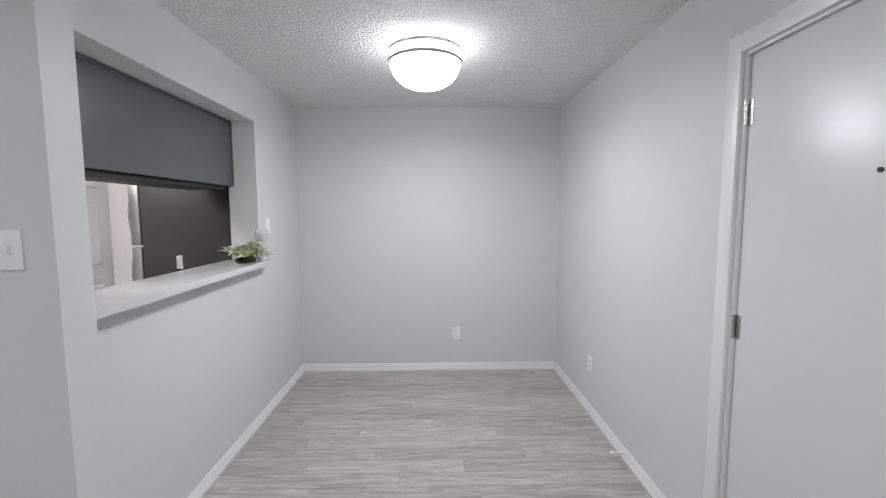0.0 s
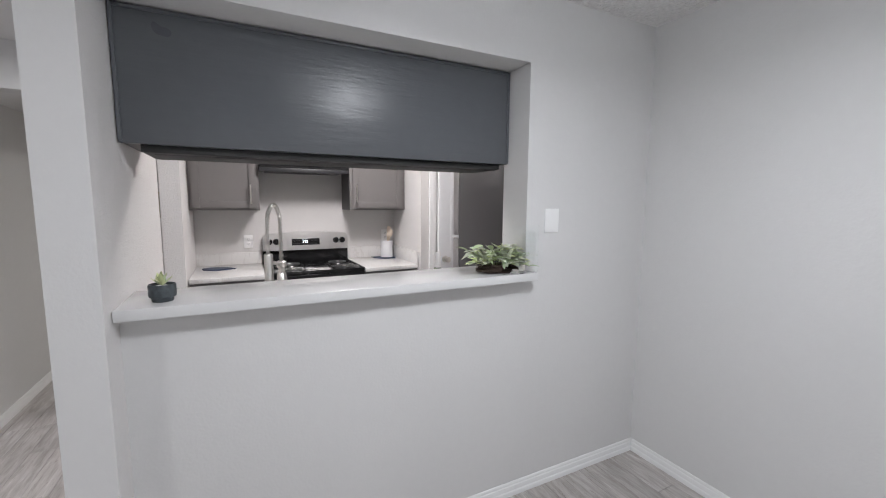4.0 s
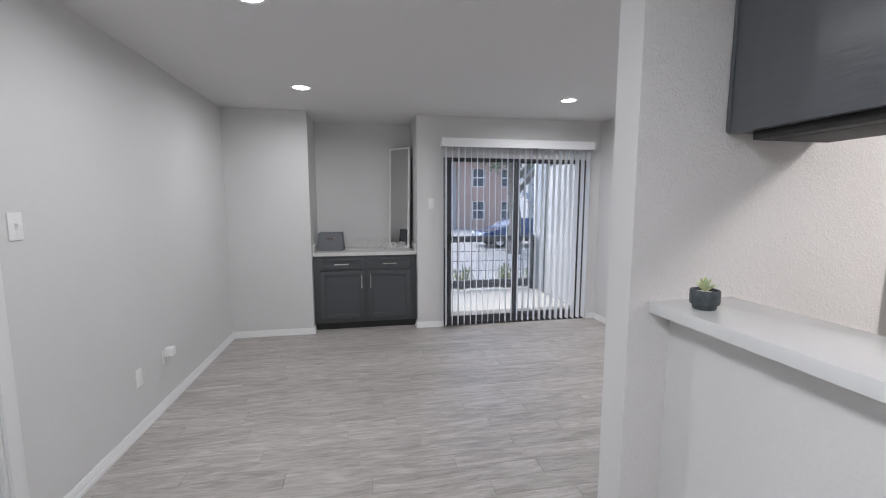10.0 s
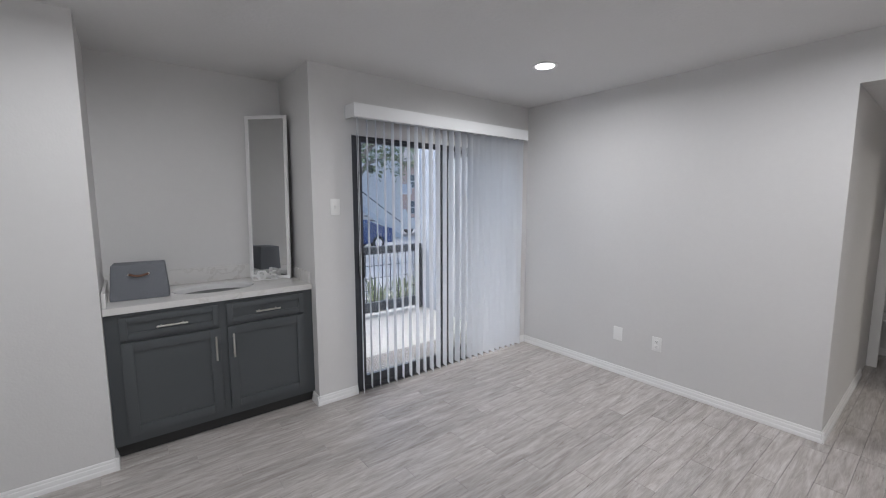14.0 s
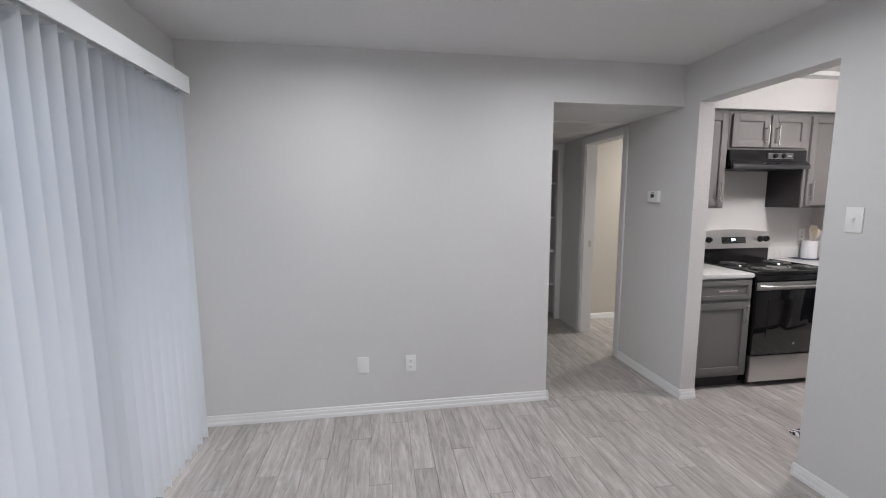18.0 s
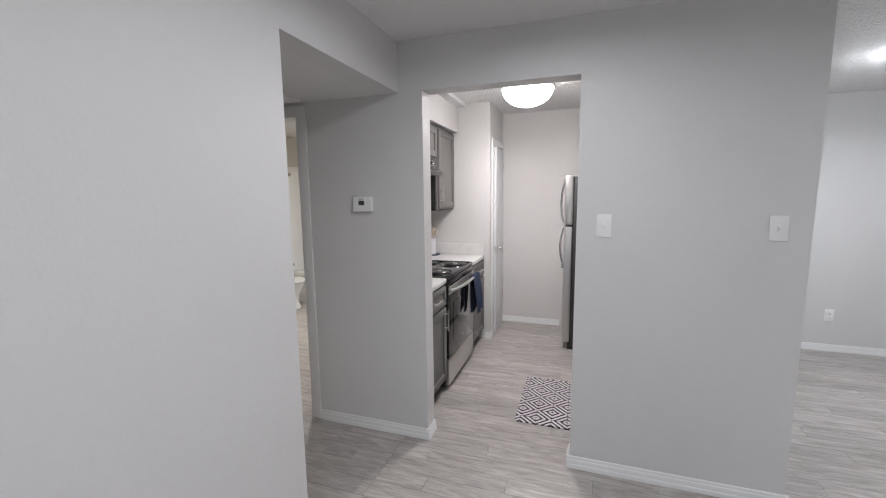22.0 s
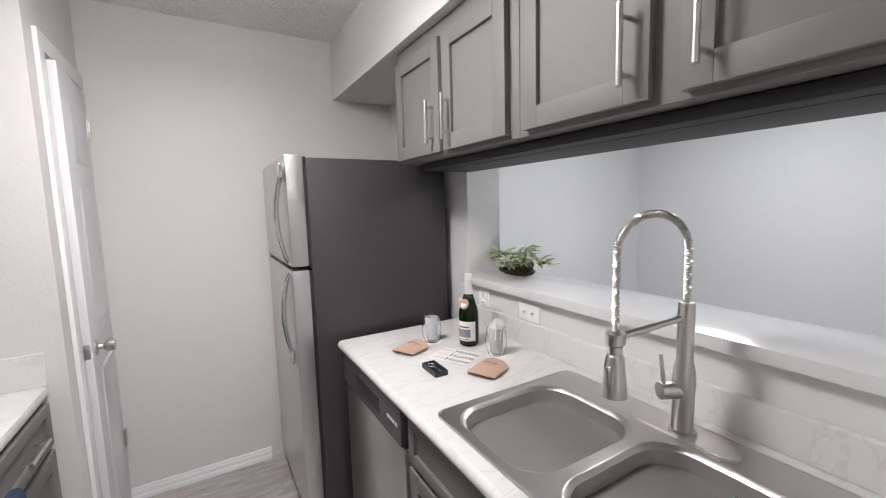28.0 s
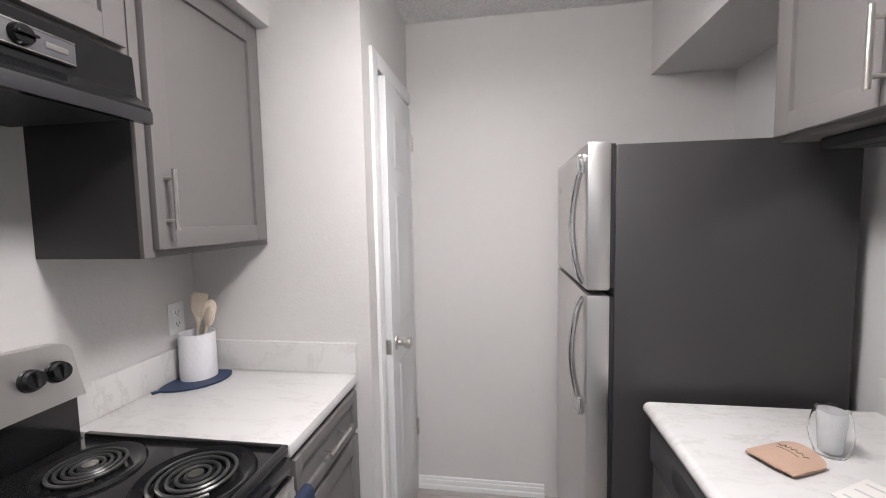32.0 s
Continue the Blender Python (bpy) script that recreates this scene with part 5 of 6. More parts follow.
ab = thing("apartment_building", pose(0, 0, 0), "two-storey orange brick apartment building across the car park", "building")
part("wall", box(8.2, 15.0, 33.0, 42.0, GZ, 5.0), M_BRICK, ab, "orange brick wall")
part("side_wing", box(4.6, 8.2, 34.2, 42.0, GZ, 5.4), M_SIDING, ab, "white sided wing")
part("roof", prism([(32.4, 4.95), (42.6, 4.95), (37.5, 7.4)], 4.2, 15.4, "x"), M_ROOF, ab)
for x in (9.9, 12.4):
    for z in (0.05, 2.75):
        window_on(ab, x, 33.0, z, 1.1, 1.5)
for x in (5.6, 7.2):
    for z in (0.1, 2.8):
        window_on(ab, x, 34.2, z, 0.9, 1.4)
sbg = thing("stair_building", pose(0, 0, 0), "grey sided building end with an outdoor stair", "building")
part("wall", prism([(10.6, GZ), (14.4, GZ), (14.4, 7.0), (12.6, 6.2), (10.6, 3.4)], 24.0, 27.0, "y"), M_SIDING, sbg, "grey siding with a sloping roof line")
part("roof_edge", prism([(10.4, 3.2), (12.55, 6.2), (14.45, 7.05), (14.45, 7.3), (12.45, 6.45), (10.2, 3.3)], 23.8, 27.2, "y"), M_ROOF, sbg)
st = prism([(9.9, 1.9), (13.6, -0.75), (14.1, -0.75), (9.9, 2.25)], 23.2, 23.3, "y")
part("stringer", st, M_SIDING2, sbg, "sloping stair stringer")
for k in range(9):
    f = k / 9
    part("step", box(10.1 + 3.5 * f, 10.45 + 3.5 * f, 23.3, 23.98, 1.75 - 2.5 * f, 1.82 - 2.5 * f), M_ROOF, sbg)
part("handrail", cyl((9.9, 23.25, 3.0), (13.9, 23.25, 0.2), 0.03), M_RAILP, sbg)
part("sign", box(11.9, 12.3, 23.97, 23.999, 3.3, 3.75), M_TYRE, sbg, "small dark number sign")
fb = thing("far_apartment", pose(0, 0, 0), "far brick apartment building with balconies", "building")
part("wall", box(17.0, 40.0, 40.0, 50.0, GZ, 6.0), M_BRICK, fb)
part("roof", prism([(39.2, 5.95), (50.8, 5.95), (45, 9.0)], 16.5, 40.5, "x"), M_ROOF, fb)
for k in range(5):
    for z in (0.2, 3.1):
        window_on(fb, 18.8 + 3.6 * k, 40.0, z, 1.3, 1.5)
    part("balcony", box(19.9 + 3.6 * k, 21.6 + 3.6 * k, 39.0, 39.999, 2.4, 2.55), M_SIDING, fb)
    part("balcony_rail", box(19.9 + 3.6 * k, 21.6 + 3.6 * k, 39.0, 39.05, 2.55, 3.5), M_SIDING2, fb)


def tree(x, y, z, h, spread, seed, leaf_n, leaf_s, label):
    r_ = random.Random(seed)
    t = thing("oak_tree", pose(x, y, z), label, "tree")
    tips = []
    trunk = [(0, 0, 0), (0.08, 0.0, h * 0.18), (-0.05, 0.1, h * 0.36), (0.15, 0.05, h * 0.55)]
    part("trunk", tube(trunk, [0.34, 0.26, 0.22, 0.16], 14), M_BARK, t)
    for k in range(9):
        a = 2 * math.pi * k / 9 + r_.uniform(-0.3, 0.3)
        z0 = h * r_.uniform(0.28, 0.52)
        ln = spread * r_.uniform(0.6, 1.0)
        pts = [Vector((0.05, 0.05, z0)), Vector((ln * 0.35 * math.cos(a), ln * 0.35 * math.sin(a), z0 + h * 0.16)), Vector((ln * 0.7 * math.cos(a + 0.2), ln * 0.7 * math.sin(a + 0.2), z0 + h * r_.uniform(0.18, 0.36))), Vector((ln * math.cos(a + 0.1), ln * math.sin(a + 0.1), z0 + h * r_.uniform(0.12, 0.42)))]
        part("limb", tube(pts, [0.12, 0.085, 0.05, 0.015], 8), M_BARK, t)
        tips += pts[1:] + [(pts[1] + pts[2]) / 2, (pts[2] + pts[3]) / 2]
    bm = bmesh.new()
    for k in range(leaf_n):
        c = r_.choice(tips)
        g = Vector((r_.gauss(0, 0.55), r_.gauss(0, 0.55), r_.gauss(0.15, 0.4))) * spread * 0.22
        p = c + g
        s = leaf_s * r_.uniform(0.6, 1.3)
        u = Vector((r_.uniform(-1, 1), r_.uniform(-1, 1), r_.uniform(-1, 1))).normalized()
        v = u.orthogonal().normalized()
        q = [bm.verts.new(p + d) for d in (u * s, v * s * 0.5, -u * s, -v * s * 0.5)]
        bm.faces.new(q)
    part("crown", bm, M_TREE, t, "sparse grey-green crown")
    return t


tree(6.9, 16.6, GZ, 8.2, 4.2, 4, 5200, 0.11, "spreading oak tree beside the car park")
tree(16.5, 20.5, GZ, 8.0, 3.6, 9, 3600, 0.12, "oak tree beyond the parked cars")
hd_ = bmesh.new()
for k in range(2600):
    x, y = rgx.uniform(-10, 70), rgx.uniform(56, 62)
    z = GZ + rgx.uniform(0, 1) ** 0.7 * (5 + 2.5 * math.sin(x * 0.3))
    s = rgx.uniform(0.3, 0.7)
    u = Vector((rgx.uniform(-1, 1), rgx.uniform(-0.4, 0.4), rgx.uniform(-1, 1))).normalized()
    v = u.orthogonal().normalized()
    hd_.faces.new([hd_.verts.new(Vector((x, y, z)) + d) for d in (u * s, v * s * 0.7, -u * s, -v * s * 0.7)])
solid("far_trees", hd_, M_TREE, "far line of trees behind the buildings", "trees", kind="stuff")

# ---- pantry door, ajar ----
pd = thing("door_2", pose(3.296, -1.508, 0, 0, 0, 2.5), "white moulded panel pantry door, slightly ajar", "door", kind="structure")
pw = 0.505
leaf = part("door_leaf", box(0.0, 0.034, 0, pw, 0.012, 2.045, 0.002), M_DOORW, pd, "white moulded panel leaf")
for z0, z1 in ((1.70, 1.93), (1.03, 1.60), (0.25, 0.86)):
    y0, y1 = 0.115, pw - 0.115
    fr_ = bmesh.new()
    o = [(y0, z0), (y1, z0), (y1, z1), (y0, z1)]
    steps = ((0.0, -0.0005), (0.010, -0.006), (0.022, -0.006), (0.045, -0.001))
    rings = []
    for g, dx in steps:
        rings.append([fr_.verts.new((dx, a, b)) for a, b in ((y0 + g, z0 + g), (y1 - g, z0 + g), (y1 - g, z1 - g), (y0 + g, z1 - g))])
    for ra, rb in zip(rings, rings[1:]):
        for i in range(4):
            j = (i + 1) % 4
            fr_.faces.new((ra[i], ra[j], rb[j], rb[i]))
    fr_.faces.new(rings[-1])
    part("panel_moulding", fr_, M_DOORW, leaf)
kz = 0.962
kn = lathe([(0.031, 0), (0.031, 0.006), (0.014, 0.010), (0.012, 0.026), (0.020, 0.034), (0.026, 0.046), (0.025, 0.062), (0.018, 0.066), (0, 0.066)], 28)
kn.transform(Matrix.Translation((0, pw - 0.065, kz)) @ Matrix.Rotation(radians(-90), 4, "Y"))
part("door_knob", kn, M_NICKEL, leaf, "satin nickel door knob")
part("latch_plate", box(0.006, 0.028, pw - 0.0005, pw + 0.0015, kz - 0.029, kz + 0.029, 0.0005), M_NICKEL, leaf, "nickel latch plate")
for hz in (0.36, 1.875):
    hb = box(-0.002, 0.001, 0.002, 0.022, hz - 0.045, hz + 0.045)
    for k in range(5):
        add_cyl(hb, (-0.006, -0.002, hz - 0.045 + 0.018 * k), (-0.006, -0.002, hz - 0.029 + 0.018 * k), 0.006, seg=10)
    part("hinge", hb, M_NICKEL, leaf, "satin nickel hinge")
pc = thing("door_frame", pose(0, 0, 0), "white painted casing round the pantry door", "door frame", kind="structure")
part("casing", box(PANW - 0.016, PANW - 0.001, -0.985, -0.922, 0, 2.128, 0.003), M_TRIM, pc)
part("casing", box(PANW - 0.016, PANW - 0.001, KS + 0.002, -1.516, 0, 2.128, 0.003), M_TRIM, pc)
part("casing", box(PANW - 0.016, PANW - 0.001, -1.516, -0.985, 2.065, 2.128, 0.003), M_TRIM, pc)
part("jamb", box(PANW - 0.001, PANW + 0.09, -0.999, -0.986, 0, 2.063), M_TRIM, pc)

# ---- hall: bathroom doorway, shelf closet, grille, thermostat ----
bd = thing("door_frame", pose(0, 0, 0), "white painted casing round the bathroom doorway", "door frame", kind="structure")
casing("casing", BD0, BD1, 2.05, 0.068, bd, KN1, 0.015, "x")
for x0, x1 in ((BD0, BD0 + 0.014), (BD1 - 0.014, BD1)):
    part("jamb", box(x0, x1, KN0, KN1 - 0.001, 0, 2.048), M_TRIM, bd)
part("strike_plate", box(BD1 - 0.017, BD1 - 0.0135, 0.975, 1.003, 0.96, 1.03), M_NICKEL, bd, "nickel strike plate")
cl = thing("shelf_closet", pose(0, 0, 0), "built-in white hall closet with open shelves", "shelving")
part("upright", box(5.36, 5.42, KN1 + 0.002, KN1 + 0.07, 0, 2.06, 0.003), M_TRIM, cl, "white closet casing")
part("upright", box(5.36, 5.42, HALLN - 0.07, HALLN - 0.002, 0, 2.06, 0.003), M_TRIM, cl, "white closet casing")
part("header", box(5.36, 5.42, KN1 + 0.002, HALLN - 0.002, 2.06, HALLZ - 0.002, 0.003), M_TRIM, cl)
for z in (1.68, 1.265, 0.845, 0.425):
    part("shelf", box(5.46, HALLE - 0.002, KN1 + 0.002, HALLN - 0.002, z - 0.019, z, 0.002), M_TRIM, cl)
    part("cleat", box(HALLE - 0.02, HALLE - 0.002, KN1 + 0.004, HALLN - 0.004, z - 0.06, z - 0.0195), M_TRIM, cl)
pf = thing("picture_frame", pose(5.52, 1.535, 1.2665, 0, 0, -90) @ pose(0, 0, 0, -6), "small wood-framed printed sign leaning on a shelf", "picture frame")
M_WOODP = material("pale_wood", (0.50, 0.39, 0.28), 0.55, grain=0.15, scale=40, tint=0.08)
M_PAPER = material("paper", (0.78, 0.76, 0.73), 0.7, grain=0.02)
M_INK = material("ink", (0.03, 0.03, 0.03), 0.7)
for b in ((-0.145, 0.145, 0, 0.015, 0, 0.016), (-0.145, 0.145, 0, 0.015, 0.289, 0.305), (-0.145, -0.129, 0, 0.015, 0.016, 0.289), (0.129, 0.145, 0, 0.015, 0.016, 0.289)):
    part("frame_side", box(*b, 0.001), M_WOODP, pf)
part("print", box(-0.129, 0.129, 0.004, 0.012, 0.016, 0.289), M_PAPER, pf)
for mk in ((-0.11, -0.05, 0.0028, 0.0036, 0.23, 0.265), (0.02, 0.105, 0.0028, 0.0036, 0.15, 0.265), (-0.10, -0.02, 0.0028, 0.0036, 0.17, 0.178), (-0.10, -0.03, 0.0028, 0.0036, 0.14, 0.146), (-0.10, -0.01, 0.0028, 0.0036, 0.06, 0.066), (0.0, 0.105, 0.0028, 0.0036, 0.12, 0.128), (0.0, 0.105, 0.0028, 0.0036, 0.09, 0.11), (0.0, 0.105, 0.0028, 0.0036, 0.05, 0.075)):
    part("print_mark", box(*mk), M_GREYP, pf)


M_VENTB = material("duct_grey", (0.78, 0.78, 0.78), 0.7, grain=0.05)


def grille(x0, x1, y0, y1, z, panes, n, label, name="ceiling_vent"):
    t = thing(name, pose(0, 0, 0), label, "vent")
    w = 0.028
    part("frame", slab_ring(x0, x1, y0, y1, z - 0.008, z - 0.0005, (x0 + w, x1 - w, y0 + w, y1 - w)), M_PLASTIC, t)
    part("backing", box(x0 + w, x1 - w, y0 + w, y1 - w, z - 0.002, z - 0.0008), M_VENTB, t, "grey duct behind the slats")
    for p in range(panes):
        a = x0 + w + (x1 - x0 - 2 * w) * p / panes
        b = x0 + w + (x1 - x0 - 2 * w) * (p + 1) / panes
        if p:
            part("divider", box(a - 0.006, a + 0.006, y0 + w, y1 - w, z - 0.009, z - 0.002), M_PLASTIC, t)
        for k in range(n):
            y = y0 + w + (y1 - y0 - 2 * w) * (k + 0.5) / n
            s = add_box(bmesh.new(), a + 0.007, b - 0.007, -0.007, 0.007, -0.0006, 0.0006)
            s.transform(Matrix.Translation((0, y, z - 0.006)) @ Matrix.Rotation(radians(14), 4, "X"))
            part("slat", s, M_PLASTIC, t)
    return t


grille(1.115, 1.455, 1.487, 1.688, CEIL, 2, 11, "white two-panel supply vent in the ceiling")
grille(4.07, 4.62, 1.13, 1.86, HALLZ, 1, 26, "large white return-air grille in the hall ceiling", "return_air_grille")
th = thing("thermostat", pose(3.692, KN1, 1.495, 0, 0, 180), "white wall thermostat with a small dark display", "thermostat")
part("case", box(-0.063, 0.063, -0.026, 0, -0.045, 0.045, 0.006), M_PLASTIC, th)
ds = part("display", box(-0.023, 0.017, -0.0275, -0.0255, -0.006, 0.022, 0.001), M_GREYP, th, "dark grey display")
part("button", box(0.028, 0.042, -0.0285, -0.025, 0.010, 0.018, 0.002), M_TRIM, th)
part("button", box(0.028, 0.042, -0.0285, -0.025, -0.004, 0.004, 0.002), M_TRIM, th)
part("logo_bar", box(-0.024, 0.012, -0.0268, -0.0258, 0.030, 0.034), M_GREYP, th)


def lettering(name, text, size, m, mat, parent, depth=0.0004):
    c = bpy.data.curves.new(name, "FONT")
    c.body, c.size, c.extrude, c.align_x, c.align_y = text, size, depth, "CENTER", "CENTER"
    tmp = bpy.data.objects.new("tmp_text", c)
    d = bpy.data.meshes.new_from_object(tmp)
    bpy.data.objects.remove(tmp)
    d.materials.clear()
    d.materials.append(mat)
    ob = new(name, d)
    ob.parent = parent
    ob.matrix_local = m
    return ob


lettering("digits", "73", 0.026, pose(-0.003, -0.028, 0.008, 90), M_INK, ds)

# ---- bathroom seen through the doorway ----
M_TUB = material("white_porcelain", (0.80, 0.79, 0.76), 0.15, coat=0.3)
tb = thing("bathtub", pose(0, 0, 0), "white built-in bathtub with a tiled surround", "bathtub")
part("tub_rim", slab_ring(5.45, 6.58, -2.28, -1.55, 0.38, 0.42, (5.55, 6.48, -2.18, -1.65)), M_TUB, tb)
part("apron", box(5.45, 6.58, -1.56, -1.551, 0.0, 0.38, 0.003), M_TUB, tb)
part("basin", bowl(5.55, 6.48, -2.18, -1.65, 0.40, 0.34, 0.12), M_TUB, tb)
part("surround", box(6.575, 6.598, -2.28, -1.50, 0.42, 2.0, 0.002), M_TUB, tb, "glossy white wall surround")
sh = thing("shower_fittings", pose(0, 0, 0), "chrome shower head, valve and tub spout", "shower")
part("valve", lathe([(0.055, 0), (0.055, 0.012), (0.02, 0.02), (0.02, 0.05), (0, 0.05)], 24), M_CHROME, sh).matrix_local = pose(6.574, -1.60, 0.73, 0, -90, 0)
part("spout", cyl((6.574, -1.60, 0.56), (6.45, -1.60, 0.55), 0.02), M_CHROME, sh)
part("shower_arm", tube([(6.574, -1.60, 1.95), (6.52, -1.60, 1.96), (6.46, -1.60, 1.90)], 0.009, 10), M_CHROME, sh)
part("shower_head", cyl((6.46, -1.60, 1.90), (6.43, -1.60, 1.86), 0.012, 0.032), M_CHROME, sh)
tl = thing("toilet", pose(6.18, -1.20, 0, 0, 0, -90), "white porcelain toilet with a round seat", "toilet")
part("pedestal", lathe([(0.11, 0), (0.12, 0.02), (0.09, 0.10), (0.10, 0.20), (0.17, 0.34), (0.185, 0.38), (0.0, 0.38)], 28), M_TUB, tl)
part("seat", lathe([(0.0, 0.385), (0.19, 0.385), (0.195, 0.40), (0.185, 0.415), (0.0, 0.42)], 28), M_TUB, tl)
part("tank", box(-0.20, 0.20, 0.20, 0.38, 0.36, 0.72, 0.02), M_TUB, tl)

# ---- small wall things ----
pl = thing("plug_adapter", pose(WEST, 2.94, 0.375, 0, 0, 90), "white plug-in adapter in the wall outlet", "plug")
part("housing", box(-0.030, 0.030, -0.066, -0.010, -0.006, 0.060, 0.012), M_PLASTIC, pl)
part("prong_base", box(-0.016, 0.016, -0.0105, -0.0065, -0.004, 0.03), M_PLASTIC, pl)
dsx = thing("door_stop", pose(WEST + 0.018, -0.04, 0.042, 0, 90, 0), "white spring door stop on the baseboard", "door stop")
part("stem", lathe([(0.0, -0.002), (0.012, -0.002), (0.012, 0.006), (0.005, 0.010), (0.005, 0.062)], 14), M_PLASTIC, dsx)
part("tip", lathe([(0.005, 0.060), (0.010, 0.062), (0.010, 0.078), (0.0, 0.078)], 14), M_TRIM, dsx)
plate("wall_outlet", PASSK, -0.505, 1.052, 90, "white duplex outlet under the ledge", "outlet", 0.072, 0.07)
plate("cable_plate", PASSK, -0.20, 1.052, 90, "wide white jack plate under the ledge", "cable", 0.118, 0.07)

# ---- on the vanity ----
lm = thing("leaning_mirror", pose(1.020, 4.898, 0.899, 0, 0, -46) @ pose(0, 0, 0, -1.6), "tall narrow mirror in a white frame, leaning in the alcove", "mirror")
mw, mh = 0.165, 1.225
for b in ((-mw, mw, -0.02, 0, 0, 0.024), (-mw, mw, -0.02, 0, mh - 0.024, mh), (-mw, -mw + 0.024, -0.02, 0, 0.024, mh - 0.024), (mw - 0.024, mw, -0.02, 0, 0.024, mh - 0.024)):
    part("frame_side", box(*b, 0.002), M_TRIM, lm)
part("mirror_glass", box(-mw + 0.022, mw - 0.022, -0.013, -0.009, 0.022, mh - 0.022), M_MIRROR, lm, "silvered mirror glass")
part("backing", box(-mw + 0.004, mw - 0.002, 0.0005, 0.007, 0.006, mh - 0.006), M_TOE, lm, "black backing board")
M_FELT = material("grey_felt", (0.17, 0.18, 0.20), 0.95, grain=0.2, scale=180, tint=0.05, bump=0.4, bump_scale=250)
M_LEATHER = material("brown_leather", (0.16, 0.075, 0.045), 0.5, grain=0.15, scale=60)
sb = thing("storage_bin", pose(0.205, 4.744, 0.899, 0, 0, -4.8) @ Matrix.Scale(0.93, 4), "grey felt storage bin with a brown leather handle", "storage bin")
bm = bmesh.new()
rings = []
for s, z in ((0.155, 0.0), (0.158, 0.01), (0.150, 0.12), (0.142, 0.22), (0.136, 0.222), (0.143, 0.12), (0.148, 0.008)):
    rings.append([bm.verts.new((px, py * 0.62, z)) for px, py in rounded(-s, s, -s, s, 0.012, 4)])
for ra, rb in zip(rings, rings[1:]):
    for i in range(len(ra)):
        j = (i + 1) % len(ra)
        bm.faces.new((ra[i], ra[j], rb[j], rb[i]))
bm.faces.new(rings[-1])
bm.faces.new(rings[0])
part("bin_body", bm, M_FELT, sb)
part("lid_fold", box(-0.139, 0.139, -0.088, 0.088, 0.214, 0.226, 0.004), M_FELT, sb)
hp = [(-0.05 + 0.1 * k / 12, -0.098 - 0.012 * math.sin(math.pi * k / 12), 0.165 - 0.010 * math.sin(math.pi * k / 12)) for k in range(13)]
part("handle", tube(hp, 0.007, 8), M_LEATHER, sb, "brown leather strap handle")
for s in (-0.052, 0.052):
    part("rivet", cyl((s, -0.090, 0.165), (s, -0.103, 0.165), 0.007, seg=12), M_NICKEL, sb)
hs = thing("word_sign", pose(0.955, 4.835, 0.899, 0, 0, -14), "white standing letters spelling HOME before the mirror", "sign")
for k, ch in enumerate("HOME"):
    lettering("letter", ch, 0.092, pose(-0.062 + 0.041 * k + (0.004 if k == 2 else 0), 0, 0.034, 90), M_TRIM, hs, 0.011)
part("base_strip", box(-0.085, 0.09, -0.012, 0.012, 0.0, 0.005, 0.001), M_TRIM, hs)

# ---- plants on the ledge ----
LEDGE = OPZ0 + 0.0405
M_LEAF = [material(n, c, 0.5, grain=0.15, scale=90, tint=0.15, blotch=20, rnd=0.18) for n, c in (("leaf_green", (0.50, 0.60, 0.36)), ("leaf_grey_green", (0.62, 0.66, 0.53)), ("leaf_yellow_green", (0.70, 0.76, 0.42)))]
M_TWIG = material("twig", (0.055, 0.035, 0.026), 0.85, grain=0.3, scale=80)
M_STEM = material("stem", (0.15, 0.19, 0.08), 0.6)


def leaf_mesh(name, ln, w, bend, mat):
    bm = bmesh.new()
    n, rows = 7, []
    for k in range(n + 1):
        u = k / n
        hw = w * 0.5 * math.sin(math.pi * min(1, u * 0.94 + 0.06)) ** 0.8 * (1.15 - 0.35 * u)
        if k == n:
            hw = 0.0004
        z = bend * u * u
        rows.append([bm.verts.new((-hw, u * ln, z + hw * 0.35)), bm.verts.new((0, u * ln, z)), bm.verts.new((hw, u * ln, z + hw * 0.35))])
    for a, b in zip(rows, rows[1:]):
        for i in (0, 1):
            bm.faces.new((a[i], a[i + 1], b[i + 1], b[i]))
    return finish(bm, name, mat)


leaves = [leaf_mesh("leaf", 0.054, 0.023, -0.010, M_LEAF[0]), leaf_mesh("leaf", 0.060, 0.026, -0.018, M_LEAF[1]), leaf_mesh("leaf", 0.045, 0.020, -0.006, M_LEAF[2]), leaf_mesh("leaf", 0.056, 0.019, 0.006, M_LEAF[1])]
gp = thing("greenery_arrangement", pose(1.585, -0.485, LEDGE), "artificial leafy greenery in a dark twig nest", "plant")
rl = random.Random(11)
for k in range(34):
    a0 = rl.uniform(0, 6.28)
    z0 = rl.uniform(0.006, 0.034)
    rr = 0.060 + 0.022 * math.sin(math.pi * z0 / 0.04) + rl.uniform(-0.006, 0.006)
    pts = [((rr + 0.004 * math.sin(3 * t_ + a0)) * 0.72 * math.cos(a0 + t_), (rr + 0.004 * math.sin(3 * t_ + a0)) * 1.25 * math.sin(a0 + t_), max(0.003, z0 + 0.006 * math.sin(2.3 * t_ + k))) for t_ in [2.6 * i / 14 for i in range(15)]]
    part("twig", tube(pts, rl.uniform(0.0014, 0.0028), 5), M_TWIG, gp)
part("nest_base", lathe([(0.0, 0.001), (0.055, 0.001), (0.066, 0.02), (0.0, 0.026)], 24), M_TWIG, gp).scale = (0.8, 1.3, 1)
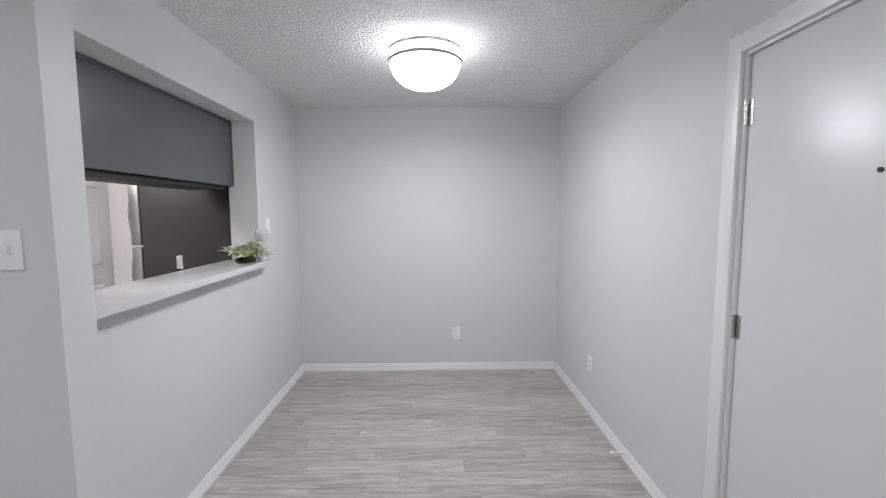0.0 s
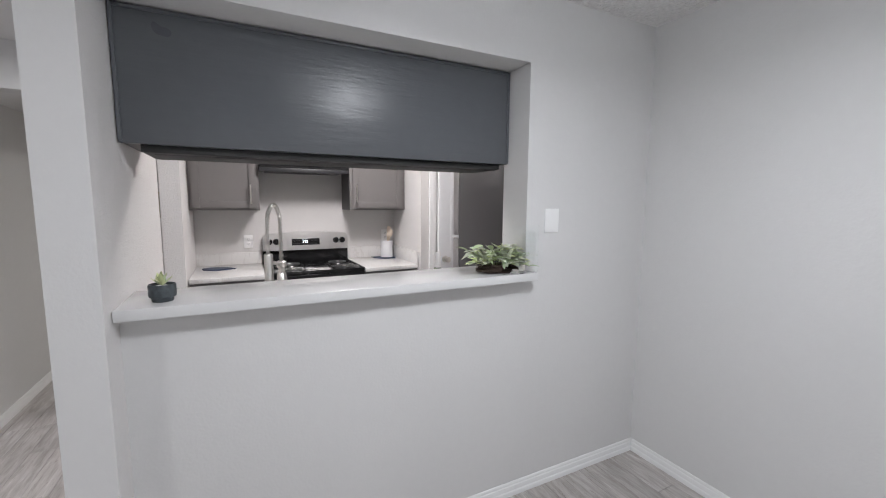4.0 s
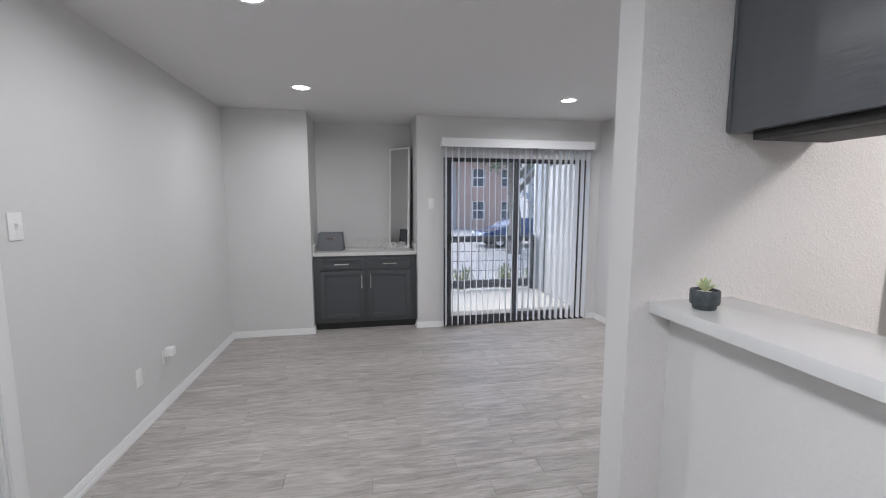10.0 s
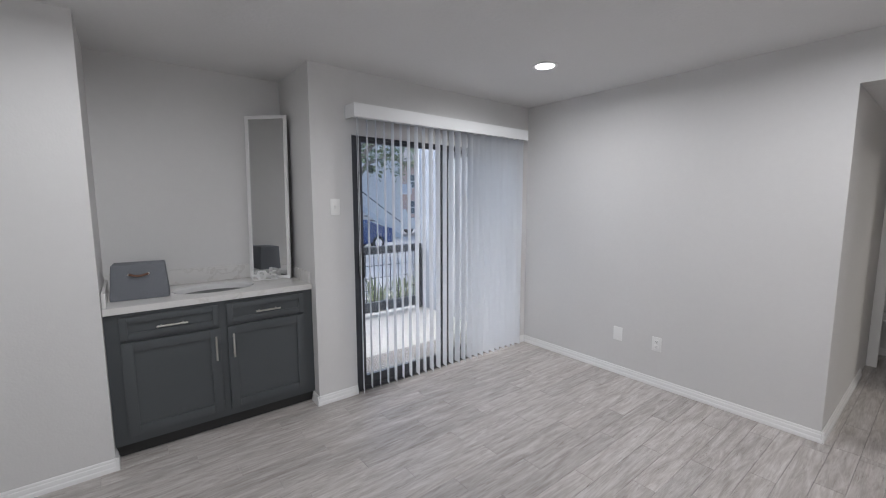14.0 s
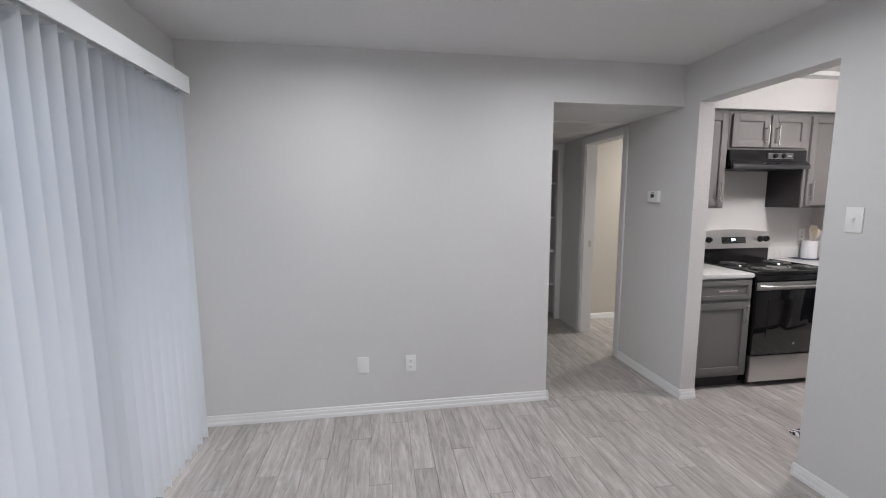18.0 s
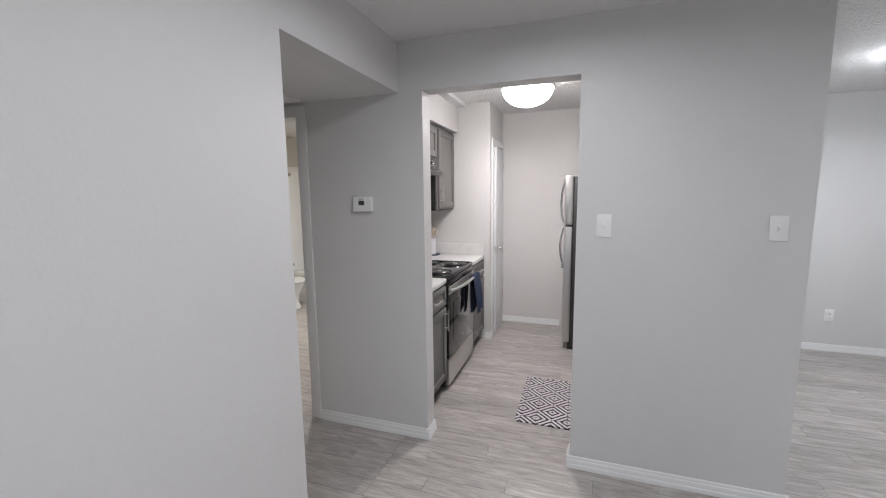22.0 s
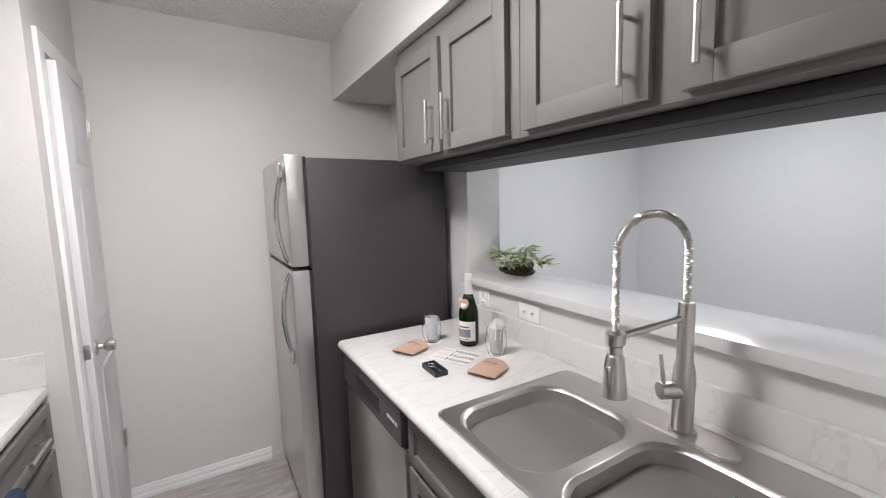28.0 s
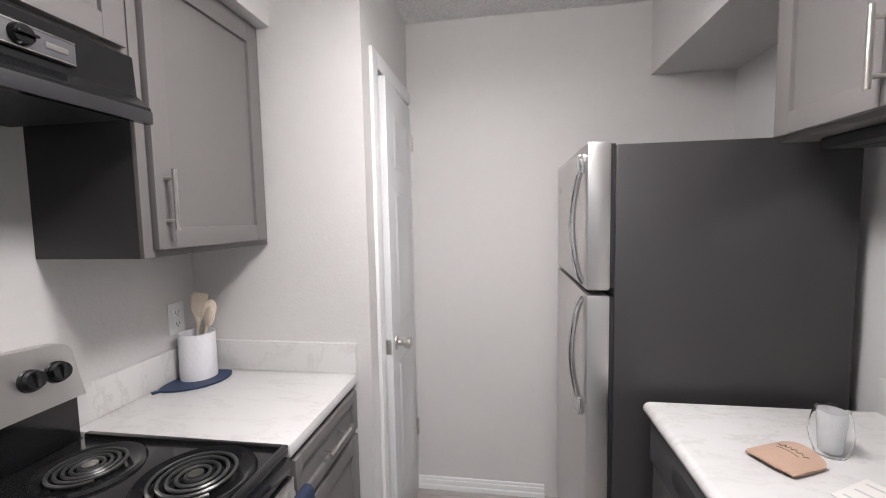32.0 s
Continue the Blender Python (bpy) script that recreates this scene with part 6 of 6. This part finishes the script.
for k in range(36):
    a = 2 * math.pi * k / 36 + rl.uniform(-0.2, 0.2)
    reach = rl.uniform(0.06, 0.185)
    lift = rl.uniform(0.05, 0.14) * (1.15 - 0.5 * reach / 0.185)
    p0 = Vector((0.02 * math.cos(a), 0.05 * math.sin(a), 0.025))
    p2 = Vector((reach * 0.62 * math.cos(a), reach * 1.12 * math.sin(a), lift))
    p1 = (p0 + p2) / 2 + Vector((0, 0, 0.022))
    pts = [p0 * (1 - u) ** 2 + p1 * 2 * u * (1 - u) + p2 * u * u for u in [i / 6 for i in range(7)]]
    part("stem", tube(pts, 0.0014, 5), M_STEM, gp)
    for i in range(2, 7):
        d = (pts[i] - pts[i - 1]).normalized()
        for s in ((-1, 1) if i < 6 else (0,)):
            yaw = math.atan2(d.y, d.x) - math.pi / 2 + s * rl.uniform(0.6, 1.15)
            ob = new("leaf", rl.choice(leaves))
            ob.parent = gp
            sc_ = rl.uniform(0.75, 1.2)
            ob.matrix_local = Matrix.LocRotScale(pts[i], Euler((rl.uniform(-0.15, 0.75), rl.uniform(-0.5, 0.5), yaw)), (sc_, sc_, sc_))
sc = thing("succulent", pose(1.580, 0.824, LEDGE), "small green succulent in a speckled slate pot", "plant")
M_POT = material("speckled_slate", (0.060, 0.072, 0.080), 0.6, grain=0.7, scale=60, tint=0.2, blotch=14)
part("pot", lathe([(0.0, 0.0), (0.029, 0.0), (0.031, 0.004), (0.031, 0.012), (0.037, 0.015), (0.039, 0.020), (0.039, 0.052), (0.037, 0.056), (0.033, 0.056), (0.031, 0.046), (0.0, 0.046)], 28), M_POT, sc)
part("soil", lathe([(0.0315, 0.047), (0.0, 0.050)], 20), M_PAPER, sc, "pale gravel")
sl = [leaf_mesh("leaf", 0.040, 0.018, 0.012, M_LEAF[2]), leaf_mesh("leaf", 0.034, 0.016, 0.010, M_LEAF[0])]
for ring, (n, tilt_, s_) in enumerate(((7, 0.45, 1.0), (6, 0.85, 0.95), (4, 1.25, 0.85))):
    for k in range(n):
        ob = new("leaf", sl[(k + ring) % 2])
        ob.parent = sc
        ob.matrix_local = Matrix.LocRotScale((0, 0, 0.050 + 0.006 * ring), Euler((tilt_, 0, 2 * math.pi * k / n + ring * 0.4)), (s_, s_, s_))
ac = thing("acrylic_holder", pose(1.515, -0.565, LEDGE, 0, 0, 90), "clear acrylic display stand on the ledge", "stand")
part("panel", box(-0.10, 0.10, -0.002, 0.002, 0.0, 0.222, 0.0005), M_ACRYLIC, ac)
part("foot", box(-0.012, 0.012, 0.0025, 0.022, 0.0, 0.10, 0.0005), M_ACRYLIC, ac)

# ---- on the counters ----
CT = 0.9155
M_BOTTLE = glass("dark_green_glass", (0.10, 0.16, 0.06), 0.02)
M_WINE = material("dark_wine", (0.035, 0.05, 0.022), 0.1)
M_FOIL = material("white_foil", (0.75, 0.73, 0.72), 0.35, 0.2, grain=0.05)
M_TAN = material("tan_neoprene", (0.50, 0.345, 0.26), 0.85, grain=0.08, scale=200, bump=0.2, bump_scale=300)
M_PEACH = material("peach_label", (0.50, 0.35, 0.27), 0.6)
M_FROST = material("frosted_liner", (0.86, 0.86, 0.87), 0.25, grain=0.08, scale=50, tint=0.1, blotch=25)
M_FROST.node_tree.nodes["Principled BSDF"].inputs["Transmission Weight"].default_value = 0.6
M_WHITEC = material("white_ceramic", (0.76, 0.76, 0.78), 0.32, tint=0.02)
M_WOOD = material("beech_wood", (0.70, 0.60, 0.49), 0.55, grain=0.12, scale=30, tint=0.08)


def wine_glass(x, y, label):
    t = thing("stemless_glass", pose(x, y, CT), label, "glass", "stemless glasses")
    gb = part("bowl", lathe([(0.0, 0.001), (0.026, 0.001), (0.030, 0.004), (0.040, 0.035), (0.042, 0.055), (0.037, 0.09), (0.032, 0.112), (0.031, 0.112), (0.0355, 0.09), (0.0405, 0.055), (0.0385, 0.036), (0.028, 0.008), (0.0, 0.007)], 32), M_GLASS, t)
    gb.visible_shadow = False
    part("inner_wall", lathe([(0.0, 0.012), (0.022, 0.012), (0.0235, 0.016), (0.028, 0.108), (0.0272, 0.108), (0.0225, 0.02), (0.0, 0.018)], 28), M_FROST, t, "frosted pale grey inner wall")
    return t


wine_glass(2.067, -0.467, "clear stemless glass on the counter")
g2 = wine_glass(1.938, -0.192, "clear stemless glass holding a folded paper napkin")
nk = bmesh.new()
rows = []
for k in range(9):
    u = k / 8
    a = 2 * math.pi * u
    top = 0.12 + 0.022 * math.sin(a * 2 + 0.6) + (0.03 if k == 3 else 0)
    rows.append([nk.verts.new((0.016 * math.cos(a), 0.016 * math.sin(a), 0.010)), nk.verts.new((0.027 * math.cos(a), 0.027 * math.sin(a), 0.07)), nk.verts.new((0.030 * math.cos(a + 0.2), 0.030 * math.sin(a + 0.2), top))])
for a, b in zip(rows, rows[1:]):
    for i in (0, 1):
        nk.faces.new((a[i], b[i], b[i + 1], a[i + 1]))
napkin = solid("paper_napkin", nk, material("tissue", (0.72, 0.72, 0.73), 0.8, grain=0.05), "white folded paper napkin standing in a glass", "napkin", m=pose(1.938, -0.192, CT))

bo = thing("sparkling_bottle", pose(1.954, -0.352, CT, 0, 0, 20), "dark green sparkling juice bottle with white labels", "bottle")
part("glass_body", lathe([(0.0, 0.004), (0.028, 0.004), (0.033, 0.0), (0.0395, 0.006), (0.0405, 0.02), (0.0405, 0.125), (0.038, 0.15), (0.027, 0.185), (0.018, 0.215), (0.0155, 0.235), (0.0, 0.236)], 36), M_BOTTLE, bo)
part("contents", lathe([(0.0, 0.008), (0.0375, 0.010), (0.038, 0.12), (0.034, 0.152), (0.022, 0.19), (0.0, 0.19)], 28), M_WINE, bo)
part("foil", lathe([(0.0185, 0.213), (0.0165, 0.235), (0.0150, 0.268), (0.0165, 0.270), (0.0165, 0.292), (0.014, 0.296), (0.0, 0.297)], 28), M_FOIL, bo, "white foil on the neck")


M_LABELPIC = material("printed_landscape", (0.26, 0.25, 0.29), 0.6, grain=0.5, scale=70, tint=0.4, blotch=40)


def label_patch(r, z0, z1, a0, a1, mat, name, parent, lab=""):
    bm = bmesh.new()
    n, rows = 14, []
    for k in range(n + 1):
        a = radians(a0 + (a1 - a0) * k / n)
        rows.append([bm.verts.new((r * math.cos(a), r * math.sin(a), z)) for z in (z0, z1)])
    for a, b in zip(rows, rows[1:]):
        bm.faces.new((a[0], b[0], b[1], a[1]))
    return part(name, bm, mat, parent, lab)


lb = label_patch(0.0409, 0.025, 0.105, -75, 75, M_PAPER, "label", bo, "white paper label")
label_patch(0.0412, 0.040, 0.073, -44, 44, M_LABELPIC, "label_picture", lb, "small printed landscape")
label_patch(0.0412, 0.080, 0.085, -38, 38, M_GREYP, "label_writing", lb)
label_patch(0.0412, 0.030, 0.033, -38, 38, M_GREYP, "label_writing", lb)
nl = cyl((0.027, 0, 0.174), (0.0325, 0, 0.176), 0.021, seg=24)
part("neck_label", nl, M_PEACH, bo, "round peach neck label")
nl = cyl((0.0327, 0, 0.176), (0.0330, 0, 0.1762), 0.014, seg=24)
part("neck_emblem", nl, M_PAPER, bo)


def koozie(x, y, rz, label):
    """A flattened can sleeve: two soft layers joined at the sides, notched below."""
    t = thing("can_sleeve", pose(x, y, CT, 0, 0, rz), label, "can sleeve", "can sleeves")
    w, h = 0.053, 0.060
    top = [(w, h * 0.70), (0.046, h * 0.90), (0.025, h * 0.985), (0, h), (-0.025, h * 0.985), (-0.046, h * 0.90), (-w, h * 0.70)]
    hem = [(-w, -h + 0.012), (-0.037, -h + 0.022), (-0.047, -h - 0.002), (0.015, -h - 0.004), (0.023, -h + 0.030), (0.037, -h + 0.001), (w, -h + 0.005)]
    upper = top + hem
    lower = [(w * 0.94, h * 0.66), (0.043, h * 0.86), (0, h * 0.94), (-0.043, h * 0.86), (-w * 0.94, h * 0.66), (-w * 0.90, -h + 0.010), (w * 0.90, -h + 0.010)]
    for out, z0, arch, mat_, lab in ((lower, 0.0005, 0.0, M_TAN, ""), ([(x_ * 0.99, y_ if y_ > 0 else y_ - 0.006) for x_, y_ in lower], 0.0046, 0.002, M_INK, "dark inside"), (upper, 0.007, 0.017, M_TAN, "")):
        bm = prism(out, z0, z0 + 0.0035)
        bmesh.ops.triangulate(bm, faces=bm.faces[:])
        bmesh.ops.subdivide_edges(bm, edges=bm.edges[:], cuts=3, use_grid_fill=True)
        for v in bm.verts:
            v.co.z += arch * max(0.0, 1 - (v.co.x / w) ** 2) * (0.3 + 0.7 * min(1.0, max(0.0, (v.co.y + h) / 0.05)))
        part("layer", bm, mat_, t, lab)
    part("script", tube([(-0.032 + 0.0032 * k, 0.018 + 0.006 * math.sin(k * 1.7), 0.0276 - 0.017 * ((-0.032 + 0.0032 * k) / 0.053) ** 2) for k in range(21)], 0.0008, 5), M_INK, t, "thin dark printed script")
    part("script_underline", tube([(-0.024 + 0.004 * k, 0.002, 0.0276 - 0.017 * ((-0.024 + 0.004 * k) / 0.053) ** 2) for k in range(13)], 0.0006, 5), M_INK, t)
    return t


koozie(2.185, -0.425, 114, "flat tan can sleeve with dark script on the counter")
koozie(2.055, -0.085, 114, "flat tan can sleeve with dark script beside the sink")
bx = thing("bottle_opener_box", pose(2.208, -0.192, CT, 0, 0, 88), "small black box with a silver key ring opener", "box")
part("tray", slab_ring(-0.052, 0.052, -0.024, 0.024, 0.0, 0.018, (-0.046, 0.046, -0.018, 0.018)), M_BLACKP, bx)
part("tray_floor", box(-0.046, 0.046, -0.018, 0.018, 0.001, 0.009), M_BLACKP, bx)
part("ring", tube([(-0.028 + 0.013 * math.cos(2 * math.pi * k / 24), 0.013 * math.sin(2 * math.pi * k / 24), 0.0115) for k in range(24)], 0.0018, 7, closed=True), M_CHROME, bx, "silver key ring")
part("opener", box(-0.014, 0.040, -0.007, 0.007, 0.0095, 0.013, 0.0015), M_CHROME, bx, "silver opener")
cd = thing("welcome_card", pose(2.075, -0.272, CT, 0, 0, 119), "white welcome card printed with the word Home", "card")
part("card", box(-0.085, 0.082, -0.063, 0.063, 0.0003, 0.0014), M_PAPER, cd)
for k, yy in enumerate((0.040, 0.0, -0.040)):
    lettering("word", "Home", 0.041, pose(0.031, yy, 0.0016), M_INK, cd, 0.0001)
    part("faint_line", box(-0.076, -0.028, yy - 0.003, yy + 0.003, 0.0014, 0.0017), material("pale_ink", (0.55, 0.55, 0.56), 0.7), cd)

# crock with wooden spoons on a navy trivet
M_SIL = material("navy_silicone", (0.018, 0.035, 0.085), 0.45, grain=0.05)


def trivet(m, label):
    out = []
    for k in range(40):
        a = 2 * math.pi * k / 40
        out.append((0.118 * math.cos(a), 0.078 * math.sin(a) * abs(math.sin(a)) ** 0.35 * (1 + 0.12 * math.cos(a))))
    t = thing("trivet", m, label, "trivet", "navy trivets")
    part("pad", prism(out, 0.0, 0.007), M_SIL, t)
    part("tab", box(-0.138, -0.112, -0.009, 0.009, 0.0, 0.006, 0.002), M_SIL, t)
    return t


trivet(pose(3.918, -0.700, CT, 0, 0, 237), "navy silicone trivet under the utensil crock")
ck = thing("utensil_crock", pose(3.938, -0.736, CT + 0.0075), "white honeycomb-textured ceramic utensil crock", "crock")
crm = bmesh.new()
seg, rows = 72, []
for k in range(29):
    z = 0.165 * k / 28
    rr = []
    for i in range(seg):
        a = 2 * math.pi * i / seg
        row = (k / 28 * 9)
        dim = 0.0016 * max(0.0, math.cos(a * 18 + math.pi * (math.floor(row) % 2))) * abs(math.sin(math.pi * row)) if 0 < k < 28 else 0
        r = 0.061 - dim
        rr.append(crm.verts.new((r * math.cos(a), r * math.sin(a), z)))
    rows.append(rr)
rows.append([crm.verts.new((0.056 * math.cos(2 * math.pi * i / seg), 0.056 * math.sin(2 * math.pi * i / seg), 0.165)) for i in range(seg)])
rows.append([crm.verts.new((0.055 * math.cos(2 * math.pi * i / seg), 0.055 * math.sin(2 * math.pi * i / seg), 0.012)) for i in range(seg)])
for a, b in zip(rows, rows[1:]):
    for i in range(seg):
        j = (i + 1) % seg
        crm.faces.new((a[i], a[j], b[j], b[i]))
crm.faces.new(rows[0])
crm.faces.new(rows[-1])
part("pot", crm, M_WHITEC, ck)


def spoon(m, kind, label):
    t = thing("wooden_spoon" if kind != "flat" else "wooden_spatula", m, label, "utensil", "wooden utensils")
    part("shaft", tube([(0, 0, 0.0), (0.001, 0, 0.1), (0, 0, 0.2)], [0.0055, 0.005, 0.006], 10), M_WOOD, t)
    if kind == "flat":
        part("blade", prism([(-0.008, 0.19), (0.008, 0.19), (0.027, 0.23), (0.029, 0.285), (0.02, 0.295), (-0.025, 0.29), (-0.027, 0.23)], -0.003, 0.003, "y"), M_WOOD, t)
    else:
        bm = bmesh.new()
        bmesh.ops.create_uvsphere(bm, u_segments=18, v_segments=12, radius=1, matrix=Matrix.LocRotScale((0, 0, 0.232), None, (0.025, 0.009, 0.040)))
        for v in bm.verts:
            if v.co.y < 0:
                d = math.hypot(v.co.x / 0.025, (v.co.z - 0.232) / 0.040)
                if d < 0.85:
                    v.co.y = 0.003 * (1 - d)
        part("spoon_head", bm, M_WOOD, t)
    return t


spoon(pose(3.958, -0.742, CT + 0.022, 2, -6, 25), "flat", "beech wood spatula standing in the crock")
spoon(pose(3.950, -0.727, CT + 0.022, 4, -14, 30), "round", "beech wood spoon standing in the crock")
spoon(pose(3.963, -0.750, CT + 0.022, -2, -24, -12), "round", "beech wood spoon standing in the crock")
trivet(pose(3.79, 0.77, CT, 0, 0, 75), "navy silicone trivet lying on the short counter")

# navy towel over the oven handle
tw = bmesh.new()
prof = []
for k in range(9):
    prof.append((-0.004, 0.485 + 0.325 * k / 8))
for k in range(1, 7):
    a = math.pi * k / 7
    prof.append((-0.004 - 0.0165 * (1 - math.cos(a)), 0.814 + 0.0165 * math.sin(a)))
for k in range(11):
    prof.append((-0.037, 0.81 - 0.315 * k / 10))
nx_, rows = 22, []
for i in range(nx_ + 1):
    u = i / nx_
    row = []
    for k, (dx, z) in enumerate(prof):
        drop = max(0.0, (0.81 - z) / 0.37)
        wave = 0.011 * drop * math.sin(u * 15 + (0.8 if k < 9 else 0)) + 0.006 * drop * math.sin(u * 31 + 1)
        y = -0.335 + 0.225 * u * (1 - 0.10 * drop) + 0.008 * drop
        out_ = -0.034 * math.sin(math.pi * min(1.0, drop) * 0.62) if k > 12 else 0.0
        row.append(tw.verts.new((RF - 0.048 + 0.020 + dx + out_ - abs(wave) * 0.6 + wave * 0.4 * (1 if k > 12 else 0.2), y, z + 0.012 * drop * math.sin(u * 5 + (2 if k < 9 else 0)))))
    rows.append(row)
for a, b in zip(rows, rows[1:]):
    for k in range(len(prof) - 1):
        tw.faces.new((a[k], b[k], b[k + 1], a[k + 1]))
bmesh.ops.recalc_face_normals(tw, faces=tw.faces[:])
bmesh.ops.solidify(tw, geom=tw.faces[:], thickness=0.003)
solid("dish_towel", tw, M_NAVY, "navy dish towel hung over the oven handle", "towel")

# patterned mat
M_RUG = material("rug_pattern", (0.7, 0.7, 0.7), 0.9)
nt = M_RUG.node_tree
b_ = nt.nodes["Principled BSDF"]


def mth(op, a, b=None, val=None):
    n = nt.nodes.new("ShaderNodeMath")
    n.operation = op
    for i, s in enumerate((a, b)):
        if s is None:
            continue
        if isinstance(s, (int, float)):
            n.inputs[i].default_value = s
        else:
            nt.links.new(s, n.inputs[i])
    return n.outputs[0]


co_ = nt.nodes.new("ShaderNodeTexCoord")
sp_ = nt.nodes.new("ShaderNodeSeparateXYZ")
nt.links.new(co_.outputs["Object"], sp_.inputs[0])
cell = 0.1035
gu = mth("MULTIPLY", mth("SUBTRACT", sp_.outputs[0], 2.764), 1 / cell)
gv = mth("MULTIPLY", mth("SUBTRACT", sp_.outputs[1], 0.617), 1 / cell)
parity = mth("GREATER_THAN", mth("FRACT", mth("MULTIPLY", mth("ADD", mth("FLOOR", gu), mth("FLOOR", gv)), 0.5)), 0.25)
cu = mth("SUBTRACT", mth("FRACT", gu), 0.5)
cv = mth("SUBTRACT", mth("FRACT", gv), 0.5)
turn_ = mth("SUBTRACT", mth("MULTIPLY", parity, 2.0), 1.0)
diag = mth("ADD", cu, mth("MULTIPLY", cv, turn_))
stripe = mth("GREATER_THAN", mth("FRACT", mth("ADD", mth("MULTIPLY", diag, 2.5), 0.72)), 0.44)
rim_ = mth("GREATER_THAN", mth("MAXIMUM", mth("ABSOLUTE", cu), mth("ABSOLUTE", cv)), 0.482)
on = mth("MULTIPLY", stripe, mth("SUBTRACT", 1.0, mth("MULTIPLY", rim_, 0.85)))
mx_ = nt.nodes.new("ShaderNodeMixRGB")
mx_.inputs[1].default_value, mx_.inputs[2].default_value = (0.018, 0.018, 0.034, 1), (0.70, 0.68, 0.68, 1)
nt.links.new(on, mx_.inputs[0])
nt.links.new(mx_.outputs[0], b_.inputs["Base Color"])
wv = nt.nodes.new("ShaderNodeTexNoise")
wv.inputs["Scale"].default_value = 300
bp_ = nt.nodes.new("ShaderNodeBump")
bp_.inputs["Strength"].default_value, bp_.inputs["Distance"].default_value = 0.5, 0.002
nt.links.new(co_.outputs["Object"], wv.inputs["Vector"])
nt.links.new(wv.outputs["Fac"], bp_.inputs["Height"])
nt.links.new(bp_.outputs[0], b_.inputs["Normal"])
solid("kitchen_mat", prism(rounded(2.362, 2.797, -0.022, 0.692, 0.025), 0.0005, 0.008), M_RUG, "black and white geometric cushioned kitchen mat", "mat")

# ---- floor planks ----
structure("floor_base", boxes((WEST, 7.0, NOOKS - 0.02, 5.05, -0.06, -0.006), (4.18, 7.0, -2.4, NOOKS - 0.02, -0.06, -0.006)), M_GROUT, "floor base under the planks", "floor")
fl = thing("floor", pose(0, 0, 0), "pale grey wood-look vinyl plank floor", "floor", kind="structure")
PW, PL = 0.121, 0.92
rng = random.Random(7)


def plank_mesh(ln, w):
    bm = bmesh.new()
    add_box(bm, 0, ln - 0.0013, 0, w - 0.0013, -0.006, 0.0)
    bmesh.ops.bevel(bm, geom=[e for e in bm.edges if all(v.co.z > -0.001 for v in e.verts)], offset=0.0009, segments=1, affect="EDGES")
    return finish(bm, "plank", M_PLANK, False)


cache = {}
def lay(x0, x1, y0, y1):
    j = math.floor((y0 + 2.0) / PW)
    while True:
        ya = -2.0 + j * PW
        a, b = max(ya, y0), min(ya + PW, y1)
        if ya >= y1:
            break
        j += 1
        if b - a < 0.004:
            continue
        x = -3.0 + ((j * 0.437) % 1.0) * PL + 0.05 * math.sin(j * 3.7)
        while x < x1:
            c, d = max(x, x0), min(x + PL, x1)
            x += PL
            if d - c < 0.004:
                continue
            key = (round(d - c, 3), round(b - a, 3))
            if key not in cache:
                cache[key] = plank_mesh(*key)
            ob = new("plank", cache[key])
            ob.parent = fl
            ob.location = (c, a, 0)


lay(WEST, PASS, NOOKS, KN0)
lay(PASSK, KE, KS, KN0)
lay(WEST, EAST, KN0, NORTH)
lay(EAST, 5.9, KN0, HALLN)
lay(4.18, 6.6, -2.3, KN0)
lay(0.02, 1.185, NORTH, 4.56)
